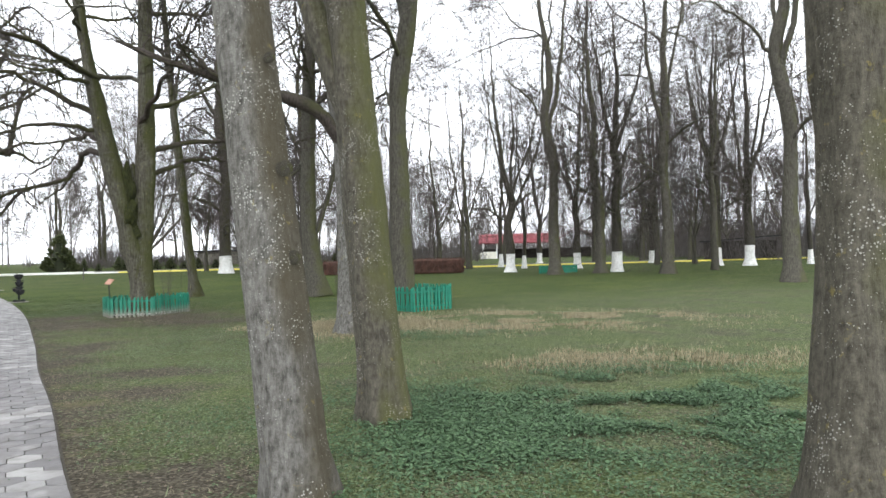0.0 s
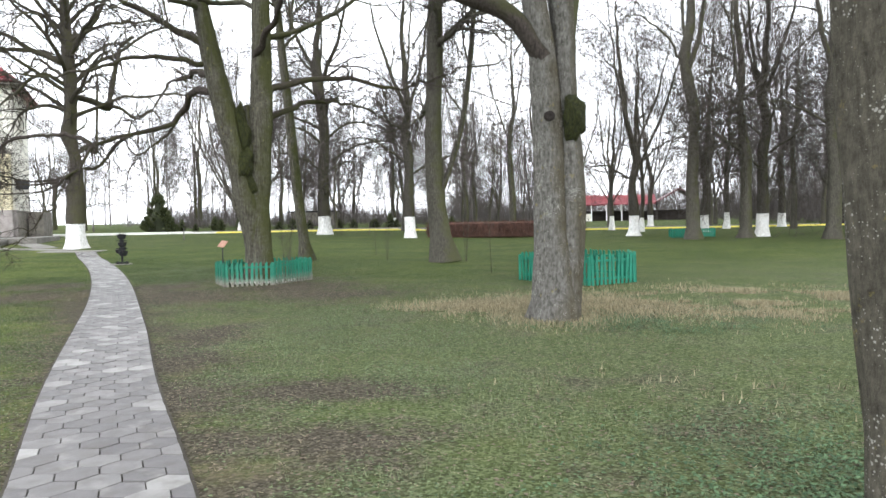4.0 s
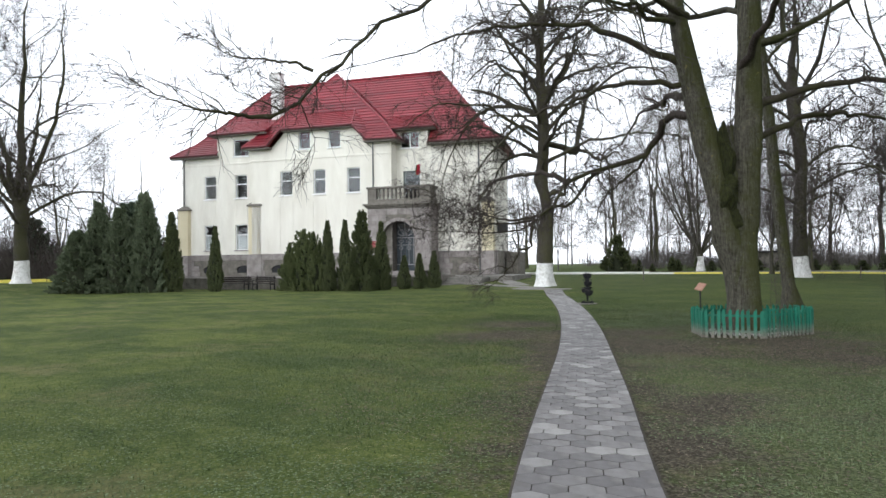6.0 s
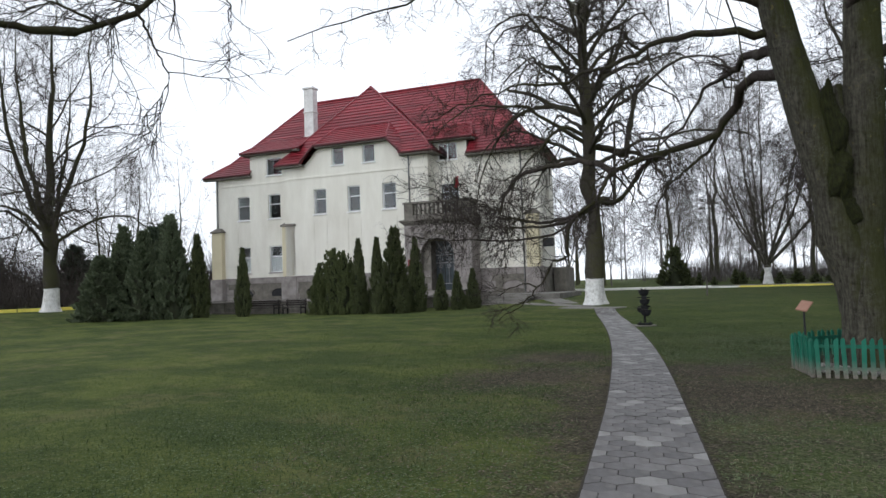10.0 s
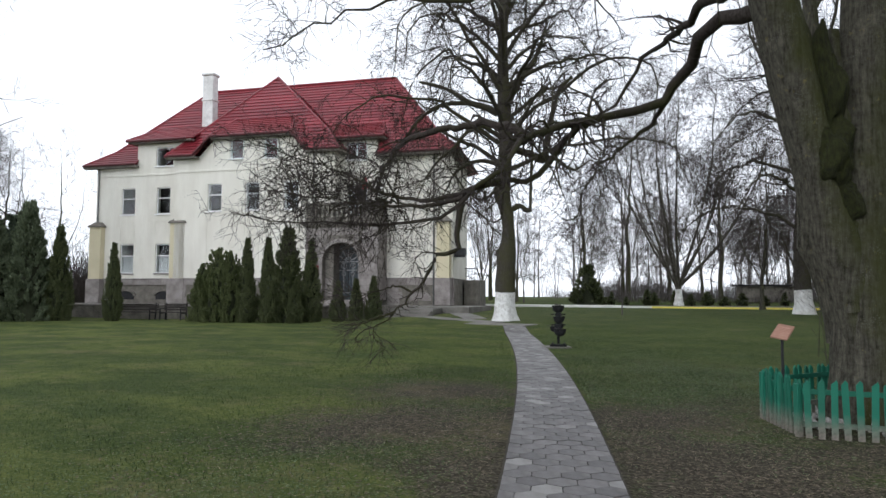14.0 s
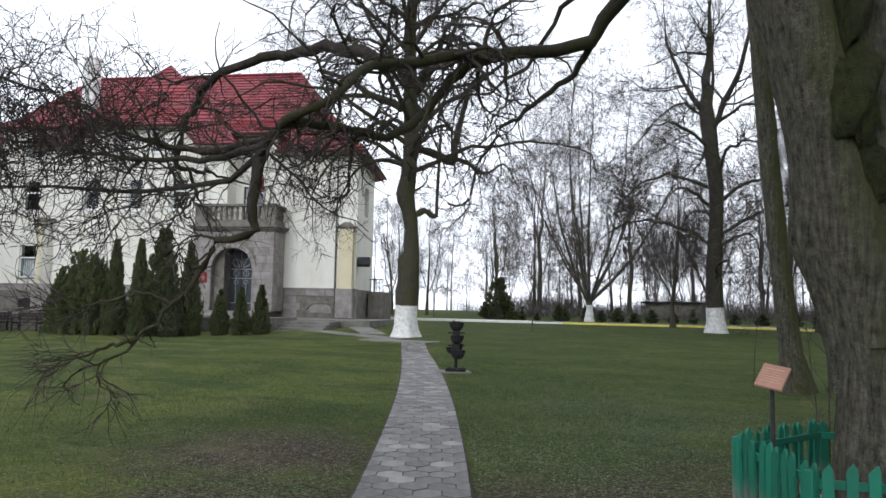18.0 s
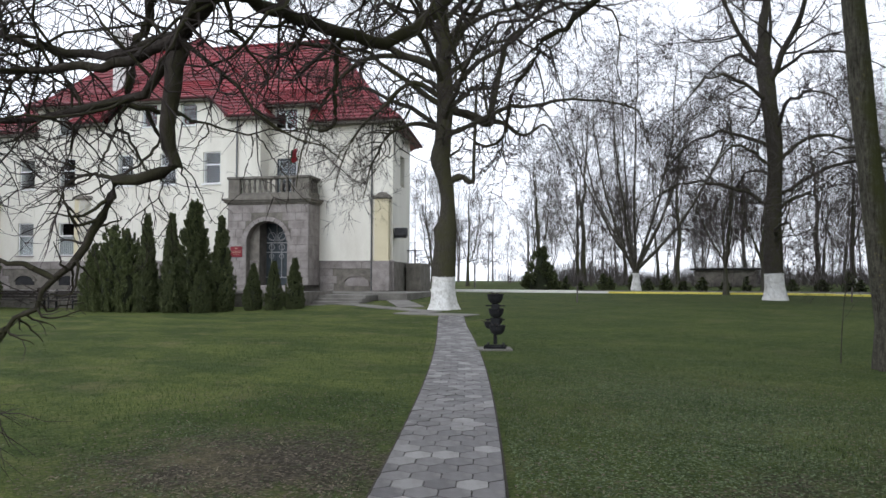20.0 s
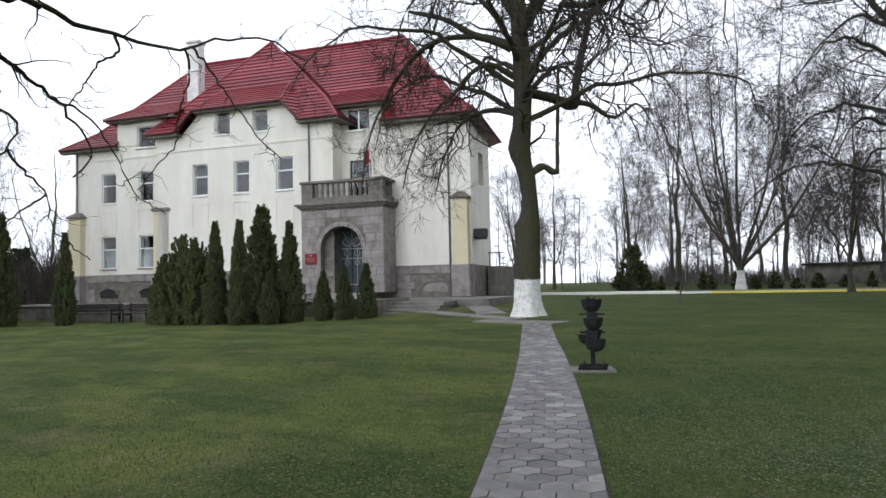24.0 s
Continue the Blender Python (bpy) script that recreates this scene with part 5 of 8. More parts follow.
def shoots(rng, P, R, per, t0, t1, length, spread, n=5, lift=0.0, wander=0.2, thick=0.6, tip=0.25, least=0.004, most=9.0):
    """Side shoots from every line: per of each, from t0 to t1 along it, turned by about spread degrees."""
    B = P.shape[0]
    which = np.repeat(np.arange(B), per)
    t = rng.uniform(t0, t1, B * per)
    p, T, r = along(P, R, which, t)
    q = rng.normal(0, 1, (len(t), 3))
    q = unit(q - (q * T).sum(1, keepdims=True) * T)
    a = np.radians(spread) * rng.uniform(0.7, 1.3, len(t))[:, None]
    d = np.cos(a) * T + np.sin(a) * q
    L = length * rng.uniform(0.55, 1.25, len(t)) * (1.15 - 0.55 * t)
    out = [p]
    for k in range(n - 1):
        d = unit(d + rng.normal(0, wander, d.shape) + np.array([0, 0, lift]))
        p = p + d * (L / (n - 1))[:, None]
        out.append(p)
    r0 = np.clip(r * thick, least, most)
    return np.stack(out, 1), r0[:, None] * np.linspace(1, tip, n)[None]


def bend(pts, n):
    """A smooth line of n points through the few given."""
    pts = np.array(pts, float)
    s = np.r_[0, np.cumsum(np.linalg.norm(np.diff(pts, axis=0), axis=1))]
    t = np.linspace(0, s[-1], n)
    g = np.gradient(pts, s, axis=0)
    i = np.clip(np.searchsorted(s, t, side="right") - 1, 0, len(s) - 2)
    h = (s[i + 1] - s[i])[:, None]
    u = ((t - s[i])[:, None]) / h
    a, b, c, d = 2 * u**3 - 3 * u**2 + 1, u**3 - 2 * u**2 + u, -2 * u**3 + 3 * u**2, u**3 - u**2
    return a * pts[i] + b * h * g[i] + c * pts[i + 1] + d * h * g[i + 1]


def stem(pts, r0, r1, n=26, k=18, flare=0.5, rough=0.06, seed=0, knots=()):
    """A trunk with a spreading foot and an uneven, ridged skin."""
    rng = np.random.default_rng(seed)
    P = bend(pts, n)
    s = np.linspace(0, 1, n)
    z = P[:, 2] - P[0, 2]
    R = r0 + (r1 - r0) * s + r0 * flare * np.exp(-z / 0.28) + r0 * 0.08 * np.interp(s, np.linspace(0, 1, 9), rng.normal(0, 1, 9))
    v, f = tubes(P[None], R[None], k)
    a = np.arange(k) * 2 * np.pi / k
    lobes = 1 + rough * (np.sin(a * 3 + rng.uniform(0, 6))[None] + 0.7 * np.sin(a * 5 + rng.uniform(0, 6) + 4 * s[:, None]) + rng.normal(0, 0.5, (n, k)))
    lobes = lobes + (0.16 * np.exp(-z / 0.3))[:, None] * np.sin(a * 5 + rng.uniform(0, 6))[None]
    c = np.repeat(P, k, 0)
    v = c + (v - c) * lobes.reshape(-1, 1)
    for at, side, size in knots:
        ci = P[int(at * (n - 1))] + np.array([*side, 0]) * R[int(at * (n - 1))]
        d = np.linalg.norm(v - ci, axis=1)
        v = v + (v - c) * (0.55 * np.exp(-((d / size) ** 2)))[:, None]
    return v, f, P[None], R[None]


def crown_of(rng, P, R, plan):
    """Grows level after level; each row of the plan is keywords for shoots(), with the number of sides."""
    made, low, twigs = [], [], []
    for row in plan:
        row = dict(row)
        k, keep = row.pop("k"), row.pop("keep", 1.0)
        P, R = shoots(rng, P, R, **row)
        if keep < 1:
            pick = rng.random(len(P)) < keep
            P, R = P[pick], R[pick]
        (low if k > 3 else twigs).append(spikes(P, R) if k == 2 else tubes(P, R, k))
    return low, twigs


FINE = [dict(per=7, t0=0.15, t1=1.0, length=1.3, spread=50, n=2, wander=0.28, thick=0.6, k=2, least=0.0095), dict(per=3, t0=0.2, t1=1.0, length=0.75, spread=45, n=2, wander=0.2, thick=0.75, k=2, least=0.0075)]
PLANS = {
    "lime": [dict(per=19, t0=0.19, t1=0.97, length=6.4, spread=68, n=9, lift=0.05, wander=0.3, thick=0.46, k=5), dict(per=9, t0=0.22, t1=0.98, length=2.3, spread=52, n=4, lift=0.0, wander=0.32, thick=0.55, k=4, least=0.016), *FINE],
    "tall": [dict(per=18, t0=0.2, t1=0.98, length=5.8, spread=58, n=8, lift=0.08, wander=0.3, thick=0.44, k=5), dict(per=9, t0=0.22, t1=0.98, length=2.2, spread=50, n=4, lift=0.02, wander=0.32, thick=0.55, k=4, least=0.016), *FINE],
    "far": [dict(per=11, t0=0.16, t1=0.98, length=6.2, spread=52, n=7, lift=0.1, wander=0.32, thick=0.5, k=4), dict(per=8, t0=0.25, t1=1.0, length=2.6, spread=50, n=3, lift=0.03, wander=0.32, thick=0.6, k=3, least=0.018), dict(per=7, t0=0.15, t1=1.0, length=1.5, spread=48, n=2, wander=0.25, thick=0.7, k=2, least=0.012), dict(per=2, t0=0.2, t1=1.0, length=0.9, spread=46, n=2, wander=0.25, thick=0.8, k=2, least=0.0095)],
}


def tree_meshes(name, seed, pts, r0, r1, plan, skin, twig_mat=None, flare=0.5, extra=(), n=22, k=14):
    rng = np.random.default_rng(seed)
    v, f, P, R = stem(pts, r0, r1, n, k, flare, seed=seed)
    solids, twigs = [(v, f)], []
    for pts2, a, b in extra:
        v2, f2, P2, R2 = stem(pts2, a, b, n, max(8, k - 4), 0.0, seed=seed + 7)
        solids.append((v2, f2))
        lo, tw = crown_of(rng, P2, R2, plan)
        solids, twigs = solids + lo, twigs + tw
    lo, tw = crown_of(rng, P, R, plan)
    solids, twigs = solids + lo, twigs + tw
    return mesh_np(name + "_trunk", *join(solids), skin, True), mesh_np(name + "_crown", *join(twigs), twig_mat or TWIG)


def tree(name, label, meshes, m, group="park trees"):
    t = thing(name, label, "tree", m, group)
    child("trunk", meshes[0], t)
    child("crown", meshes[1], t)
    return t


def at_ground(x, y, turn=0.0, scale=1.0, dz=-0.03):
    return pose(x, y, float(ground_z(x, y)) + dz, 0, 0, turn) @ Matrix.Scale(scale, 4)


# the three grey trunks that the walk begins among
N_PLAN = [dict(per=12, t0=0.45, t1=0.97, length=4.2, spread=55, n=7, lift=0.06, wander=0.22, thick=0.45, k=6), dict(PLANS["lime"][1], per=7), *FINE]


def near_tree(name, label, x, y, pts, r0, r1, skin, seed, extra=(), flare=0.45, plan=None, k=26):
    me = tree_meshes(name, seed, pts, r0, r1, plan or N_PLAN, skin, flare=flare, extra=extra, n=44, k=k)
    return tree(name, label, me, at_ground(x, y))


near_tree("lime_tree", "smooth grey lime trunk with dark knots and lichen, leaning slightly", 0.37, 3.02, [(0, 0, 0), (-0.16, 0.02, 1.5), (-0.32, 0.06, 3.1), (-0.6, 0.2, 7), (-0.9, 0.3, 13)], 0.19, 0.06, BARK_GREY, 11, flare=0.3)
near_tree("lime_tree", "brown lichen-speckled lime trunk that forks above head height", 0.66, 5.2, [(0, 0, 0), (-0.16, 0.03, 2.0), (-0.3, 0.05, 4), (-0.35, 0.2, 8), (-0.4, 0.5, 14)], 0.2, 0.06, BARK_BROWN, 12, [([(-0.22, 0.0, 2.7), (-0.62, 0.15, 3.9), (-1.0, 0.3, 6.0), (-1.4, 0.3, 12)], 0.12, 0.04)], 0.35)
near_tree("lime_tree", "rough grey trunk thickly speckled with pale lichen", 3.42, 2.35, [(0, 0, 0), (0.02, 0.0, 2.5), (0.05, 0.1, 6), (0.1, 0.2, 13)], 0.25, 0.08, BARK_BROWN, 13, flare=0.3)
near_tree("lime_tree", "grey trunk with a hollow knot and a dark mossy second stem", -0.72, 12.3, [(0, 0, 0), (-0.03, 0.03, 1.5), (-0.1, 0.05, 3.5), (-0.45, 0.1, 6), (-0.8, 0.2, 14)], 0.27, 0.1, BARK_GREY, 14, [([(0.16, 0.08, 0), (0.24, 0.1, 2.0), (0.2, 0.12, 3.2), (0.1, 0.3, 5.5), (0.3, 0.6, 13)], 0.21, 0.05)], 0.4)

def knot(x, y, z, r, turn):
    bm = bmesh.new()
    bmesh.ops.create_icosphere(bm, subdivisions=2, radius=1.0)
    for v in bm.verts:
        d = math.hypot(v.co.x, v.co.z)
        v.co.y = v.co.y * (0.5 if d > 0.45 else 0.15) + 0.12 * math.sin(9 * v.co.x + 7 * v.co.z)
    me = bpy.data.meshes.new("knot")
    bm.to_mesh(me)
    bm.free()
    me.materials.append(BARK_BROWN)
    return me, pose(x, y, z, 0, 0, turn) @ Matrix.Diagonal((r * 1.1, r * 0.45, r, 1))


first_lime = bpy.data.objects["lime_tree"]
for kx, ky, kz, kr in ((0.02, -0.135, 2.07, 0.05), (0.06, -0.13, 1.53, 0.045), (-0.06, -0.12, 2.75, 0.035)):
    me, m = knot(kx - 0.05, ky + 0.03, kz, kr, 5)
    child("knot", me, first_lime, "dark healed branch scar", m)

def lump(name, label, owner, mat_, x, y, z, size, seed, rough=0.25):
    """A knobbly swelling on a trunk, in the tree's own space."""
    rng = np.random.default_rng(seed)
    bm = bmesh.new()
    bmesh.ops.create_icosphere(bm, subdivisions=4, radius=1.0)
    ph = rng.uniform(0, 6, 6)
    for v in bm.verts:
        c = v.co
        v.co = c * (1 + rough * (math.sin(3.1 * c.x + ph[0]) * math.sin(3.7 * c.z + ph[1]) + 0.5 * math.sin(7 * c.z + ph[2]) * math.sin(6 * c.x + ph[3]) + 0.25 * math.sin(15 * c.x + ph[4]) * math.sin(13 * c.z + ph[5])))
    for f in bm.faces:
        f.smooth = True
    me = bpy.data.meshes.new(name)
    bm.to_mesh(me)
    bm.free()
    me.materials.append(mat_)
    child(name, me, owner, label, pose(x, y, z) @ Matrix.Diagonal((*size, 1)))


hollow_tree = next(o for o in bpy.data.objects if o.name.startswith("lime_tree") and abs(o.matrix_basis.translation.x + 0.72) < 0.01)
lv, lf, lP, lR = stem([(-0.1, 0.0, 3.7), (-0.6, -0.05, 4.35), (-1.5, 0.0, 4.75), (-2.9, 0.1, 5.2), (-4.8, 0.4, 6.0)], 0.14, 0.03, 26, 14, 0.0, 0.06, 77)
lo, tw = crown_of(np.random.default_rng(78), lP, lR, [dict(per=9, t0=0.25, t1=0.98, length=2.0, spread=48, n=6, lift=0.05, wander=0.3, thick=0.5, k=5), dict(FINE[0], per=6), FINE[1]])
child("bough", mesh_np("bough", *join([(lv, lf), *lo, *tw]), BARK_BOUGH, True), hollow_tree, "dark bough reaching over the turf")
lump("burl", "mossy swollen burl", hollow_tree, BARK_MOSSY, 0.3, -0.04, 2.86, (0.17, 0.17, 0.34), 3, 0.16)
# no cavity: a flattened knot on the bark carries the hollow's shade as colour
hm, hmat = knot(-0.05, -0.3, 2.86, 0.075, 5)
hm.materials[0] = HOLLOW
child("hollow", hm, hollow_tree, "near-black pad standing for the shade of a hollow", hmat)

# the great fenced tree: two stems, long low limbs over the lawn
OLD = np.array([-7.7, 18.54])


def old_tree():
    rng = np.random.default_rng(21)
    rel = lambda pts: [(x - OLD[0], y - OLD[1], z) for x, y, z in pts]
    v, f, P, R = stem([(0, 0, 0), (0.0, 0.0, 1.2), (0.04, 0.04, 2.4), (0.15, 0.1, 5), (0.15, 0.2, 9), (0.3, 0.3, 16)], 0.315, 0.1, 60, 34, 0.16, 0.045, 3, [(0.16, (-0.8, -0.6), 0.4)])
    solids = [(v, f)]
    lines = [(P, R)]
    v, f, P2, R2 = stem([(-0.05, -0.02, 0.9), (-0.2, -0.14, 1.9), (-0.42, -0.34, 3.3), (-0.72, -0.58, 5.0), (-1.1, -0.8, 7.5), (-1.5, -1.0, 14)], 0.27, 0.08, 50, 26, 0.0, 0.05, 4, [(0.1, (-0.7, 0.3), 0.3)])
    solids.append((v, f))
    lines.append((P2, R2))
    # the grown-together wood that fills the fork
    for pts, a, b, sd in (([(-0.06, -0.05, 1.2), (-0.12, -0.1, 2.2), (-0.2, -0.13, 3.1), (-0.27, -0.14, 3.75), (-0.3, -0.12, 4.15)], 0.27, 0.09, 5), ([(0.0, 0.02, 1.6), (-0.06, -0.02, 2.8), (-0.12, -0.04, 3.6), (-0.2, -0.04, 4.3)], 0.24, 0.06, 6)):
        solids.append(stem(pts, a, b, 30, 22, 0.0, 0.07, sd)[:2])
    limbs = []

    def limb(thick, thin, *pts):
        limbs.append((rel(pts), thick, thin))

    limb(0.1, 0.008, (-8.45, 18, 4.55), (-9.1, 18.35, 4.72), (-9.95, 19, 4.05), (-10.6, 17.86, 3.6), (-10.86, 16.9, 3.29), (-10.54, 16.08, 2.84), (-10.6, 15.66, 2.51), (-10.94, 15.7, 2.33), (-11.36, 15.72, 2.24), (-11.79, 15.68, 2.19), (-12.26, 15.48, 2.21), (-12.85, 15.33, 2.21), (-13.78, 14.94, 2.36))
    limb(0.035, 0.005, (-10.6, 15.66, 2.51), (-10.95, 15.78, 2.45), (-11.53, 15.69, 2.43), (-12.04, 15.55, 2.57), (-12.52, 15.37, 2.82), (-13.55, 14.94, 3.24))
    limb(0.03, 0.005, (-10.9, 15.73, 2.41), (-11.36, 15.69, 2.36), (-11.87, 15.48, 2.36), (-12.33, 15.21, 2.44), (-13.14, 14.86, 2.6))
    limb(0.04, 0.006, (-10.92, 15.72, 2.35), (-10.95, 15.69, 2.08), (-10.99, 15.71, 1.81), (-11.07, 15.64, 1.8), (-11.14, 15.59, 1.79), (-11.2, 15.57, 1.68), (-11.28, 15.52, 1.51), (-11.4, 15.44, 1.36), (-11.52, 15.36, 1.21), (-11.65, 15.26, 1.06), (-11.75, 15.16, 0.99), (-11.86, 15.05, 0.87))
    limb(0.045, 0.03, (-10.6, 17.86, 3.55), (-10.76, 17.72, 3.42), (-10.92, 17.4, 3), (-10.98, 17.18, 2.8), (-11.08, 16.96, 2.76), (-10.96, 16.32, 2.67), (-10.62, 15.7, 2.52))
    limb(0.02, 0.012, (-11.19, 16.88, 2.74), (-11.25, 16.92, 2.6), (-11.28, 16.94, 2.48), (-11.37, 16.99, 2.29), (-11.42, 16.95, 2.27))
    limb(0.04, 0.012, (-9.95, 19, 4.1), (-10.3, 19.05, 3.71), (-10.66, 18.89, 3.4), (-10.95, 18.72, 3.09), (-11.18, 18.69, 2.75), (-11.3, 18.69, 2.43), (-11.48, 18.68, 2.47))
    limb(0.1, 0.015, (-8.5, 17.9, 4.9), (-9.5, 19.2, 5.3), (-10.4, 20.2, 5.35), (-11.4, 21.3, 5.5), (-12.1, 21.2, 4.6), (-13, 21.1, 4.3), (-13.1, 21.3, 3.4))
    limb(0.06, 0.03, (-10.86, 16.95, 3.28), (-11.4, 16.9, 3.5), (-12.2, 16.75, 3.5), (-12.95, 16.75, 3.36), (-13.33, 16.83, 3.05), (-13.44, 16.86, 2.72))
    limb(0.085, 0.008, (-8.6, 17.9, 5.6), (-10, 16.6, 6.4), (-11.2, 15, 6.3), (-12.4, 13.4, 5.7), (-13.6, 12.4, 5.3))
    limb(0.1, 0.02, (-7.7, 18.6, 4.6), (-6.2, 19.6, 5.1), (-4.6, 20.3, 4.9), (-2.6, 21.2, 5.6))
    limb(0.09, 0.02, (-7.7, 18.6, 5.4), (-6.6, 17.4, 6.2), (-5.4, 15.8, 6.6), (-4, 14.2, 7.4))
    limb(0.09, 0.02, (-7.7, 18.6, 3.9), (-6.9, 20.3, 4.6), (-6.2, 22.4, 4.8), (-5.2, 24.6, 4.3))
    limb(0.07, 0.008, (-8.6, 17.9, 5.2), (-9.6, 17, 5.2), (-10.6, 16, 4.7), (-11.8, 15, 4.5), (-13, 14.6, 4.2))
    limb(0.024, 0.005, (-13.44, 16.86, 2.72), (-13.4, 16.99, 2.71), (-13.54, 17.24, 2.73), (-13.74, 17.5, 2.81), (-13.84, 17.67, 2.8), (-13.92, 17.87, 2.8), (-13.84, 18.06, 2.78), (-13.7, 18.17, 2.75), (-13.53, 18.31, 2.77), (-13.37, 18.41, 2.77), (-13.15, 18.62, 2.64))
    limb(0.009, 0.004, (-13.98, 17.91, 2.83), (-13.99, 17.94, 2.77), (-13.94, 17.81, 2.64), (-13.9, 17.72, 2.49), (-13.84, 17.63, 2.36))
    limb(0.008, 0.003, (-13.67, 18.17, 2.74), (-13.7, 18.22, 2.6), (-13.76, 18.19, 2.43), (-13.84, 18.18, 2.19), (-13.94, 18.11, 2.08), (-14.03, 18.06, 1.97))
    limb(0.008, 0.003, (-13.63, 18.2, 2.74), (-13.55, 18.27, 2.6), (-13.44, 18.39, 2.36), (-13.36, 18.46, 2.21), (-13.27, 18.54, 2.09))
    limb(0.017, 0.005, (-13.41, 16.99, 2.71), (-13.5, 17.11, 2.6), (-13.58, 17.21, 2.52), (-13.74, 17.39, 2.45), (-13.9, 17.57, 2.4), (-14.01, 17.69, 2.33), (-14.13, 17.84, 2.18), (-14.08, 17.73, 2.02))
    limb(0.008, 0.003, (-13.9, 17.55, 2.4), (-14.08, 17.82, 2.35), (-14.16, 17.99, 2.18), (-14.17, 18.1, 1.97), (-14.04, 18.23, 1.84))
    limb(0.013, 0.004, (-13.58, 17.21, 2.52), (-13.6, 17.18, 2.44), (-13.56, 17.07, 2.34), (-13.61, 16.96, 2.23), (-13.75, 16.89, 2.18), (-13.87, 16.84, 2.1), (-14.04, 16.73, 2.02), (-14.31, 16.51, 1.95))
    limb(0.015, 0.004, (-13.45, 16.85, 2.7), (-13.53, 16.82, 2.55), (-13.51, 16.89, 2.51), (-13.51, 16.95, 2.43), (-13.54, 17.02, 2.32), (-13.58, 17.08, 2.27), (-13.74, 17.29, 2.27), (-13.84, 17.39, 2.2), (-13.79, 17.3, 2.05), (-13.7, 17.11, 1.93), (-13.75, 17, 1.78))
    limb(0.012, 0.004, (-13.52, 16.82, 2.55), (-13.59, 16.79, 2.4), (-13.65, 16.77, 2.3), (-13.69, 16.77, 2.19), (-13.7, 16.8, 2.07), (-13.7, 16.84, 1.99), (-13.68, 16.91, 1.88), (-13.69, 16.93, 1.81))
    limb(0.007, 0.003, (-13.8, 17.34, 2.08), (-13.86, 17.42, 2), (-13.99, 17.57, 1.89), (-14.01, 17.6, 1.76), (-14.23, 17.87, 1.57))
    limb(0.006, 0.003, (-13.99, 17.57, 1.9), (-13.84, 17.39, 1.77), (-13.75, 17.26, 1.66), (-13.68, 17.14, 1.45))
    limb(0.006, 0.003, (-13.73, 17.18, 1.97), (-13.71, 17.14, 1.82), (-13.76, 17.22, 1.69), (-13.76, 17.21, 1.53))
    # the bough that reaches out over the lawn beside the walk
    over = len(limbs)
    limb(0.075, 0.02, (-8.5, 17.9, 6.6), (-9.0, 14.8, 6.9), (-9.4, 12.0, 5.9), (-9.35, 10.2, 4.75), (-8.93, 8.98, 3.83), (-8.9, 8.75, 3.67), (-8.94, 8.53, 3.43), (-8.96, 8.37, 3.29), (-8.94, 8.17, 3.15))
    limb(0.03, 0.004, (-8.94, 8.17, 3.15), (-8.97, 7.88, 3.11), (-8.96, 7.64, 3.11), (-8.97, 7.31, 3.11), (-9.04, 7.02, 3.18), (-9.16, 6.77, 3.32), (-9.24, 6.57, 3.52))
    limb(0.022, 0.004, (-8.97, 8.76, 3.78), (-9.09, 8.48, 3.85), (-9.24, 8.17, 3.86), (-9.33, 7.95, 3.86), (-9.38, 7.77, 3.92), (-9.5, 7.52, 4.11))
    limb(0.011, 0.003, (-8.91, 8.52, 3.39), (-8.91, 8.6, 3.22), (-8.91, 8.69, 3.05), (-8.92, 8.73, 2.95), (-8.96, 8.7, 2.83), (-9.05, 8.6, 2.67))
    limb(0.012, 0.003, (-8.96, 8.29, 3.24), (-8.92, 8.12, 3.28), (-8.99, 7.92, 3.35), (-9.02, 7.79, 3.43), (-9.03, 7.68, 3.51))
    limb(0.008, 0.003, (-8.94, 8.48, 3.36), (-9.02, 8.4, 3.24), (-9.07, 8.39, 3.07))
    limb(0.01, 0.003, (-9.5, 9.47, 4.0), (-10.03, 9.72, 4.06), (-10.4, 9.91, 3.99), (-10.92, 10.12, 3.75))
    limb(0.014, 0.003, (-8.94, 9.12, 3.89), (-9.02, 8.78, 3.62), (-9.09, 8.48, 3.56), (-9.24, 8.33, 3.67))
    # side branches of the low hanging bough
    limb(0.016, 0.004, (-11.55, 15.33, 1.17), (-11.68, 15.2, 1.11), (-11.81, 15.09, 1.04), (-11.98, 14.94, 1.03))
    limb(0.014, 0.004, (-11.39, 15.45, 1.38), (-11.49, 15.34, 1.45), (-11.67, 15.2, 1.4), (-11.83, 15.08, 1.35), (-11.99, 14.93, 1.33))
    limb(0.011, 0.004, (-11.14, 15.59, 1.79), (-11.24, 15.52, 1.82), (-11.34, 15.46, 1.77), (-11.38, 15.45, 1.68))
    limb(0.009, 0.003, (-11.65, 15.26, 1.06), (-11.71, 15.19, 1.01), (-11.69, 15.19, 0.88), (-11.65, 15.26, 0.83))
    LP, LR = [], []
    for pts, a, b in limbs:
        p = bend(pts, 26)
        p[1:-1] += rng.normal(0, 1, (24, 3)) * min(0.03, 0.006 * float(np.linalg.norm(np.diff(p, axis=0), axis=1).sum()))
        LP.append(p)
        LR.append(b + (a - b) * (1 - np.linspace(0, 1, 26)) ** 1.6)
    LP, LR = np.array(LP), np.array(LR)
    twigs = []
    # the low limbs carry dense spray, the high ones less; two of them are bare
    per = [58, 52, 52, 24, 8, 1, 20, 7, 7, 26, 32, 24, 32, 22] + [9, 4, 5, 5, 8, 5, 7, 7, 6, 5, 5, 5] + [30, 34, 26, 9, 16, 6, 10, 20] + [9, 9, 6, 5]
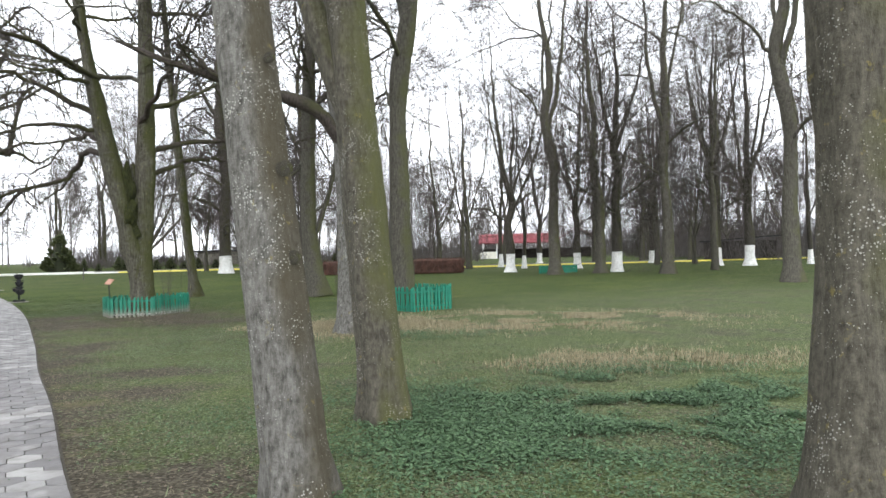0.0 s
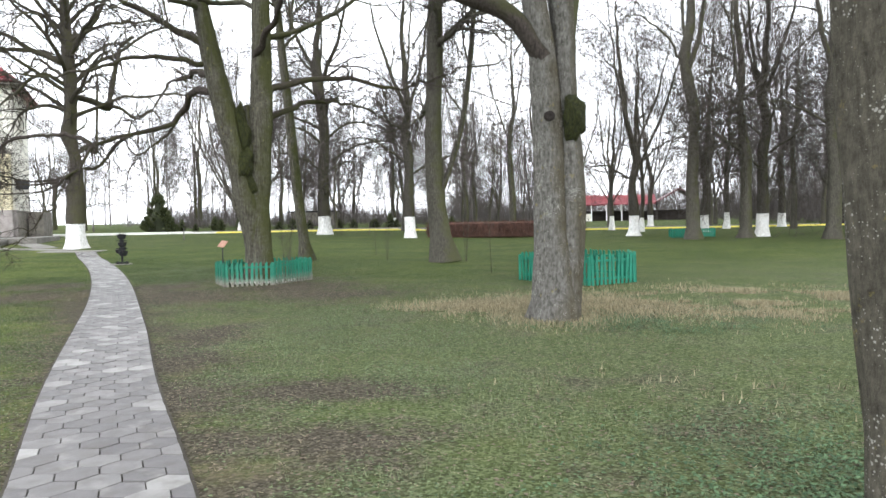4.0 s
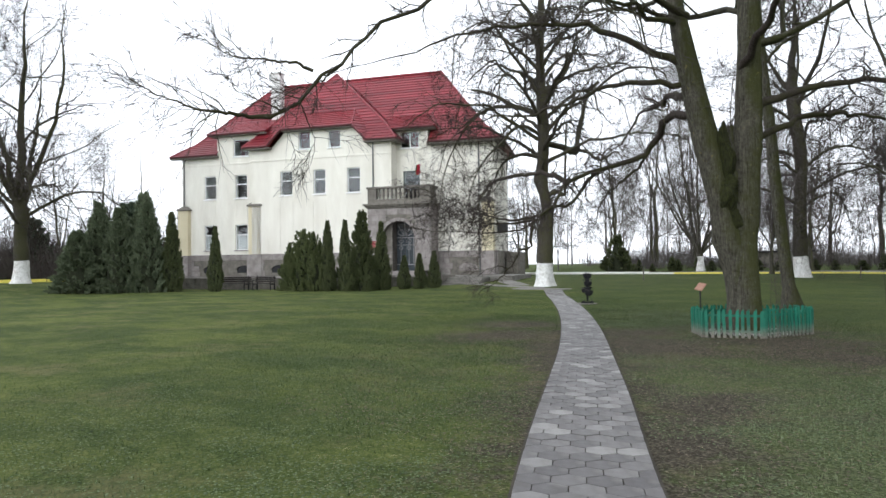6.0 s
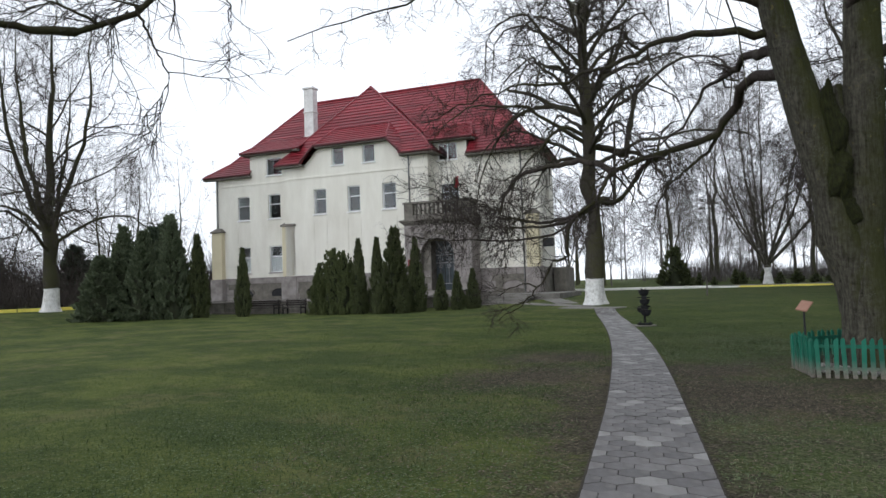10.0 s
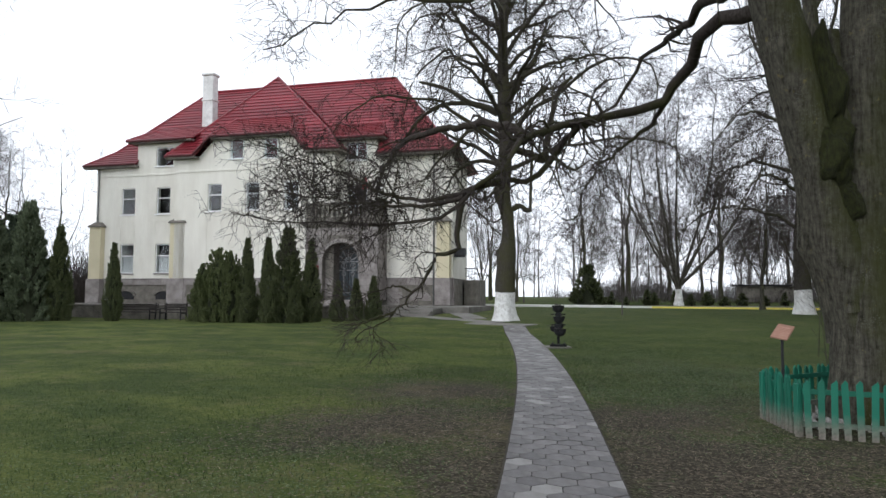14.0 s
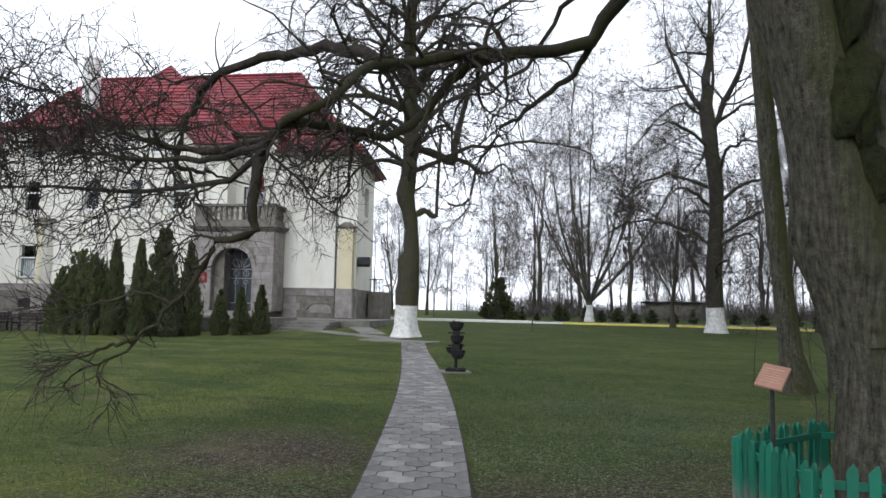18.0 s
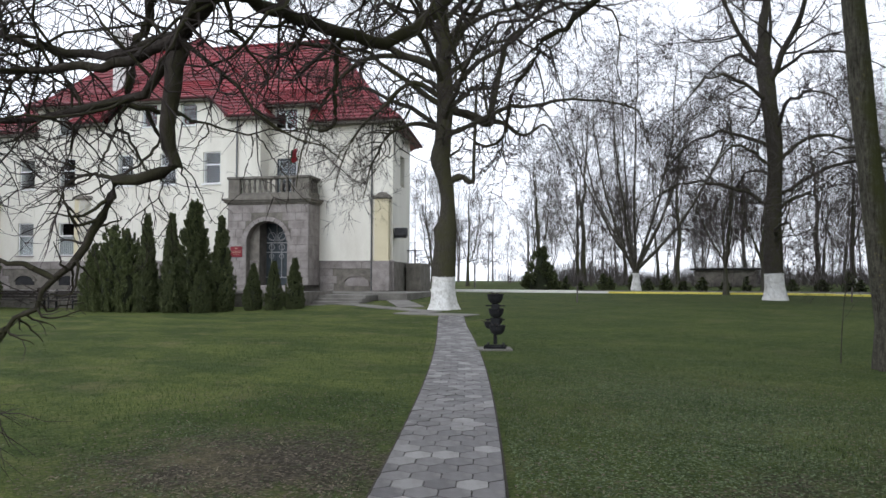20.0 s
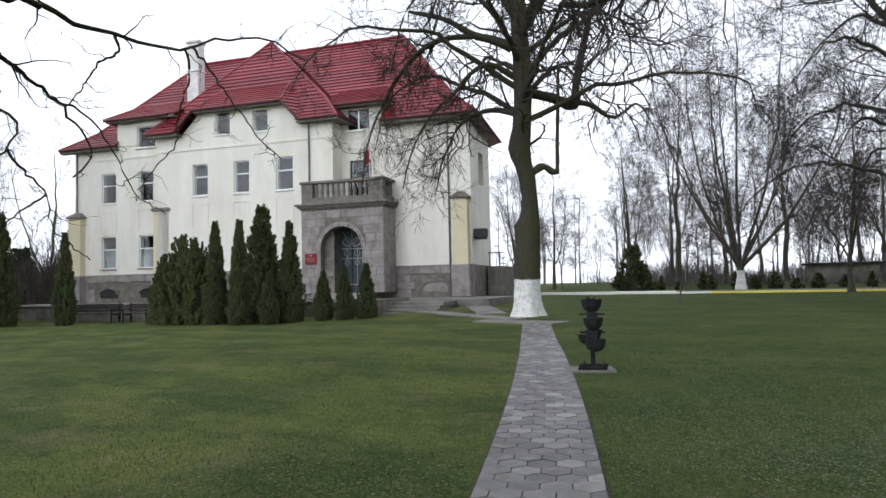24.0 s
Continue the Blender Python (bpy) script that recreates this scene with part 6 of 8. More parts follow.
    grown = [shoots(rng, LP[k:k + 1], LR[k:k + 1], per=n, t0=0.32, t1=1.0, length=(1.0 if k != 3 else 0.32) if k < 14 else (0.8 if over <= k < over + 8 else 0.3), spread=60 if k < over else 42, n=9, lift=-0.01, wander=0.36 if k < over else 0.2, thick=0.45, least=0.006 if k < 14 else (0.0045 if k >= over else 0.003)) for k, n in enumerate(per)]
    dense = [g for k, g in enumerate(grown[:14]) if k != 3]
    p1, r1 = np.concatenate([g[0] for g in dense]), np.concatenate([g[1] for g in dense])
    for k in [3, *range(14, len(grown))]:
        g = grown[k]
        q1, s1 = shoots(rng, *g, per=2 if k < over else 7, t0=0.2, t1=1.0, length=0.13 if k < over else 0.36, spread=50 if k < over else 34, n=4, lift=-0.03 if k < over else 0.02, wander=0.36 if k < over else 0.2, thick=0.7, least=0.0022 if k < over else 0.0032)
        twigs.append(tubes(q1, s1, 3))
    p2, r2 = shoots(rng, p1, r1, per=7, t0=0.12, t1=1.0, length=0.5, spread=55, n=5, lift=-0.03, wander=0.36, thick=0.6, least=0.0042)
    twigs.append(tubes(p2, r2, 3))
    p3, r3 = shoots(rng, p2, r2, per=3, t0=0.2, t1=1.0, length=0.2, spread=50, n=3, lift=-0.02, wander=0.3, thick=0.65, least=0.003)
    twigs.append(tubes(p3, r3, 3))
    for P, R in lines:
        lo, tw = crown_of(rng, P, R, [dict(per=12, t0=0.36, t1=0.97, length=5.4, spread=62, n=9, lift=0.03, wander=0.28, thick=0.36, k=6), dict(PLANS["lime"][1], per=7), dict(FINE[0], per=5), FINE[1]])
        solids, twigs = solids + lo, twigs + tw
    me = mesh_np("old_tree_trunk", *join(solids), BARK_OLD, True), mesh_np("old_tree_crown", *join(twigs), TWIG_NEAR)
    t = tree("old_lime_tree", "huge old mossy two-stemmed tree inside a green fence", me, at_ground(*OLD), "park trees")
    for lx, ly, lz, size, sd, rough in ((-0.2, -0.34, 2.9, (0.25, 0.18, 0.5), 7, 0.32), (-0.22, -0.32, 3.55, (0.17, 0.16, 0.6), 9, 0.3), (-0.13, -0.28, 2.42, (0.2, 0.1, 0.36), 8, 0.3)):
        lump("moss_cushion", "dark green mossy burl in the fork", t, BARK_MOSSY, lx, ly, lz, size, sd, rough)
    for k in range(len(LP)):
        v, f = join([tubes(LP[k:k + 1], LR[k:k + 1], 10), tubes(*grown[k], 5)])
        child("bough", mesh_np("bough", v, f, BARK_BOUGH, True), t, "dark gnarled bough")
    return t


old_tree()

def sapling_meshes(seed, height, r, stems):
    rng = np.random.default_rng(seed)
    solids, twigs = [], []
    for k in range(stems):
        a = rng.uniform(0, 6.28)
        lean = rng.uniform(0.08, 0.35)
        P = bend([(0.03 * math.cos(a), 0.03 * math.sin(a), 0), (lean * 0.3 * math.cos(a), lean * 0.3 * math.sin(a), height * 0.4), (lean * height * 0.4 * math.cos(a), lean * height * 0.4 * math.sin(a), height * rng.uniform(0.8, 1.05))], 10)[None]
        R = np.linspace(r, 0.003, 10)[None]
        solids.append(tubes(P, R, 6))
        p1, r1 = shoots(rng, P, R, per=9, t0=0.25, t1=1.0, length=height * 0.3, spread=38, n=4, lift=0.08, wander=0.2, thick=0.5, least=0.003)
        p2, r2 = shoots(rng, p1, r1, per=3, t0=0.2, t1=1.0, length=height * 0.12, spread=40, n=2, wander=0.2, thick=0.6, least=0.0025)
        twigs += [tubes(p1, r1, 3), spikes(p2, r2)]
    return mesh_np("sapling_stem", *join(solids), BARK_DARK, True), mesh_np("sapling_crown", *join(twigs), TWIG)


SAP = [sapling_meshes(61, 2.1, 0.014, 1), sapling_meshes(62, 1.5, 0.01, 3)]
for k, (x, y, sc) in enumerate(((-7.34, 29.3, 1.0), (-5.3, 30.6, 1.1), (-4.9, 30.2, 0.9), (-6.4, 27.0, 0.8), (-0.95, 32.9, 1.1), (-8.15, 19.3, 0.9), (-7.2, 19.2, 0.8), (-6.9, 18.2, 0.9), (-10.2, 27.4, 0.9), (-3.4, 25.5, 0.9), (-2.2, 20.6, 0.8))):
    sap = thing("sapling", "thin bare sapling in the turf" if k not in (5, 6, 7) else "thin bare suckers inside the green fence", "sapling", at_ground(x, y, 70 * k, sc), "saplings")
    child("stem", SAP[1 if k in (5, 6, 7) else k % 2][0], sap)
    child("crown", SAP[1 if k in (5, 6, 7) else k % 2][1], sap)

# the whitewashed tree at the end of the path, with hanging twigs
def path_end_tree():
    rng = np.random.default_rng(31)
    right, fwd = np.array([0.72, 0.69, 0]), np.array([-0.69, 0.72, 0])
    along = lambda pts: [tuple(right * a + fwd * b + np.array([0, 0, c])) for a, b, c in pts]
    v, f, P, R = stem(along([(0, 0, 0), (0, 0, 1.3), (0.06, 0, 2.4), (0.17, 0, 3.5), (0.14, 0, 4.7), (-0.06, 0, 5.8), (0.0, 0, 7.0), (0.06, 0, 8.1), (0.02, 0, 9.6), (-0.05, 0.1, 12), (0.1, 0.2, 17)]), 0.43, 0.14, 60, 22, 0.35, 0.05, 6, [(0.36, (-0.72, -0.69), 0.45), (0.2, (-0.72, -0.69), 0.3)])
    solids, twigs = [(v, f)], []
    for pts, a, b in (([(0.3, 0, 5.15), (0.75, 0, 5.35), (1.1, 0, 5.15), (1.25, 0, 5.2)], 0.14, 0.1), ([(1.22, 0, 5.15), (1.25, 0.05, 6.2), (1.3, 0, 7.5), (1.38, 0.1, 9.2)], 0.075, 0.05), ([(0.3, 0, 8.0), (1.1, 0.1, 7.85), (1.9, 0.1, 7.6), (2.0, 0.1, 7.9)], 0.16, 0.13), ([(1.9, 0.1, 7.65), (2.1, 0.1, 8.8), (2.5, 0.2, 10.4), (2.6, 0.2, 10.9), (3.3, 0.3, 11.6)], 0.14, 0.09), ([(0.2, 0, 10.4), (0.7, 0.1, 11.3), (1.5, 0.3, 12.4), (2.2, 0.6, 14.5)], 0.19, 0.05), ([(-0.3, 0, 9.7), (-1.0, 0, 10.0), (-1.6, 0.1, 10.2), (-2.6, 0.1, 10.8), (-4.0, 0.2, 11.2)], 0.17, 0.06)):
        solids.append(stem(along(pts), a, b, 16, 10, 0, 0.06, int(a * 900))[:2])
    limbs = []
    for pts in ([(1.8, 0.1, 7.7), (2.6, 0.2, 7.6), (3.3, 0.2, 7.2), (4.1, 0.1, 7.6), (4.9, 0, 6.4)], [(-0.3, 0, 7.3), (-1.0, 0.2, 7.5), (-1.7, 0.1, 7.3), (-2.6, 0.0, 6.2), (-3.2, 0, 4.4)], [(-0.2, 0, 8.6), (-1.2, -0.4, 9.0), (-2.6, -0.5, 8.0), (-3.9, -0.6, 6.2), (-4.3, -0.6, 4.6)], [(-1.6, 0.1, 10.2), (-3.0, 0.2, 10.1), (-4.6, 0.3, 8.6), (-5.6, 0, 6.4), (-5.8, 0, 4.8)]):
        limbs.append(bend(along(pts), 18))
    for k in range(26):
        turn, z0 = k * 2.4, 7.0 + 0.3 * k
        far = rng.uniform(6.5, 9.0) * (1.0 - 0.022 * k)
        out = right * math.cos(turn) + fwd * math.sin(turn)
        rise = rng.uniform(1.6, 3.4)
        limbs.append(bend([tuple(out * 0.1 + [0, 0, z0]), tuple(out * far * 0.3 + [0, 0, z0 + rise * 0.6]), tuple(out * far * 0.62 + [0, 0, z0 + rise]), tuple(out * far * 0.88 + [0, 0, z0 + rise * 0.7]), tuple(out * far + [0, 0, z0 - 0.3])], 18))
    LP = np.array(limbs)
    LP[:, 1:-1] += np.where(np.arange(len(LP)) < 4, 0.35, 1.0)[:, None, None] * np.cumsum(rng.normal(0, 0.1, LP[:, 1:-1].shape), axis=1) * np.sin(np.linspace(0, np.pi, 16))[None, :, None]
    LR = np.repeat((0.02 + 0.1 * (1 - np.linspace(0, 1, 18)) ** 1.3)[None], len(LP), 0)
    solids.append(tubes(LP, LR, 7))
    p1, r1 = shoots(rng, LP, LR, per=18, t0=0.18, t1=1.0, length=2.4, spread=55, n=7, lift=-0.02, wander=0.3, thick=0.5)
    p1b, r1b = shoots(rng, P, R, per=14, t0=0.34, t1=0.97, length=2.4, spread=62, n=7, lift=0.02, wander=0.3, thick=0.25)
    solids += [tubes(p1, r1, 4), tubes(p1b, r1b, 4)]
    for a, b in ((p1, r1), (p1b, r1b)):
        p2, r2 = shoots(rng, a, b, per=5, t0=0.15, t1=1.0, length=1.2, spread=50, n=4, lift=-0.14, wander=0.26, thick=0.55, least=0.008)
        twigs.append(tubes(p2, r2, 3))
        p3, r3 = shoots(rng, p2, r2, per=6, t0=0.2, t1=1.0, length=0.7, spread=42, n=2, lift=-0.14, wander=0.2, thick=0.7, least=0.008)
        twigs.append(spikes(p3, r3))
    me = mesh_np("path_end_trunk", *join(solids), BARK_END, True), mesh_np("path_end_crown", *join(twigs), TWIG_NEAR)
    return tree("lime_tree", "tall dark lime with whitewashed foot and hanging twigs", me, at_ground(-25.3, 36.4))


path_end_tree()

# kinds of park tree, each used for several trees
def forked(name, seed, height, r0, bole, leaders, spread, skin, twig_mat=None, low=(), lean=(0.0, 0.0), limbs=8, flare=0.4, n=18, k=12, fine=6, droop=0.0, crook=0.05, reach=0.26, centre=True, angle=48):
    """A grown tree: a bole that forks into rising leaders, with limbs, branches and twigs on them.
    low: heights and lengths, in parts of the height, of level limbs on the bole."""
    rng = np.random.default_rng(seed)
    top = bole * height
    wob = rng.normal(0, 0.02 * top, (4, 2))
    pts = [(0, 0, 0)] + [(wob[i][0] * q + lean[0] * top * q, wob[i][1] * q + lean[1] * top * q, top * q) for i, q in enumerate((0.3, 0.6, 0.85, 1.0))]
    v, f, P, R = stem(pts, r0, r0 * 0.72, n, k, flare, seed=seed)
    solids, twigs, LP, LR = [(v, f)], [], [], []
    turn = rng.uniform(0, 6.28)
    m = 14
    s01 = np.linspace(0, 1, m)
    for i in range(leaders):
        first = centre and i == 0
        q = 1.0 if first else rng.uniform(0.72, 1.0)
        start = np.array(along(P, R, np.array([0]), np.array([q]))[0][0])
        a = turn + 2.4 * i + rng.uniform(-0.4, 0.4)
        o = radians(spread) * (0.25 if first else rng.uniform(0.65, 1.25))
        far = (height - start[2]) * (1.0 if first else rng.uniform(0.78, 1.0))
        out = np.array([math.cos(a), math.sin(a), 0.0])
        bow = 1.35 - 0.75 * s01
        p = start + np.outer(far * math.tan(o) * s01 * bow, out) + np.outer(far * s01, [0, 0, 1.0])
        p[1:] += np.cumsum(rng.normal(0, crook * far / m * 2.0, (m - 1, 3)) * [1, 1, 0.3], axis=0)
        rr = r0 * (0.64 if first else rng.uniform(0.28, 0.42))
        LP.append(p)
        LR.append(0.01 + (rr - 0.01) * (1 - s01) ** 1.05)
    for h, far in low:
        a = turn + 1.1 + 2.4 * len(LP) + rng.uniform(-0.3, 0.3)
        start = np.array(along(P, R, np.array([0]), np.array([min(1.0, h / bole)]))[0][0])
        out = np.array([math.cos(a), math.sin(a), 0.0])
        L = far * height
        p = start + np.outer(L * s01, out) + np.outer(L * (0.3 * np.sin(s01 * 2.6) - droop * s01**2), [0, 0, 1.0])
        p[1:] += np.cumsum(rng.normal(0, 0.035 * L / m * 6, (m - 1, 3)), axis=0)
        LP.append(p)
        LR.append(0.01 + (r0 * 0.24 - 0.01) * (1 - s01) ** 1.0)
    LP, LR = np.array(LP), np.array(LR)
    solids.append(tubes(LP, LR, 7))
    p1, r1 = shoots(rng, LP, LR, per=limbs, t0=0.1, t1=0.98, length=reach * height, spread=angle, n=8, lift=0.06 - 0.08 * droop, wander=0.22, thick=0.42, least=0.016)
    solids.append(tubes(p1, r1, 4))
    p2, r2 = shoots(rng, p1, r1, per=6, t0=0.15, t1=1.0, length=0.125 * height, spread=46, n=5, lift=0.03 - 0.1 * droop, wander=0.28, thick=0.55, least=0.013)
    twigs.append(tubes(p2, r2, 3))
    p3, r3 = shoots(rng, p2, r2, per=fine, t0=0.12, t1=1.0, length=0.08 * height, spread=42, n=3, lift=0.02 - 0.14 * droop, wander=0.28, thick=0.65, least=0.011)
    twigs.append(spikes(p3[:, :2], r3[:, :2]))
    twigs.append(spikes(p3[:, 1:], r3[:, 1:]))
    p4, r4 = shoots(rng, p3, r3, per=2, t0=0.1, t1=0.9, length=0.055 * height, spread=36, n=2, wander=0.2, thick=0.75, least=0.0075)
    twigs.append(spikes(p4, r4))
    return mesh_np(name + "_trunk", *join(solids), skin, True), mesh_np(name + "_crown", *join(twigs), twig_mat or TWIG)


LIME_A = forked("lime_a", 41, 19, 0.34, 0.42, 4, 20, BARK_WHITE, low=((0.2, 0.26), (0.24, 0.3), (0.29, 0.26), (0.33, 0.28)))
LIME_B = forked("lime_b", 42, 18, 0.32, 0.32, 5, 24, BARK_WHITE, low=((0.2, 0.24), (0.25, 0.28)))
SPREAD = forked("spreading", 40, 17.5, 0.46, 0.27, 6, 17, BARK_WHITE, TWIG_NEAR, low=((0.17, 0.34), (0.19, 0.38), (0.21, 0.34), (0.23, 0.38), (0.25, 0.36), (0.26, 0.36)), droop=0.1, limbs=13, fine=4, reach=0.29, angle=64)
BROAD = forked("broad", 39, 20, 0.44, 0.62, 4, 26, BARK_WHITE, TWIG_NEAR, low=((0.13, 0.24), (0.2, 0.34), (0.22, 0.36), (0.25, 0.34), (0.27, 0.38), (0.3, 0.36), (0.33, 0.38), (0.36, 0.34), (0.4, 0.36), (0.44, 0.33), (0.48, 0.3), (0.53, 0.3), (0.57, 0.26)), droop=0.35, limbs=9, fine=6, reach=0.2, flare=0.3, angle=55)
TALL_A = forked("tall_a", 43, 22, 0.34, 0.5, 3, 13, BARK_DARK, low=((0.25, 0.2), (0.33, 0.2), (0.41, 0.22)), flare=0.5)
TALL_C = forked("tall_c", 53, 21, 0.31, 0.24, 2, 11, BARK_DARK, flare=0.5, limbs=11, low=((0.14, 0.2), (0.2, 0.22)), droop=0.15)
TALL_B = tree_meshes("tall_b", 44, [(0, 0, 0), (-0.3, 0.1, 2.5), (-0.25, 0.1, 7), (0.5, 0, 20)], 0.36, 0.05, PLANS["tall"], BARK_DARK, flare=0.6, extra=[([(-0.2, 0.1, 2.2), (0.5, 0.2, 4.2), (1.2, 0.2, 9), (1.5, 0.4, 17)], 0.11, 0.03)])
LEAN = tree_meshes("leaning", 45, [(0, 0, 0), (-0.13, -0.1, 1.5), (-0.29, -0.35, 4.5), (-0.5, -0.8, 9.5), (-0.7, -1.0, 15)], 0.2, 0.06, PLANS["far"], BARK_OLD, flare=0.7)
FAN = forked("fan", 46, 19.5, 0.33, 0.085, 11, 30, BARK_FAN, TWIG_GREY, limbs=13, fine=6, crook=0.03, reach=0.2, flare=0.3, centre=False)
FAR_A = forked("far_a", 47, 18, 0.25, 0.3, 3, 17, BARK_WHITE, TWIG, n=10, k=8, flare=0.3)
FAR_B = forked("far_b", 48, 19, 0.26, 0.22, 3, 20, BARK_DARK, TWIG, n=10, k=8, flare=0.3, low=((0.18, 0.22),))
FAR_C = forked("far_c", 49, 15, 0.22, 0.16, 4, 27, BARK_DARK, TWIG, n=10, k=8, flare=0.3, crook=0.08)
FAR_D = forked("far_d", 54, 20, 0.27, 0.45, 3, 15, BARK_DARK, TWIG_GREY, n=10, k=8, flare=0.3, low=((0.3, 0.18), (0.38, 0.2)))

WHITEWASHED = "tall bare park tree with a whitewashed foot"
PLAIN = "tall bare dark-barked park tree"
for me, x, y, turn, sc, name in (
    (LIME_A, -8.9, 45.1, 20, 1.0, WHITEWASHED), (BROAD, -16.25, 51.0, 70, 1.0, "thick dark lime with long level limbs and a whitewashed foot"), (LIME_B, 4.7, 46.5, 130, 0.95, WHITEWASHED), (LIME_A, 11.0, 42.6, 200, 0.95, WHITEWASHED), (LIME_B, 10.2, 52.5, 260, 0.9, WHITEWASHED),
    (LIME_A, 20.0, 50.5, 310, 1.0, WHITEWASHED), (LIME_B, 21.5, 48.5, 35, 1.1, WHITEWASHED), (LIME_A, 19.5, 66.0, 90, 0.9, WHITEWASHED), (LIME_B, 9.5, 72.0, 180, 0.9, WHITEWASHED), (SPREAD, -61.5, 20.4, 140, 1.3, "tall spreading bare tree with a whitewashed foot beyond the lawn"),
    (TALL_B, -4.1, 25.4, 0, 0.93, "dark bare tree with a bulging swollen trunk"), (TALL_A, 6.8, 39.8, 40, 1.0, PLAIN), (TALL_C, 9.6, 40.6, 100, 1.05, PLAIN), (TALL_A, 12.6, 37.3, 270, 0.95, PLAIN), (TALL_A, -0.3, 18.4, 200, 0.95, "bare dark tree inside a bright green picket fence"),
    (LEAN, -9.35, 26.8, -8, 1.0, "slender mossy tree leaning over beside the old tree"),
    (FAN, -31.2, 70.8, 20, 1.12, "wide fan-shaped bare tree with many rising stems and a whitewashed foot"),
    (TALL_C, 21.0, 30.0, 60, 1.0, PLAIN), (TALL_A, 14.5, 27.0, 20, 1.0, PLAIN), (FAR_C, -12.5, 61.5, 50, 1.0, "low spreading bare tree across the road"),
):
    tree("park_tree", name, me, at_ground(x, y, turn, sc))

# trees beyond the road, and the wood behind them
rng_t = random.Random(77)
placed = []
for k in range(700):
    x, y = rng_t.uniform(-75, 66), rng_t.uniform(60, 118)
    s = 0.991 * y - 0.132 * x
    if s < 71 or any((x - a) ** 2 + (y - b) ** 2 < 16 for a, b in placed):
        continue
    if abs((x - 1.4) / (y + 1.3) - 0.11) < 0.1 and (s > 84 or rng_t.random() < 0.5) or math.hypot(x + 31, y - 71) < 7:
        continue
    placed.append((x, y))
    me = rng_t.choice((FAR_A, FAR_B, FAR_D, FAR_C)) if s < 80 else rng_t.choice((FAR_B, FAR_C, FAR_D))
    turn, size = rng_t.uniform(0, 360), rng_t.uniform(0.7, 1.15)
    if x < -16 and len(placed) % 2:
        continue
    tree("park_tree", "bare tree of the wood beyond the road" + (" with a whitewashed foot" if me is FAR_A else ""), me, at_ground(x, y, turn, size), "trees beyond the road")
    if len(placed) >= 84:
        break
# stems and twigs both carry the pale haze colour
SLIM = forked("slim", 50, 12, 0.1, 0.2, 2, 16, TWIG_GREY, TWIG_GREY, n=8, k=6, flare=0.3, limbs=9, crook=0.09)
for k in range(46):
    x, y = rng_t.uniform(-62, 4), rng_t.uniform(76, 112)
    tree("park_tree", "slender bare young tree beyond the road", SLIM, at_ground(x, y, rng_t.uniform(0, 360), rng_t.uniform(0.6, 1.1)), "trees beyond the road")
EDGE_NEAR = ((16.5, 41, 0.8), (24, 36, 0.9), (20.5, 57, 0.9), (26, 49, 0.8), (33, 54, 0.9), (24, 69, 0.9), (6.5, 56, 0.8), (38, 40, 0.9), (31, 38, 0.9), (35, 47, 0.8), (17.5, 57, 0.8))
EDGE_FAR = ((29, 26, 1), (37, 30, 1.1), (43, 41, 1), (47, 53, 1.1), (22, 56, 1), (33, 60, 1), (-3, 55, 0.9), (-9, 58.5, 0.9), (2, 58, 1), (-21, 60, 0.8), (14, 62, 1), (5, 63, 0.9), (-72, 30, 0.8), (-82, 38, 0.9), (-78, 14, 0.9), (-90, 22, 0.9), (-95, 34, 1), (-70, 52, 0.8), (-84, 60, 0.9))
for x, y, sc in EDGE_NEAR + EDGE_FAR:
    tree("park_tree", "bare tree at the edge of the park", rng_t.choice((FAR_A, FAR_B, FAR_C, FAR_D)), at_ground(x, y, rng_t.uniform(0, 360), sc), "park trees")


def far_wood():
    """A belt of bare trees against the sky, too far and too many to count."""
    rng = np.random.default_rng(9)
    V, F, n = [], [], 0
    for k in range(5):
        v, f, P, R = stem([(0, 0, 0), (0.2, 0, 5), (0, 0.3, 15)], 0.18, 0.04, 8, 5, 0.2, seed=k)
        lo, tw = crown_of(rng, P, R, [dict(per=14, t0=0.15, t1=0.98, length=5.2, spread=52, n=5, lift=0.1, wander=0.34, thick=0.5, k=3, least=0.03), dict(per=12, t0=0.1, t1=1.0, length=2.4, spread=50, n=2, wander=0.3, thick=0.7, k=2, least=0.02), dict(per=3, t0=0.1, t1=1.0, length=1.5, spread=50, n=2, wander=0.3, thick=0.8, k=2, least=0.015)])
        base_v, base_f = join([(v, f), *lo, *tw])
        for _ in range(20):
            a = rng.uniform(-1.25, 1.0)
            d = rng.uniform(138, 185)
            x, y = -8 + d * math.sin(a), 10 + d * math.cos(a)
            c, s, sc = math.cos(rng.uniform(0, 6)), math.sin(rng.uniform(0, 6)), rng.uniform(0.8, 1.4)
            q = base_v @ np.array([[c, -s, 0], [s, c, 0], [0, 0, 1]]) * sc + np.array([x, y, float(ground_z(x, y)) - 0.1])
            V.append(q)
            F.append(base_f + n)
            n += len(q)
    # the pale twig colour holds the distance haze
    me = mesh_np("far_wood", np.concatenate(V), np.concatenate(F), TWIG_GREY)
    thing("far_wood", "hazy belt of bare trees along the skyline", "woodland", kind="stuff", data=me)


far_wood()


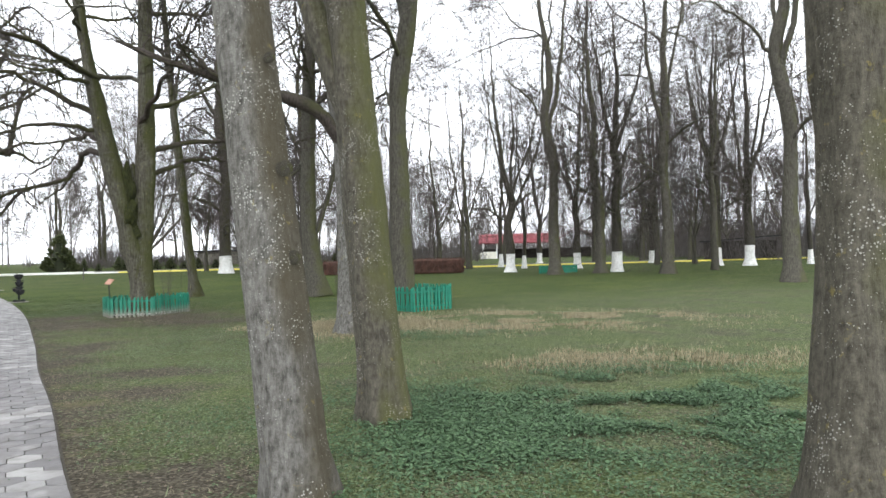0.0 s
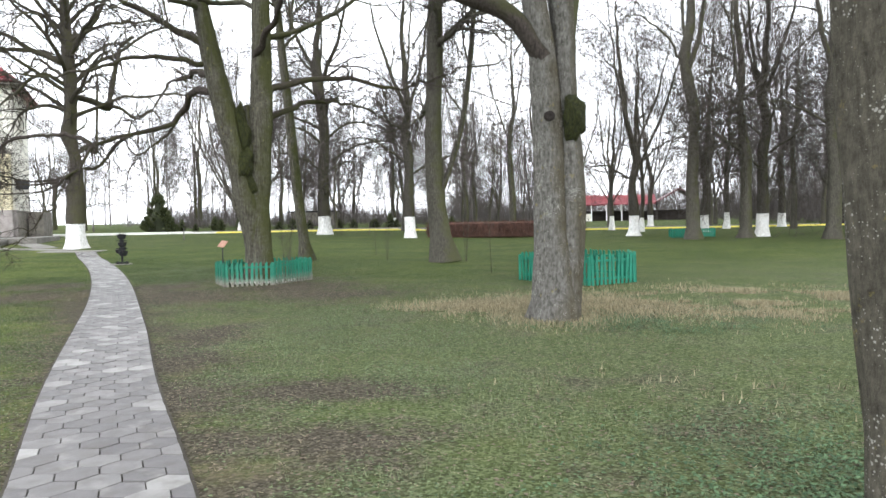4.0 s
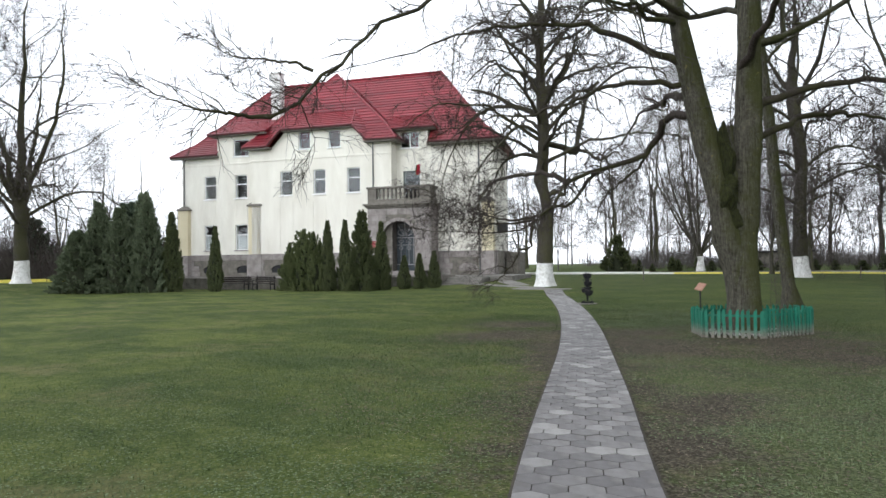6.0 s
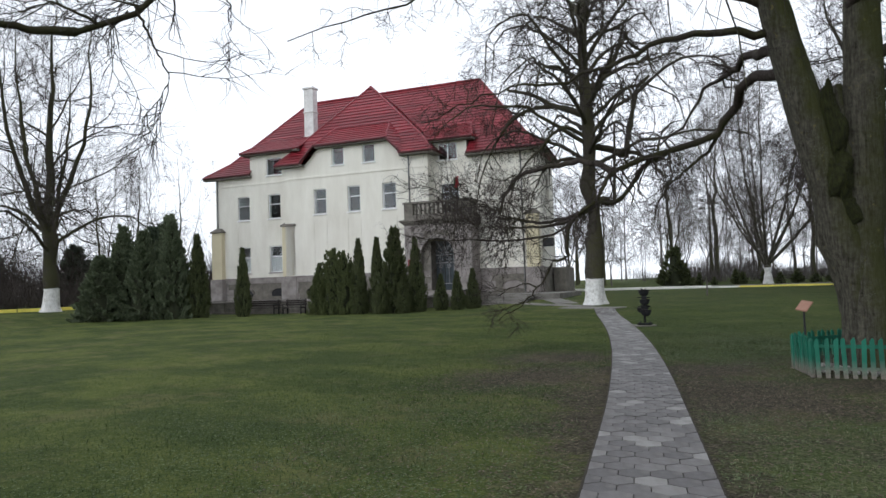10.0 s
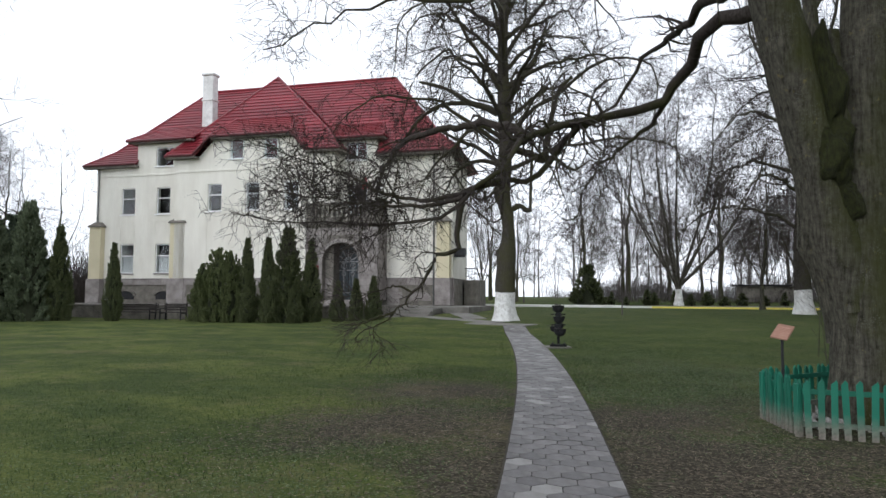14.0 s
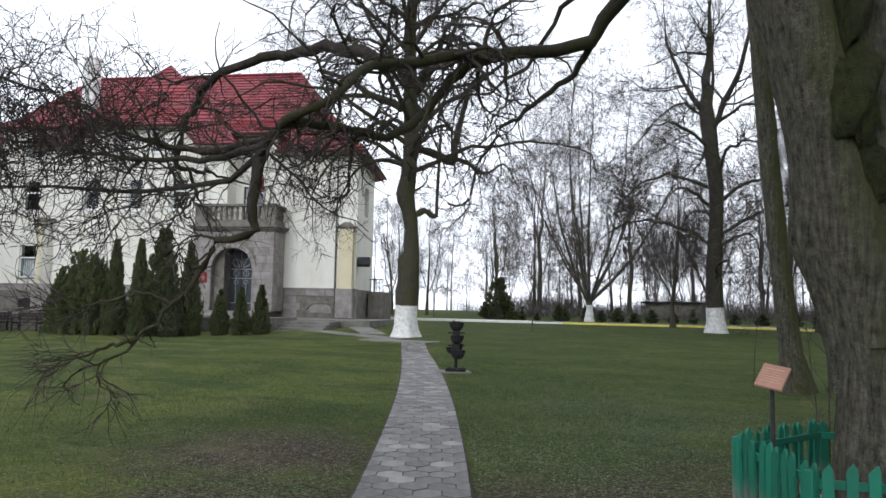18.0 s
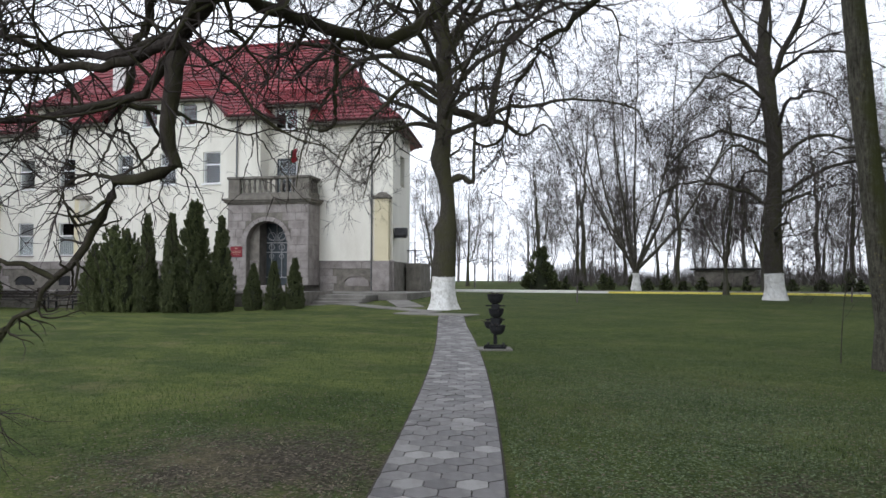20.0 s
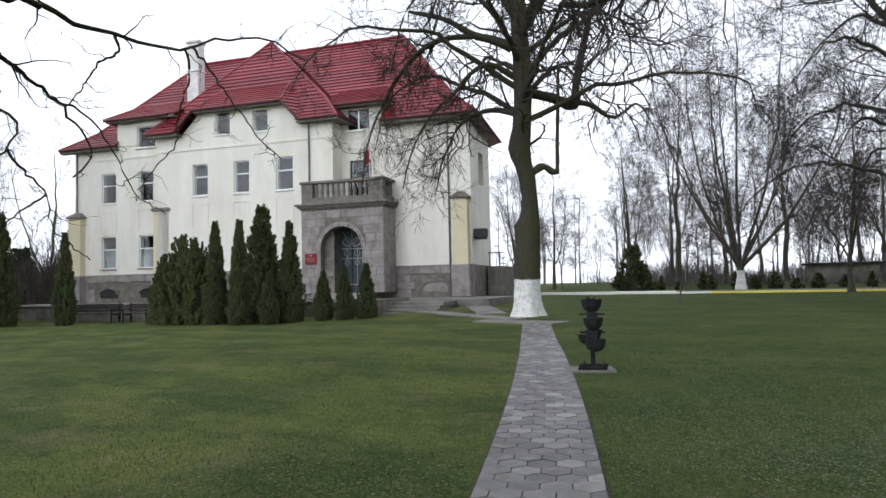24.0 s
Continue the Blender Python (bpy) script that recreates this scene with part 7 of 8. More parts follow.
def thicket(label, seed, rows, skin):
    """Brushwood: a mass of thin rising shoots; rows of count, x0, x1, y0, y1, height."""
    rng = np.random.default_rng(seed)
    V, F, n = [], [], 0
    for count, x0, x1, y0, y1, h in rows:
        b = np.stack([rng.uniform(x0, x1, count), rng.uniform(y0, y1, count)], 1)
        b += 1.2 * np.stack([np.sin(b[:, 1] * 0.9), np.sin(b[:, 0] * 0.8)], 1)
        z = ground_z(b[:, 0], b[:, 1])
        tall = h * rng.uniform(0.35, 1.1, count) * (0.75 + 0.3 * np.sin(b[:, 0] * 0.31 + b[:, 1] * 0.17))
        base = np.c_[b, z + rng.uniform(0, 0.5, count) * tall]
        tip = base + np.stack([rng.normal(0, 0.28, count), rng.normal(0, 0.28, count), np.full(count, 0.8)], 1) * tall[:, None]
        v, f = spikes(np.stack([base, tip], 1), np.full((count, 2), 0.03) * (0.6 + 0.1 * tall[:, None]))
        V.append(v)
        F.append(f + n)
        n += len(v)
    me = mesh_np("thicket", np.concatenate(V), np.concatenate(F), skin)
    thing("thicket", label, "thicket", kind="stuff", data=me)


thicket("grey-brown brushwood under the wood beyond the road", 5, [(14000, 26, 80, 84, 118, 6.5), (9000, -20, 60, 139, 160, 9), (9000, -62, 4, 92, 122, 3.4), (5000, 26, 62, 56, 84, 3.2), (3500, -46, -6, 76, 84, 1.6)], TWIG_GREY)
thicket("dark brushwood at the far edge of the lawn", 6, [(15000, -112, -74, 6, 46, 6.0), (4000, -78, -68, 30, 60, 4.5)], TWIG)


# ---- evergreens ----
def evergreen_meshes(name, seed, height, radius, count, mat_, shape, leaf=0.22):
    """Flame-shaped plumes of small sprays, rising round a dark core; a spruce carries drooping tiers instead."""
    rng = np.random.default_rng(seed)

    def profile(t):
        if shape == "column":
            return radius * np.minimum(1, (1 - t) * 1.35) ** 0.9 * (0.82 + 0.18 * np.minimum(1, t * 6))
        if shape == "egg":
            return radius * np.minimum(1, (1 - t) * 1.5) ** 0.8 * (0.85 + 0.15 * np.minimum(1, t * 5))
        return radius * (1 - t) ** 0.85

    plumes = max(60, count // (110 if shape != "egg" else 130))
    pt, pa = rng.random(plumes) ** 1.15 * 0.93, rng.uniform(0, 2 * np.pi, plumes)
    pl = {"column": 0.088, "egg": 0.12, "spruce": 0.1, "loose": 0.1}[shape] * height * rng.uniform(0.6, 1.3, plumes) * (1.1 - 0.6 * pt)
    pr = profile(pt) * rng.uniform(0.56, 0.98, plumes)
    base = np.stack([pr * np.cos(pa), pr * np.sin(pa), pt * height], 1)
    if shape == "egg":
        # several upright tops grown into one bush
        tops = 8
        ta = np.arange(tops) * 2.4 + rng.uniform(-0.3, 0.3, tops)
        tr = radius * 0.62 * np.sqrt(np.arange(tops) / (tops - 1))
        th = height * rng.uniform(0.66, 1.0, tops)
        th[0] = height
        w = rng.integers(0, tops, plumes)
        lobe = radius * 0.42 * np.minimum(1, (1 - pt) * 1.5) ** 0.8 * rng.uniform(0.55, 1.08, plumes)
        base = np.stack([tr[w] * np.cos(ta[w]) * (1 - 0.35 * pt) + lobe * np.cos(pa), tr[w] * np.sin(ta[w]) * (1 - 0.35 * pt) + lobe * np.sin(pa), pt * th[w]], 1)
    rise = {"column": 3.2, "egg": 2.8, "spruce": -0.15, "loose": 0.55}[shape]
    out = unit(np.stack([np.cos(pa), np.sin(pa), rise + 1.2 * pt], 1) + rng.normal(0, 0.16, (plumes, 3)))
    k = rng.integers(0, plumes, count)
    u = rng.random(count)
    fat = {"column": 0.26, "egg": 0.24, "spruce": 0.22, "loose": 0.26}[shape]
    off = unit(rng.normal(0, 1, (count, 3))) * (pl[k] * fat * (1 - u) ** 0.6 * rng.random(count) ** 0.5)[:, None]
    c = base[k] + out[k] * (pl[k] * (u - 0.25))[:, None] + off
    c[:, 2] = np.maximum(c[:, 2], 0.03)
    tip = c + unit(out[k] + unit(off + 1e-6) * 0.55 + rng.normal(0, 0.35, (count, 3))) * (leaf * rng.uniform(0.6, 1.4, count))[:, None]
    side = unit(np.cross(tip - c, rng.normal(0, 1, (count, 3)))) * (leaf * 0.3)
    mid = (c + tip) / 2
    v = np.stack([c, mid + side, tip, mid - side], 1).reshape(-1, 3)
    me = mesh_np(name + "_foliage", v, np.arange(count * 4).reshape(-1, 4), mat_)
    # a solid core, coloured far darker than the sprays, fills the inside
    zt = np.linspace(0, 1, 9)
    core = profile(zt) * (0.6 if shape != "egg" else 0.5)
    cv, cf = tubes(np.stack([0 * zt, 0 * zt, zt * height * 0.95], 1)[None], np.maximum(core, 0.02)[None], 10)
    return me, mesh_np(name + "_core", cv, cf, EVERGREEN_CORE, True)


def evergreen(name, label, meshes, x, y, turn, sc, group, dz=-0.05):
    e = thing(name, label, "conifer", at_ground(x, y, turn, 1.0, dz) @ Matrix.Diagonal((sc[0], sc[0], sc[1], 1)), group)
    child("foliage", meshes[0], e)
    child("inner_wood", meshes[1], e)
    return e


COL = [evergreen_meshes("column", k, 5.0, 0.62, 42000, THUJA, "column", 0.07) for k in (1, 2)]
SMALL = evergreen_meshes("small_column", 3, 5.0, 0.7, 3000, THUJA, "column", 0.26)
EGG = [evergreen_meshes("bushy", k + 5, 4.6, 1.25, 60000, m, "egg", 0.085) for k, m in ((1, THUJA), (2, THUJA_WARM))]
LOOSE = evergreen_meshes("loose", 23, 5.4, 1.5, 52000, THUJA, "loose", 0.105)
SPR = evergreen_meshes("spruce", 9, 8.5, 2.1, 22000, SPRUCE, "spruce", 0.28)
MIX = [evergreen_meshes("cone", k + 12, 5.4, 1.8, 42000, m, "loose", 0.13) for k, m in ((1, CONIFER), (2, CONIFER))]


def by_house(u, o):
    p = HOUSE_AT @ Vector((u, -o, 0))
    return p.x, p.y


DARK_COL, BUSHY = "narrow dark green columnar thuja before the terrace", "broad bushy green thuja before the terrace"
for kind, u, o, wide, tall in (
    ("c", 1.95, 12.2, 0.5, 4.7), ("e", 7.55, 12.0, 0.95, 3.3), ("e", 8.5, 11.9, 1.25, 4.2), ("e", 9.35, 12.2, 0.95, 4.0), ("c", 10.25, 12.0, 0.56, 4.75), ("c", 10.75, 12.7, 0.42, 2.9), ("c", 11.5, 12.0, 0.5, 4.8), ("m", 12.7, 12.1, 1.15, 5.3),
    ("c", 14.0, 12.0, 0.58, 4.55), ("e", 12.2, 13.0, 0.7, 2.6), ("c", 13.65, 13.1, 0.42, 2.3), ("c", 15.45, 11.8, 0.42, 2.25), ("c", 16.5, 11.9, 0.4, 2.35), ("c", 17.3, 11.5, 0.44, 2.45),
):
    x, y = by_house(u, o)
    me, r0, h0 = {"c": (COL[int(u * 10) % 2], 0.62, 5.0), "e": (EGG[int(u * 10) % 2], 1.25, 4.6), "m": (LOOSE, 1.5, 5.4)}[kind]
    evergreen("thuja", DARK_COL if kind == "c" else BUSHY, me, x, y, u * 77 % 360, (wide / r0, tall / h0), "thujas before the house")
for k, (t, x, y, sc) in enumerate((("m", -50.9, 20.7, (0.95, 0.78)), ("m", -51.3, 22.2, (0.95, 1.15)), ("s", -55.0, 25.6, (0.75, 0.76)), ("m", -49.7, 22.9, (0.9, 1.08)), ("m", -50.6, 24.9, (1.0, 1.3)), ("m", -48.7, 24.3, (0.8, 1.22)), ("c", -47.9, 25.6, (1.2, 1.12)))):
    me = {"m": MIX[k % 2], "s": SPR, "e": EGG[k % 2], "c": COL[0]}[t]
    evergreen("thuja" if t != "s" else "spruce", "tall dense dark green conifer in the group beside the house", me, x, y, k * 67, sc, "conifers beside the house")
evergreen("yew", "broad dark conical evergreen beyond the road", evergreen_meshes("yew", 30, 4.0, 1.5, 12000, THUJA, "loose", 0.2), -39.0, 68.5, 0, (1.15, 0.98), "evergreens beyond the road")
rng_e = random.Random(12)
for k in range(22):
    x = -43 + 1.6 * k + rng_e.uniform(-0.5, 0.5)
    y = 72.5 - 0.12 * (x + 40) + rng_e.uniform(-1.5, 1.5)
    evergreen("thuja", "small dark thuja in the row beyond the road", SMALL, x, y, rng_e.uniform(0, 360), (rng_e.uniform(0.45, 0.75), rng_e.uniform(0.16, 0.32)), "evergreens beyond the road")
x, y = by_house(-11.0, -16)
evergreen("spruce", "dark spruce behind the house", SPR, x, y, 10, (1.1, 1.4), "conifers beside the house")
for k, (u, v, w) in enumerate(((-83, 18, 1.1), (-88, 29, 1.2), (-94, 22, 1.2), (-84, 36, 1.0))):
    evergreen("spruce", "dark spruce in the wood beyond the lawn", SPR, u, v, k * 50, (0.8 * w + 0.3, 0.72 * w), "conifers beyond the lawn")


# ---- the path of hexagonal pavers ----
def paver_material(name, island):
    m = mat(name, (0.2, 0.19, 0.185), 0.55, 0.0, 0.45)
    t, b = nodes_of(m)
    v = coords(t)
    if island:
        rnd = t.nodes.new("ShaderNodeNewGeometry").outputs["Random Per Island"]
    else:
        rnd = t.nodes.new("ShaderNodeObjectInfo").outputs["Random"]
    tone = ramp(t, rnd, (0.0, (0.08, 0.074, 0.073)), (0.5, (0.12, 0.112, 0.109)), (0.84, (0.16, 0.152, 0.146)), (0.95, (0.27, 0.26, 0.245)))
    grit, stain = noise_tex(t, v, 90, 3), noise_tex(t, v, 7, 4)
    mixed = blend(t, mathn(t, "MULTIPLY", mathn(t, "SUBTRACT", stain, 0.5, True), 2.0, True), tone, (0.1, 0.088, 0.072))
    # pale blotches put the wet sheen of some pavers into the colour
    mixed = blend(t, mathn(t, "MULTIPLY", mathn(t, "SUBTRACT", noise_tex(t, v, 4.1, 3), 0.55, True), 3.0, True), mixed, (0.3, 0.29, 0.27))
    mixed = blend(t, mathn(t, "MULTIPLY", grit, 0.25), mixed, (0.06, 0.055, 0.05))
    t.links.new(mixed, b.inputs["Base Color"])
    t.links.new(mathn(t, "ADD", mathn(t, "MULTIPLY", stain, 0.5), 0.3), b.inputs["Roughness"])
    bump(t, b, grit, 0.25, 0.004)
    return m


PAVER, PAVER_JOINED = paver_material("concrete_paver", False), paver_material("far_concrete_paver", True)
JOINT = mottled("earth_joint", (0.025, 0.022, 0.016), (0.07, 0.06, 0.045), 2, 30, 0.95, 0.4)


def build_path():
    WIDE, HALF = 0.223, 0.446
    HEX_R = WIDE / math.sqrt(3)
    row = 1.5 * HEX_R
    dense = bend([(x, y, 0) for x, y in LINE], 1200)
    s = np.r_[0, np.cumsum(np.linalg.norm(np.diff(dense, axis=0), axis=1))]
    total = s[-1]
    pav = tagged(new("pavement"), "narrow path of grey hexagonal concrete pavers, a few paler", "path", kind="structure")

    def swell(d):
        """Path wider early and narrower by the old tree, to fit the camera's view."""
        return 1.05 - 0.1 * float(step01((np.interp(d, s, dense[:, 1]) - 9.5) / 5))

    def place(d, off):
        d = min(max(d, 0), total - 0.01)
        off = off * swell(d)
        x, y = np.interp(d, s, dense[:, 0]), np.interp(d, s, dense[:, 1])
        x2, y2 = np.interp(d + 0.01, s, dense[:, 0]), np.interp(d + 0.01, s, dense[:, 1])
        turn = math.atan2(y2 - y, x2 - x)
        px, py = x - math.sin(turn) * off, y + math.cos(turn) * off
        return px, py, float(ground_z(px, py)), turn

    # bed under the joints
    bm = bmesh.new()
    rows = []
    for d in np.arange(0, total, 0.5):
        rows.append([bm.verts.new((px, py, pz + 0.012)) for px, py, pz, _ in (place(d, HALF + 0.02), place(d, -HALF - 0.02))])
    for a, b in zip(rows, rows[1:]):
        bm.faces.new((a[0], a[1], b[1], b[0]))
    part("bed", bm, JOINT, pav)

    def solid(off):
        """One paver centred off metres from the middle of the path, cut where it meets the edge."""
        pts = [(HEX_R * math.cos(k * math.pi / 3), HEX_R * math.sin(k * math.pi / 3)) for k in range(6)]
        out = []
        for (xa, ya), (xb, yb) in zip(pts, pts[1:] + pts[:1]):
            ia, ib = abs(ya + off) <= HALF, abs(yb + off) <= HALF
            if ia:
                out.append((xa, ya))
            if ia != ib:
                lim = (HALF if off > 0 else -HALF) - off
                f = (lim - ya) / (yb - ya)
                out.append((xa + (xb - xa) * f, lim))
        cx, cy = sum(p[0] for p in out) / len(out), sum(p[1] for p in out) / len(out)
        shrink = lambda q: [(cx + (x - cx) * q, cy + (y - cy) * q) for x, y in out]
        n = len(out)
        v = [(x, y, 0.03) for x, y in shrink(0.945)] + [(x, y, 0.027) for x, y in shrink(0.968)] + [(x, y, -0.01) for x, y in shrink(0.97)]
        f = [tuple(range(n))] + [(n + k, n + (k + 1) % n, (k + 1) % n, k) for k in range(n)] + [(2 * n + k, 2 * n + (k + 1) % n, n + (k + 1) % n, n + k) for k in range(n)]
        return v, f

    shapes = {}
    for off in (-2, -1.5, -1, -0.5, 0, 0.5, 1, 1.5, 2):
        v, f = solid(off * WIDE)
        me = bpy.data.meshes.new("paver")
        me.from_pydata(v, [], f)
        me.update()
        me.materials.append(PAVER)
        shapes[off] = (me, v, f)
    rng = random.Random(2)
    V, F, single = [], [], 0
    for r in range(int(total / row)):
        for off in (-1.5, -0.5, 0.5, 1.5) if r % 2 else (-2, -1, 0, 1, 2):
            d = r * row + 0.2
            if d > total - 0.15:
                continue
            px, py, pz, turn = place(d, off * WIDE)
            m = pose(px, py, pz - 0.004 + rng.uniform(-0.003, 0.003), rng.uniform(-0.8, 0.8), rng.uniform(-0.8, 0.8), math.degrees(turn)) @ Matrix.Diagonal((1, swell(d), 1, 1))
            if 7.6 < py < 20.2 and single < 320:
                child("paver", shapes[off][0], pav, m=m)
                single += 1
            else:
                n = len(V)
                V += [tuple(m @ Vector(p)) for p in shapes[off][1]]
                F += [tuple(n + i for i in q) for q in shapes[off][2]]
    me = bpy.data.meshes.new("pavers")
    me.from_pydata(V, [], F)
    me.materials.append(PAVER_JOINED)
    tagged(child("pavers", me, pav), kind="stuff")


build_path()


# ---- turf, leaves and litter ----
def scatter(name, label, cat, xy, mat_, kind, seed, size=1.0, sunk=0.0):
    """Small blades or leaves rooted at the given places."""
    rng = np.random.default_rng(seed)
    n = len(xy)
    z = ground_z(xy[:, 0], xy[:, 1]) - 0.004 - sunk
    p = np.c_[xy, z]
    a = rng.uniform(0, 2 * np.pi, n)
    d = np.c_[np.cos(a), np.sin(a), 0 * a]
    w = np.c_[-np.sin(a), np.cos(a), 0 * a]
    k = size * rng.uniform(0.6, 1.4, n)[:, None]
    if kind == "stalk":
        p[:, 2] += 0.012
        v = np.stack([p - w * 0.003 * k, p + w * 0.003 * k, p + d * 0.1 * k + np.c_[0 * a, 0 * a, 0.012 * k[:, 0]]], 1)
        f = np.arange(n * 3).reshape(-1, 3)
    elif kind == "blade":
        v = np.stack([p - w * 0.005 * k, p + w * 0.005 * k, p + d * 0.035 * k * rng.uniform(0, 1.6, (n, 1)) + np.c_[0 * a, 0 * a, 0.06 * k[:, 0]]], 1)
        f = np.arange(n * 3).reshape(-1, 3)
    else:
        up = rng.uniform(0.0, 1.0, (n, 1)) if kind == "leaf" else np.full((n, 1), 0.12)
        root = p + np.c_[0 * a, 0 * a, (rng.uniform(0.02, 0.11, n) if kind == "leaf" else np.full(n, 0.012)) * k[:, 0]]
        tip = root + d * 0.07 * k + np.c_[0 * a, 0 * a, 0.03 * k[:, 0] * up[:, 0]]
        mid = (root + tip) / 2 + np.c_[0 * a, 0 * a, 0.008 * k[:, 0]]
        v = np.stack([root, mid + w * 0.025 * k, tip, mid - w * 0.025 * k], 1)
        f = np.arange(n * 4).reshape(-1, 4)
    me = mesh_np(name, v.reshape(-1, 3), f, mat_)
    return thing(name, label, cat, kind="stuff", data=me)


def off_path(xy, keep=0.5):
    return xy[np.abs((line_x(xy[:, 1]) - xy[:, 0]) * 0.82) > keep]


def on_turf(xy, seed, bare=0.25):
    """Leaves out the path and thins what would stand on open earth."""
    xy = off_path(xy)
    return xy[earth_at(xy[:, 0], xy[:, 1]) < bare + np.random.default_rng(seed).normal(0, 0.25, len(xy))]


def cloud(seed, n, cx, cy, rx, ry, turn=0.0):
    rng = np.random.default_rng(seed)
    r, a = np.sqrt(rng.random(n)), rng.uniform(0, 2 * np.pi, n)
    x, y = r * np.cos(a) * rx, r * np.sin(a) * ry
    c, s = math.cos(radians(turn)), math.sin(radians(turn))
    return np.c_[cx + c * x - s * y, cy + s * x + c * y]


def strip(seed, n, side0, side1, y0, y1):
    """Places beside the path: side is metres to its right."""
    rng = np.random.default_rng(seed)
    y = rng.uniform(y0, y1, n)
    return np.c_[line_x(y) + rng.uniform(side0, side1, n) / 0.82, y]


def ragged(xy, seed, keep=0.5, fine=1.0):
    """Thins places out into ragged patches."""
    rng = np.random.default_rng(seed)
    f = np.zeros(len(xy))
    for cell, weight in ((1.7, 1.5), (0.75, 1.2), (0.33, 0.9)):
        grid = rng.normal(0, 1, (97, 97))
        q = xy * fine / cell + 700
        i = np.floor(q).astype(int)
        u = q - i
        u = u * u * (3 - 2 * u)
        a, b = i[:, 0] % 97, i[:, 1] % 97
        c, d = (a + 1) % 97, (b + 1) % 97
        f += weight * ((grid[a, b] * (1 - u[:, 0]) + grid[c, b] * u[:, 0]) * (1 - u[:, 1]) + (grid[a, d] * (1 - u[:, 0]) + grid[c, d] * u[:, 0]) * u[:, 1])
    return xy[rng.random(len(xy)) < 1 / (1 + np.exp(-3.0 * f)) * keep * 2]


def drift(seed, n, cx, cy, sx, sy, turn=0.0):
    """A soft-edged cluster."""
    rng = np.random.default_rng(seed)
    x, y = rng.normal(0, sx, n), rng.normal(0, sy, n)
    c, s = math.cos(radians(turn)), math.sin(radians(turn))
    return np.c_[cx + c * x - s * y, cy + s * x + c * y]


PALE_WEED = leaf_material("pale_weed_leaf", (0.036, 0.056, 0.02), (0.14, 0.18, 0.085))
def fading(seed, n, sign, reach, y0, y1):
    """Places beside the path that thin out with distance from it and towards both ends."""
    rng = np.random.default_rng(seed)
    y = y0 + (y1 - y0) * rng.beta(1.6, 1.9, n)
    return np.c_[line_x(y) + sign * (0.5 + np.abs(rng.normal(0, reach, n))) / 0.82, y]


scatter("grass", "short mown lawn grass", "grass", on_turf(fading(1, 150000, -1, 5.0, 0, 34), 1), BLADE, "blade", 1, 0.5)
scatter("grass", "thin grass of the turf under the trees", "grass", on_turf(np.r_[ragged(fading(2, 60000, 1, 4.5, -2, 30), 3), drift(3, 20000, 3, 10, 4, 4)], 2), BLADE_PALE, "blade", 2, 0.42)
MATTED = leaf_material("matted_grass_blade", (0.05, 0.066, 0.028), (0.155, 0.178, 0.095))
scatter("grass", "pale matted grass in clumps beside the path", "grass", on_turf(ragged(np.r_[fading(61, 52000, 1, 3.4, 1, 20), drift(62, 12000, -10.4, 20.6, 1.6, 1.6)], 14, 0.5, 1.7), 6, 0.35), MATTED, "blade", 16, 0.6)
scatter("grass", "green grass beyond the fenced tree", "grass", on_turf(fading(22, 50000, 1, 4.0, 16, 38), 3), BLADE, "blade", 8, 0.4)
LAWN_LEAF = leaf_material("lawn_leaf", (0.04, 0.066, 0.019), (0.115, 0.15, 0.062))
scatter("low_weeds", "small green leaves in the mown lawn", "weeds", on_turf(np.r_[ragged(fading(31, 46000, -1, 3.2, 0, 22), 12, 0.5, 0.9)], 5, 0.5), LAWN_LEAF, "flat", 12, 0.34)
BLADE_DARK = leaf_material("deep_green_blade", (0.018, 0.034, 0.008), (0.058, 0.086, 0.024))
scatter("grass", "deep green clumps of taller grass in the lawn", "grass", on_turf(np.r_[ragged(fading(64, 60000, -1, 4.0, 1, 30), 21, 0.5, 1.3), ragged(fading(65, 40000, 1, 4.0, 16, 34), 22, 0.5, 1.3)], 8), BLADE_DARK, "blade", 17, 0.55)
scatter("low_weeds", "pale weed leaves in patches on the lawn", "weeds", on_turf(ragged(np.r_[fading(63, 42000, -1, 3.2, 1, 14), fading(66, 26000, 1, 4.0, 18, 32)], 23, 0.5, 1.5), 9), PALE_WEED, "flat", 18, 0.34)
scatter("dry_grass", "tufts of long pale dry grass", "grass", np.r_[ragged(drift(4, 60000, 2.6, 14.2, 1.9, 1.0), 5, 0.5, 1.6), ragged(drift(5, 26000, -1.0, 13.6, 1.0, 0.55), 6, 0.5, 1.6), ragged(drift(6, 14000, 3.4, 8.4, 1.4, 0.5), 7, 0.5, 1.6), drift(16, 3000, -0.7, 12.2, 0.4, 0.4)], STRAW, "blade", 4, 1.0)
scatter("ground_ivy", "dark green leafy ground cover round the tree feet", "ground cover", np.r_[ragged(drift(8, 62000, 2.9, 5.4, 1.4, 1.0, 15), 4, 0.55, 1.3), drift(9, 12000, 1.3, 4.4, 0.5, 0.5), ragged(drift(10, 5000, 0.9, 11.6, 0.8, 0.4), 2, 0.5, 1.5), drift(17, 2500, 0.6, 2.6, 0.4, 0.3), ragged(drift(50, 70000, 3.0, 5.3, 1.5, 1.1, 15), 4, 0.55, 1.3)], IVY, "leaf", 5, 0.4)
scatter("grass", "long grass blades among the ground cover", "grass", np.r_[ragged(drift(51, 3000, 2.9, 5.0, 1.6, 1.2), 9), ragged(drift(52, 2500, 4.0, 7.4, 1.6, 0.8), 5)], BLADE_PALE, "blade", 15, 0.9)
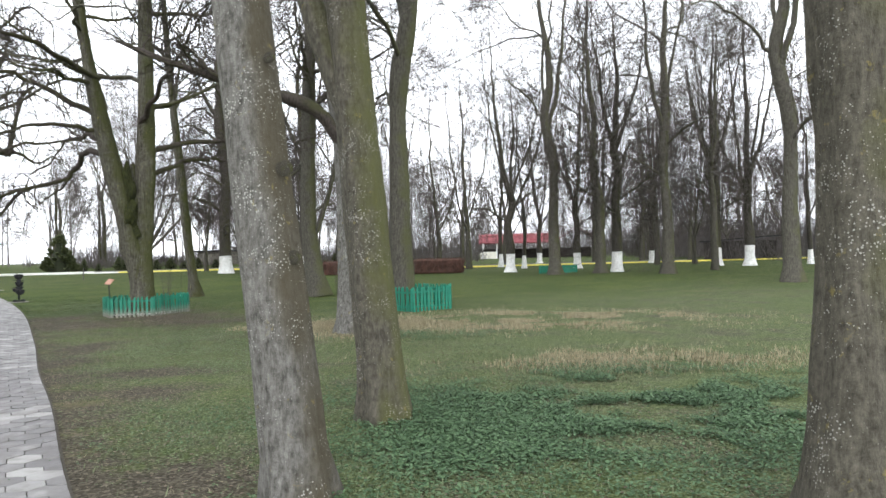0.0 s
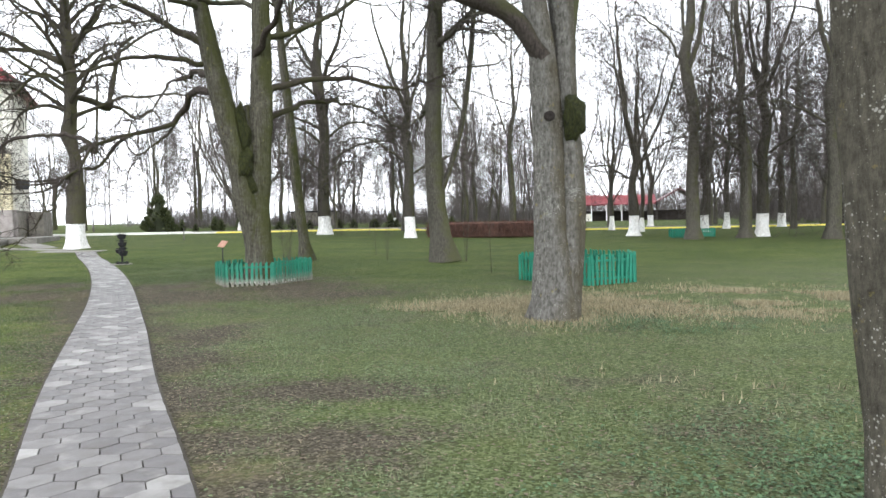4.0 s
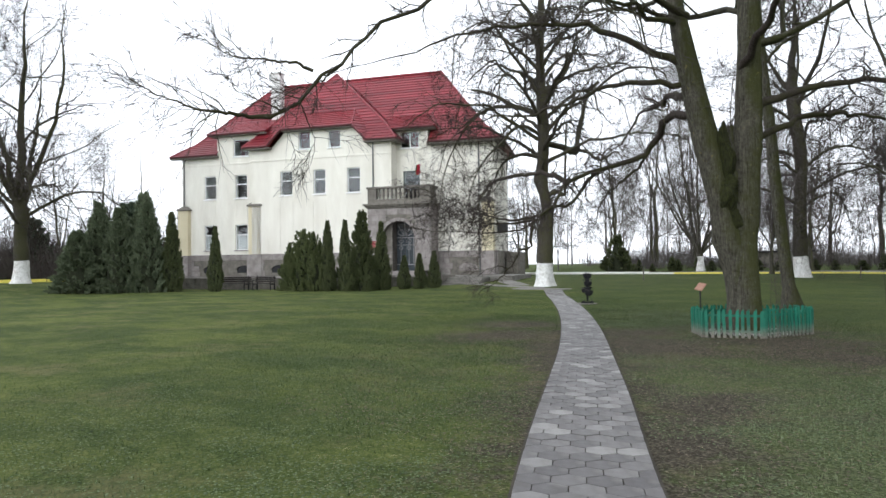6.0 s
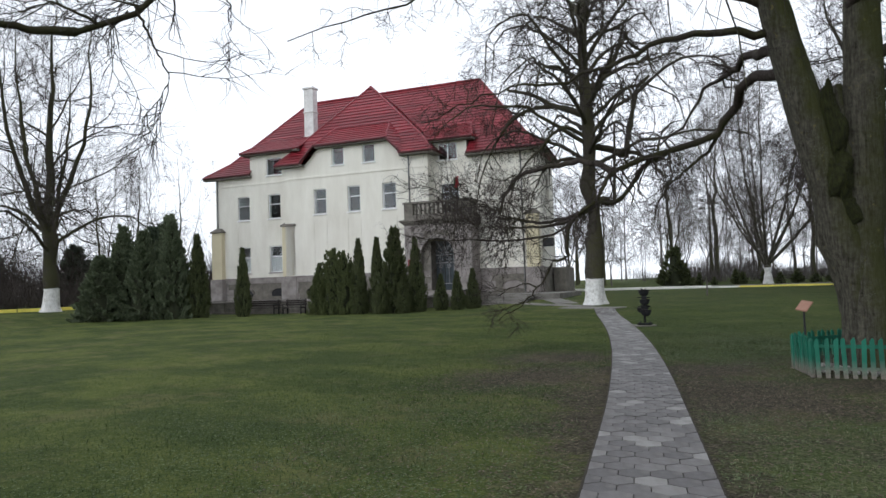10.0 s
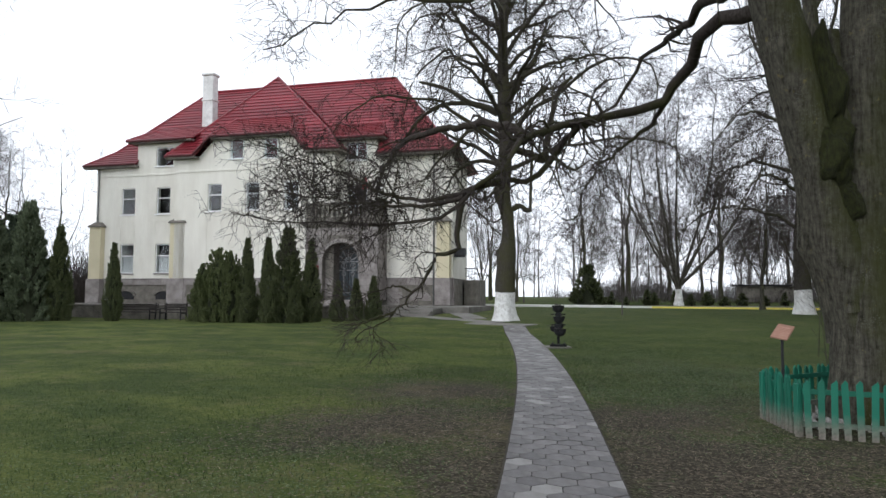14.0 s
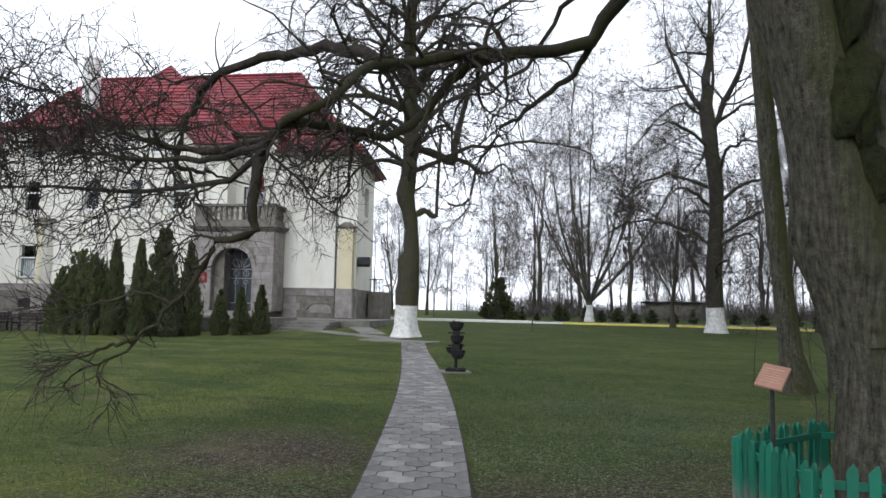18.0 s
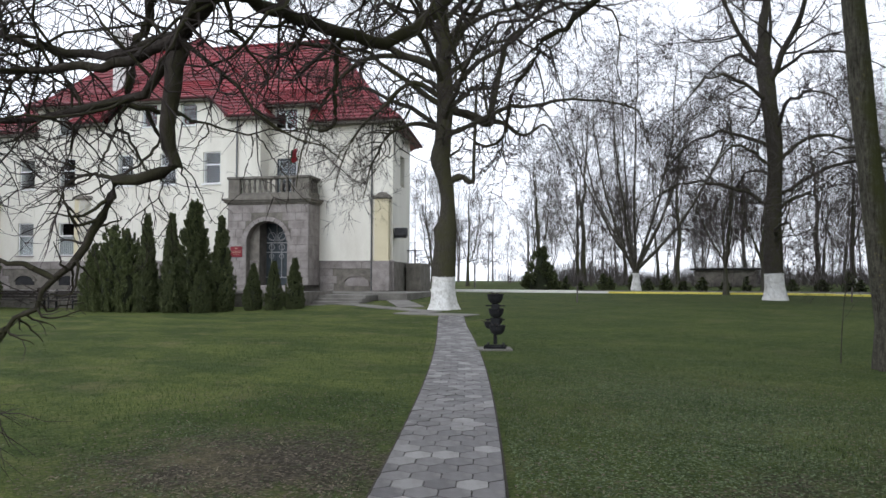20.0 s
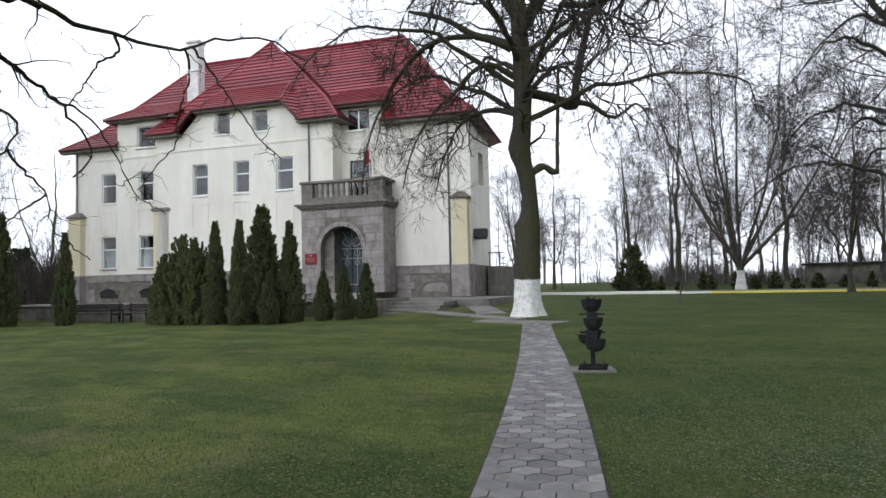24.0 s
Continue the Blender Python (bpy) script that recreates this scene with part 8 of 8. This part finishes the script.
scatter("fallen_leaves", "brown fallen leaves strewn over the bare turf", "leaves", off_path(np.r_[strip(11, 16000, 0.55, 6, 0, 24), strip(12, 4500, -3.2, -0.55, 8, 20), ragged(drift(40, 9000, -6.5, 16.0, 1.8, 1.6), 5), ragged(drift(41, 5000, -10.8, 15.6, 1.2, 1.5), 6)]), DEAD_LEAF, "flat", 6, 0.42)
scatter("dry_stalks", "short dry stalks and bits of twig on the bare earth", "litter", off_path(np.r_[ragged(strip(42, 14000, 0.5, 5, 2, 22), 8), drift(43, 4000, -6.8, 16.2, 1.6, 1.4), drift(44, 3500, -10.9, 15.7, 1.1, 1.4), strip(45, 3000, -2.0, -0.5, 2, 18)]), STRAW, "stalk", 9, 0.6)
scatter("low_weeds", "low pale green weeds on the bare earth", "weeds", on_turf(np.r_[ragged(fading(13, 130000, 1, 3.6, 0, 24), 9, 0.5, 0.8), ragged(strip(15, 5000, -2.6, -0.6, 12, 18), 4), ragged(drift(18, 16000, -11.0, 22.2, 1.4, 2.0), 7), ragged(drift(54, 16000, -10.4, 20.4, 1.6, 1.6), 11, 0.5, 1.2), ragged(drift(19, 7000, -11.5, 15.9, 0.9, 1.3), 3, 0.6, 1.6)], 4, 0.42), PALE_WEED, "flat", 7, 0.36)


def rubble():
    """Lumps of pale stone heaped round the old tree inside its fence."""
    rng = random.Random(6)
    r = thing("rubble", "pale broken stones heaped round the old tree's foot", "stones", kind="stuff")
    bm = bmesh.new()
    for k in range(190):
        a, d = rng.uniform(0, 6.28), rng.uniform(0.42, 0.86)
        m = pose(OLD[0] + 0.1 + d * math.cos(a), OLD[1] - 0.08 + d * math.sin(a), 0.03, rng.uniform(0, 90), rng.uniform(0, 90), rng.uniform(0, 90)) @ Matrix.Diagonal((rng.uniform(0.02, 0.06), rng.uniform(0.02, 0.045), rng.uniform(0.012, 0.03), 1))
        bmesh.ops.create_icosphere(bm, subdivisions=1, radius=1.0, matrix=m)
    part("stones", bm, RUBBLE, r)


rubble()
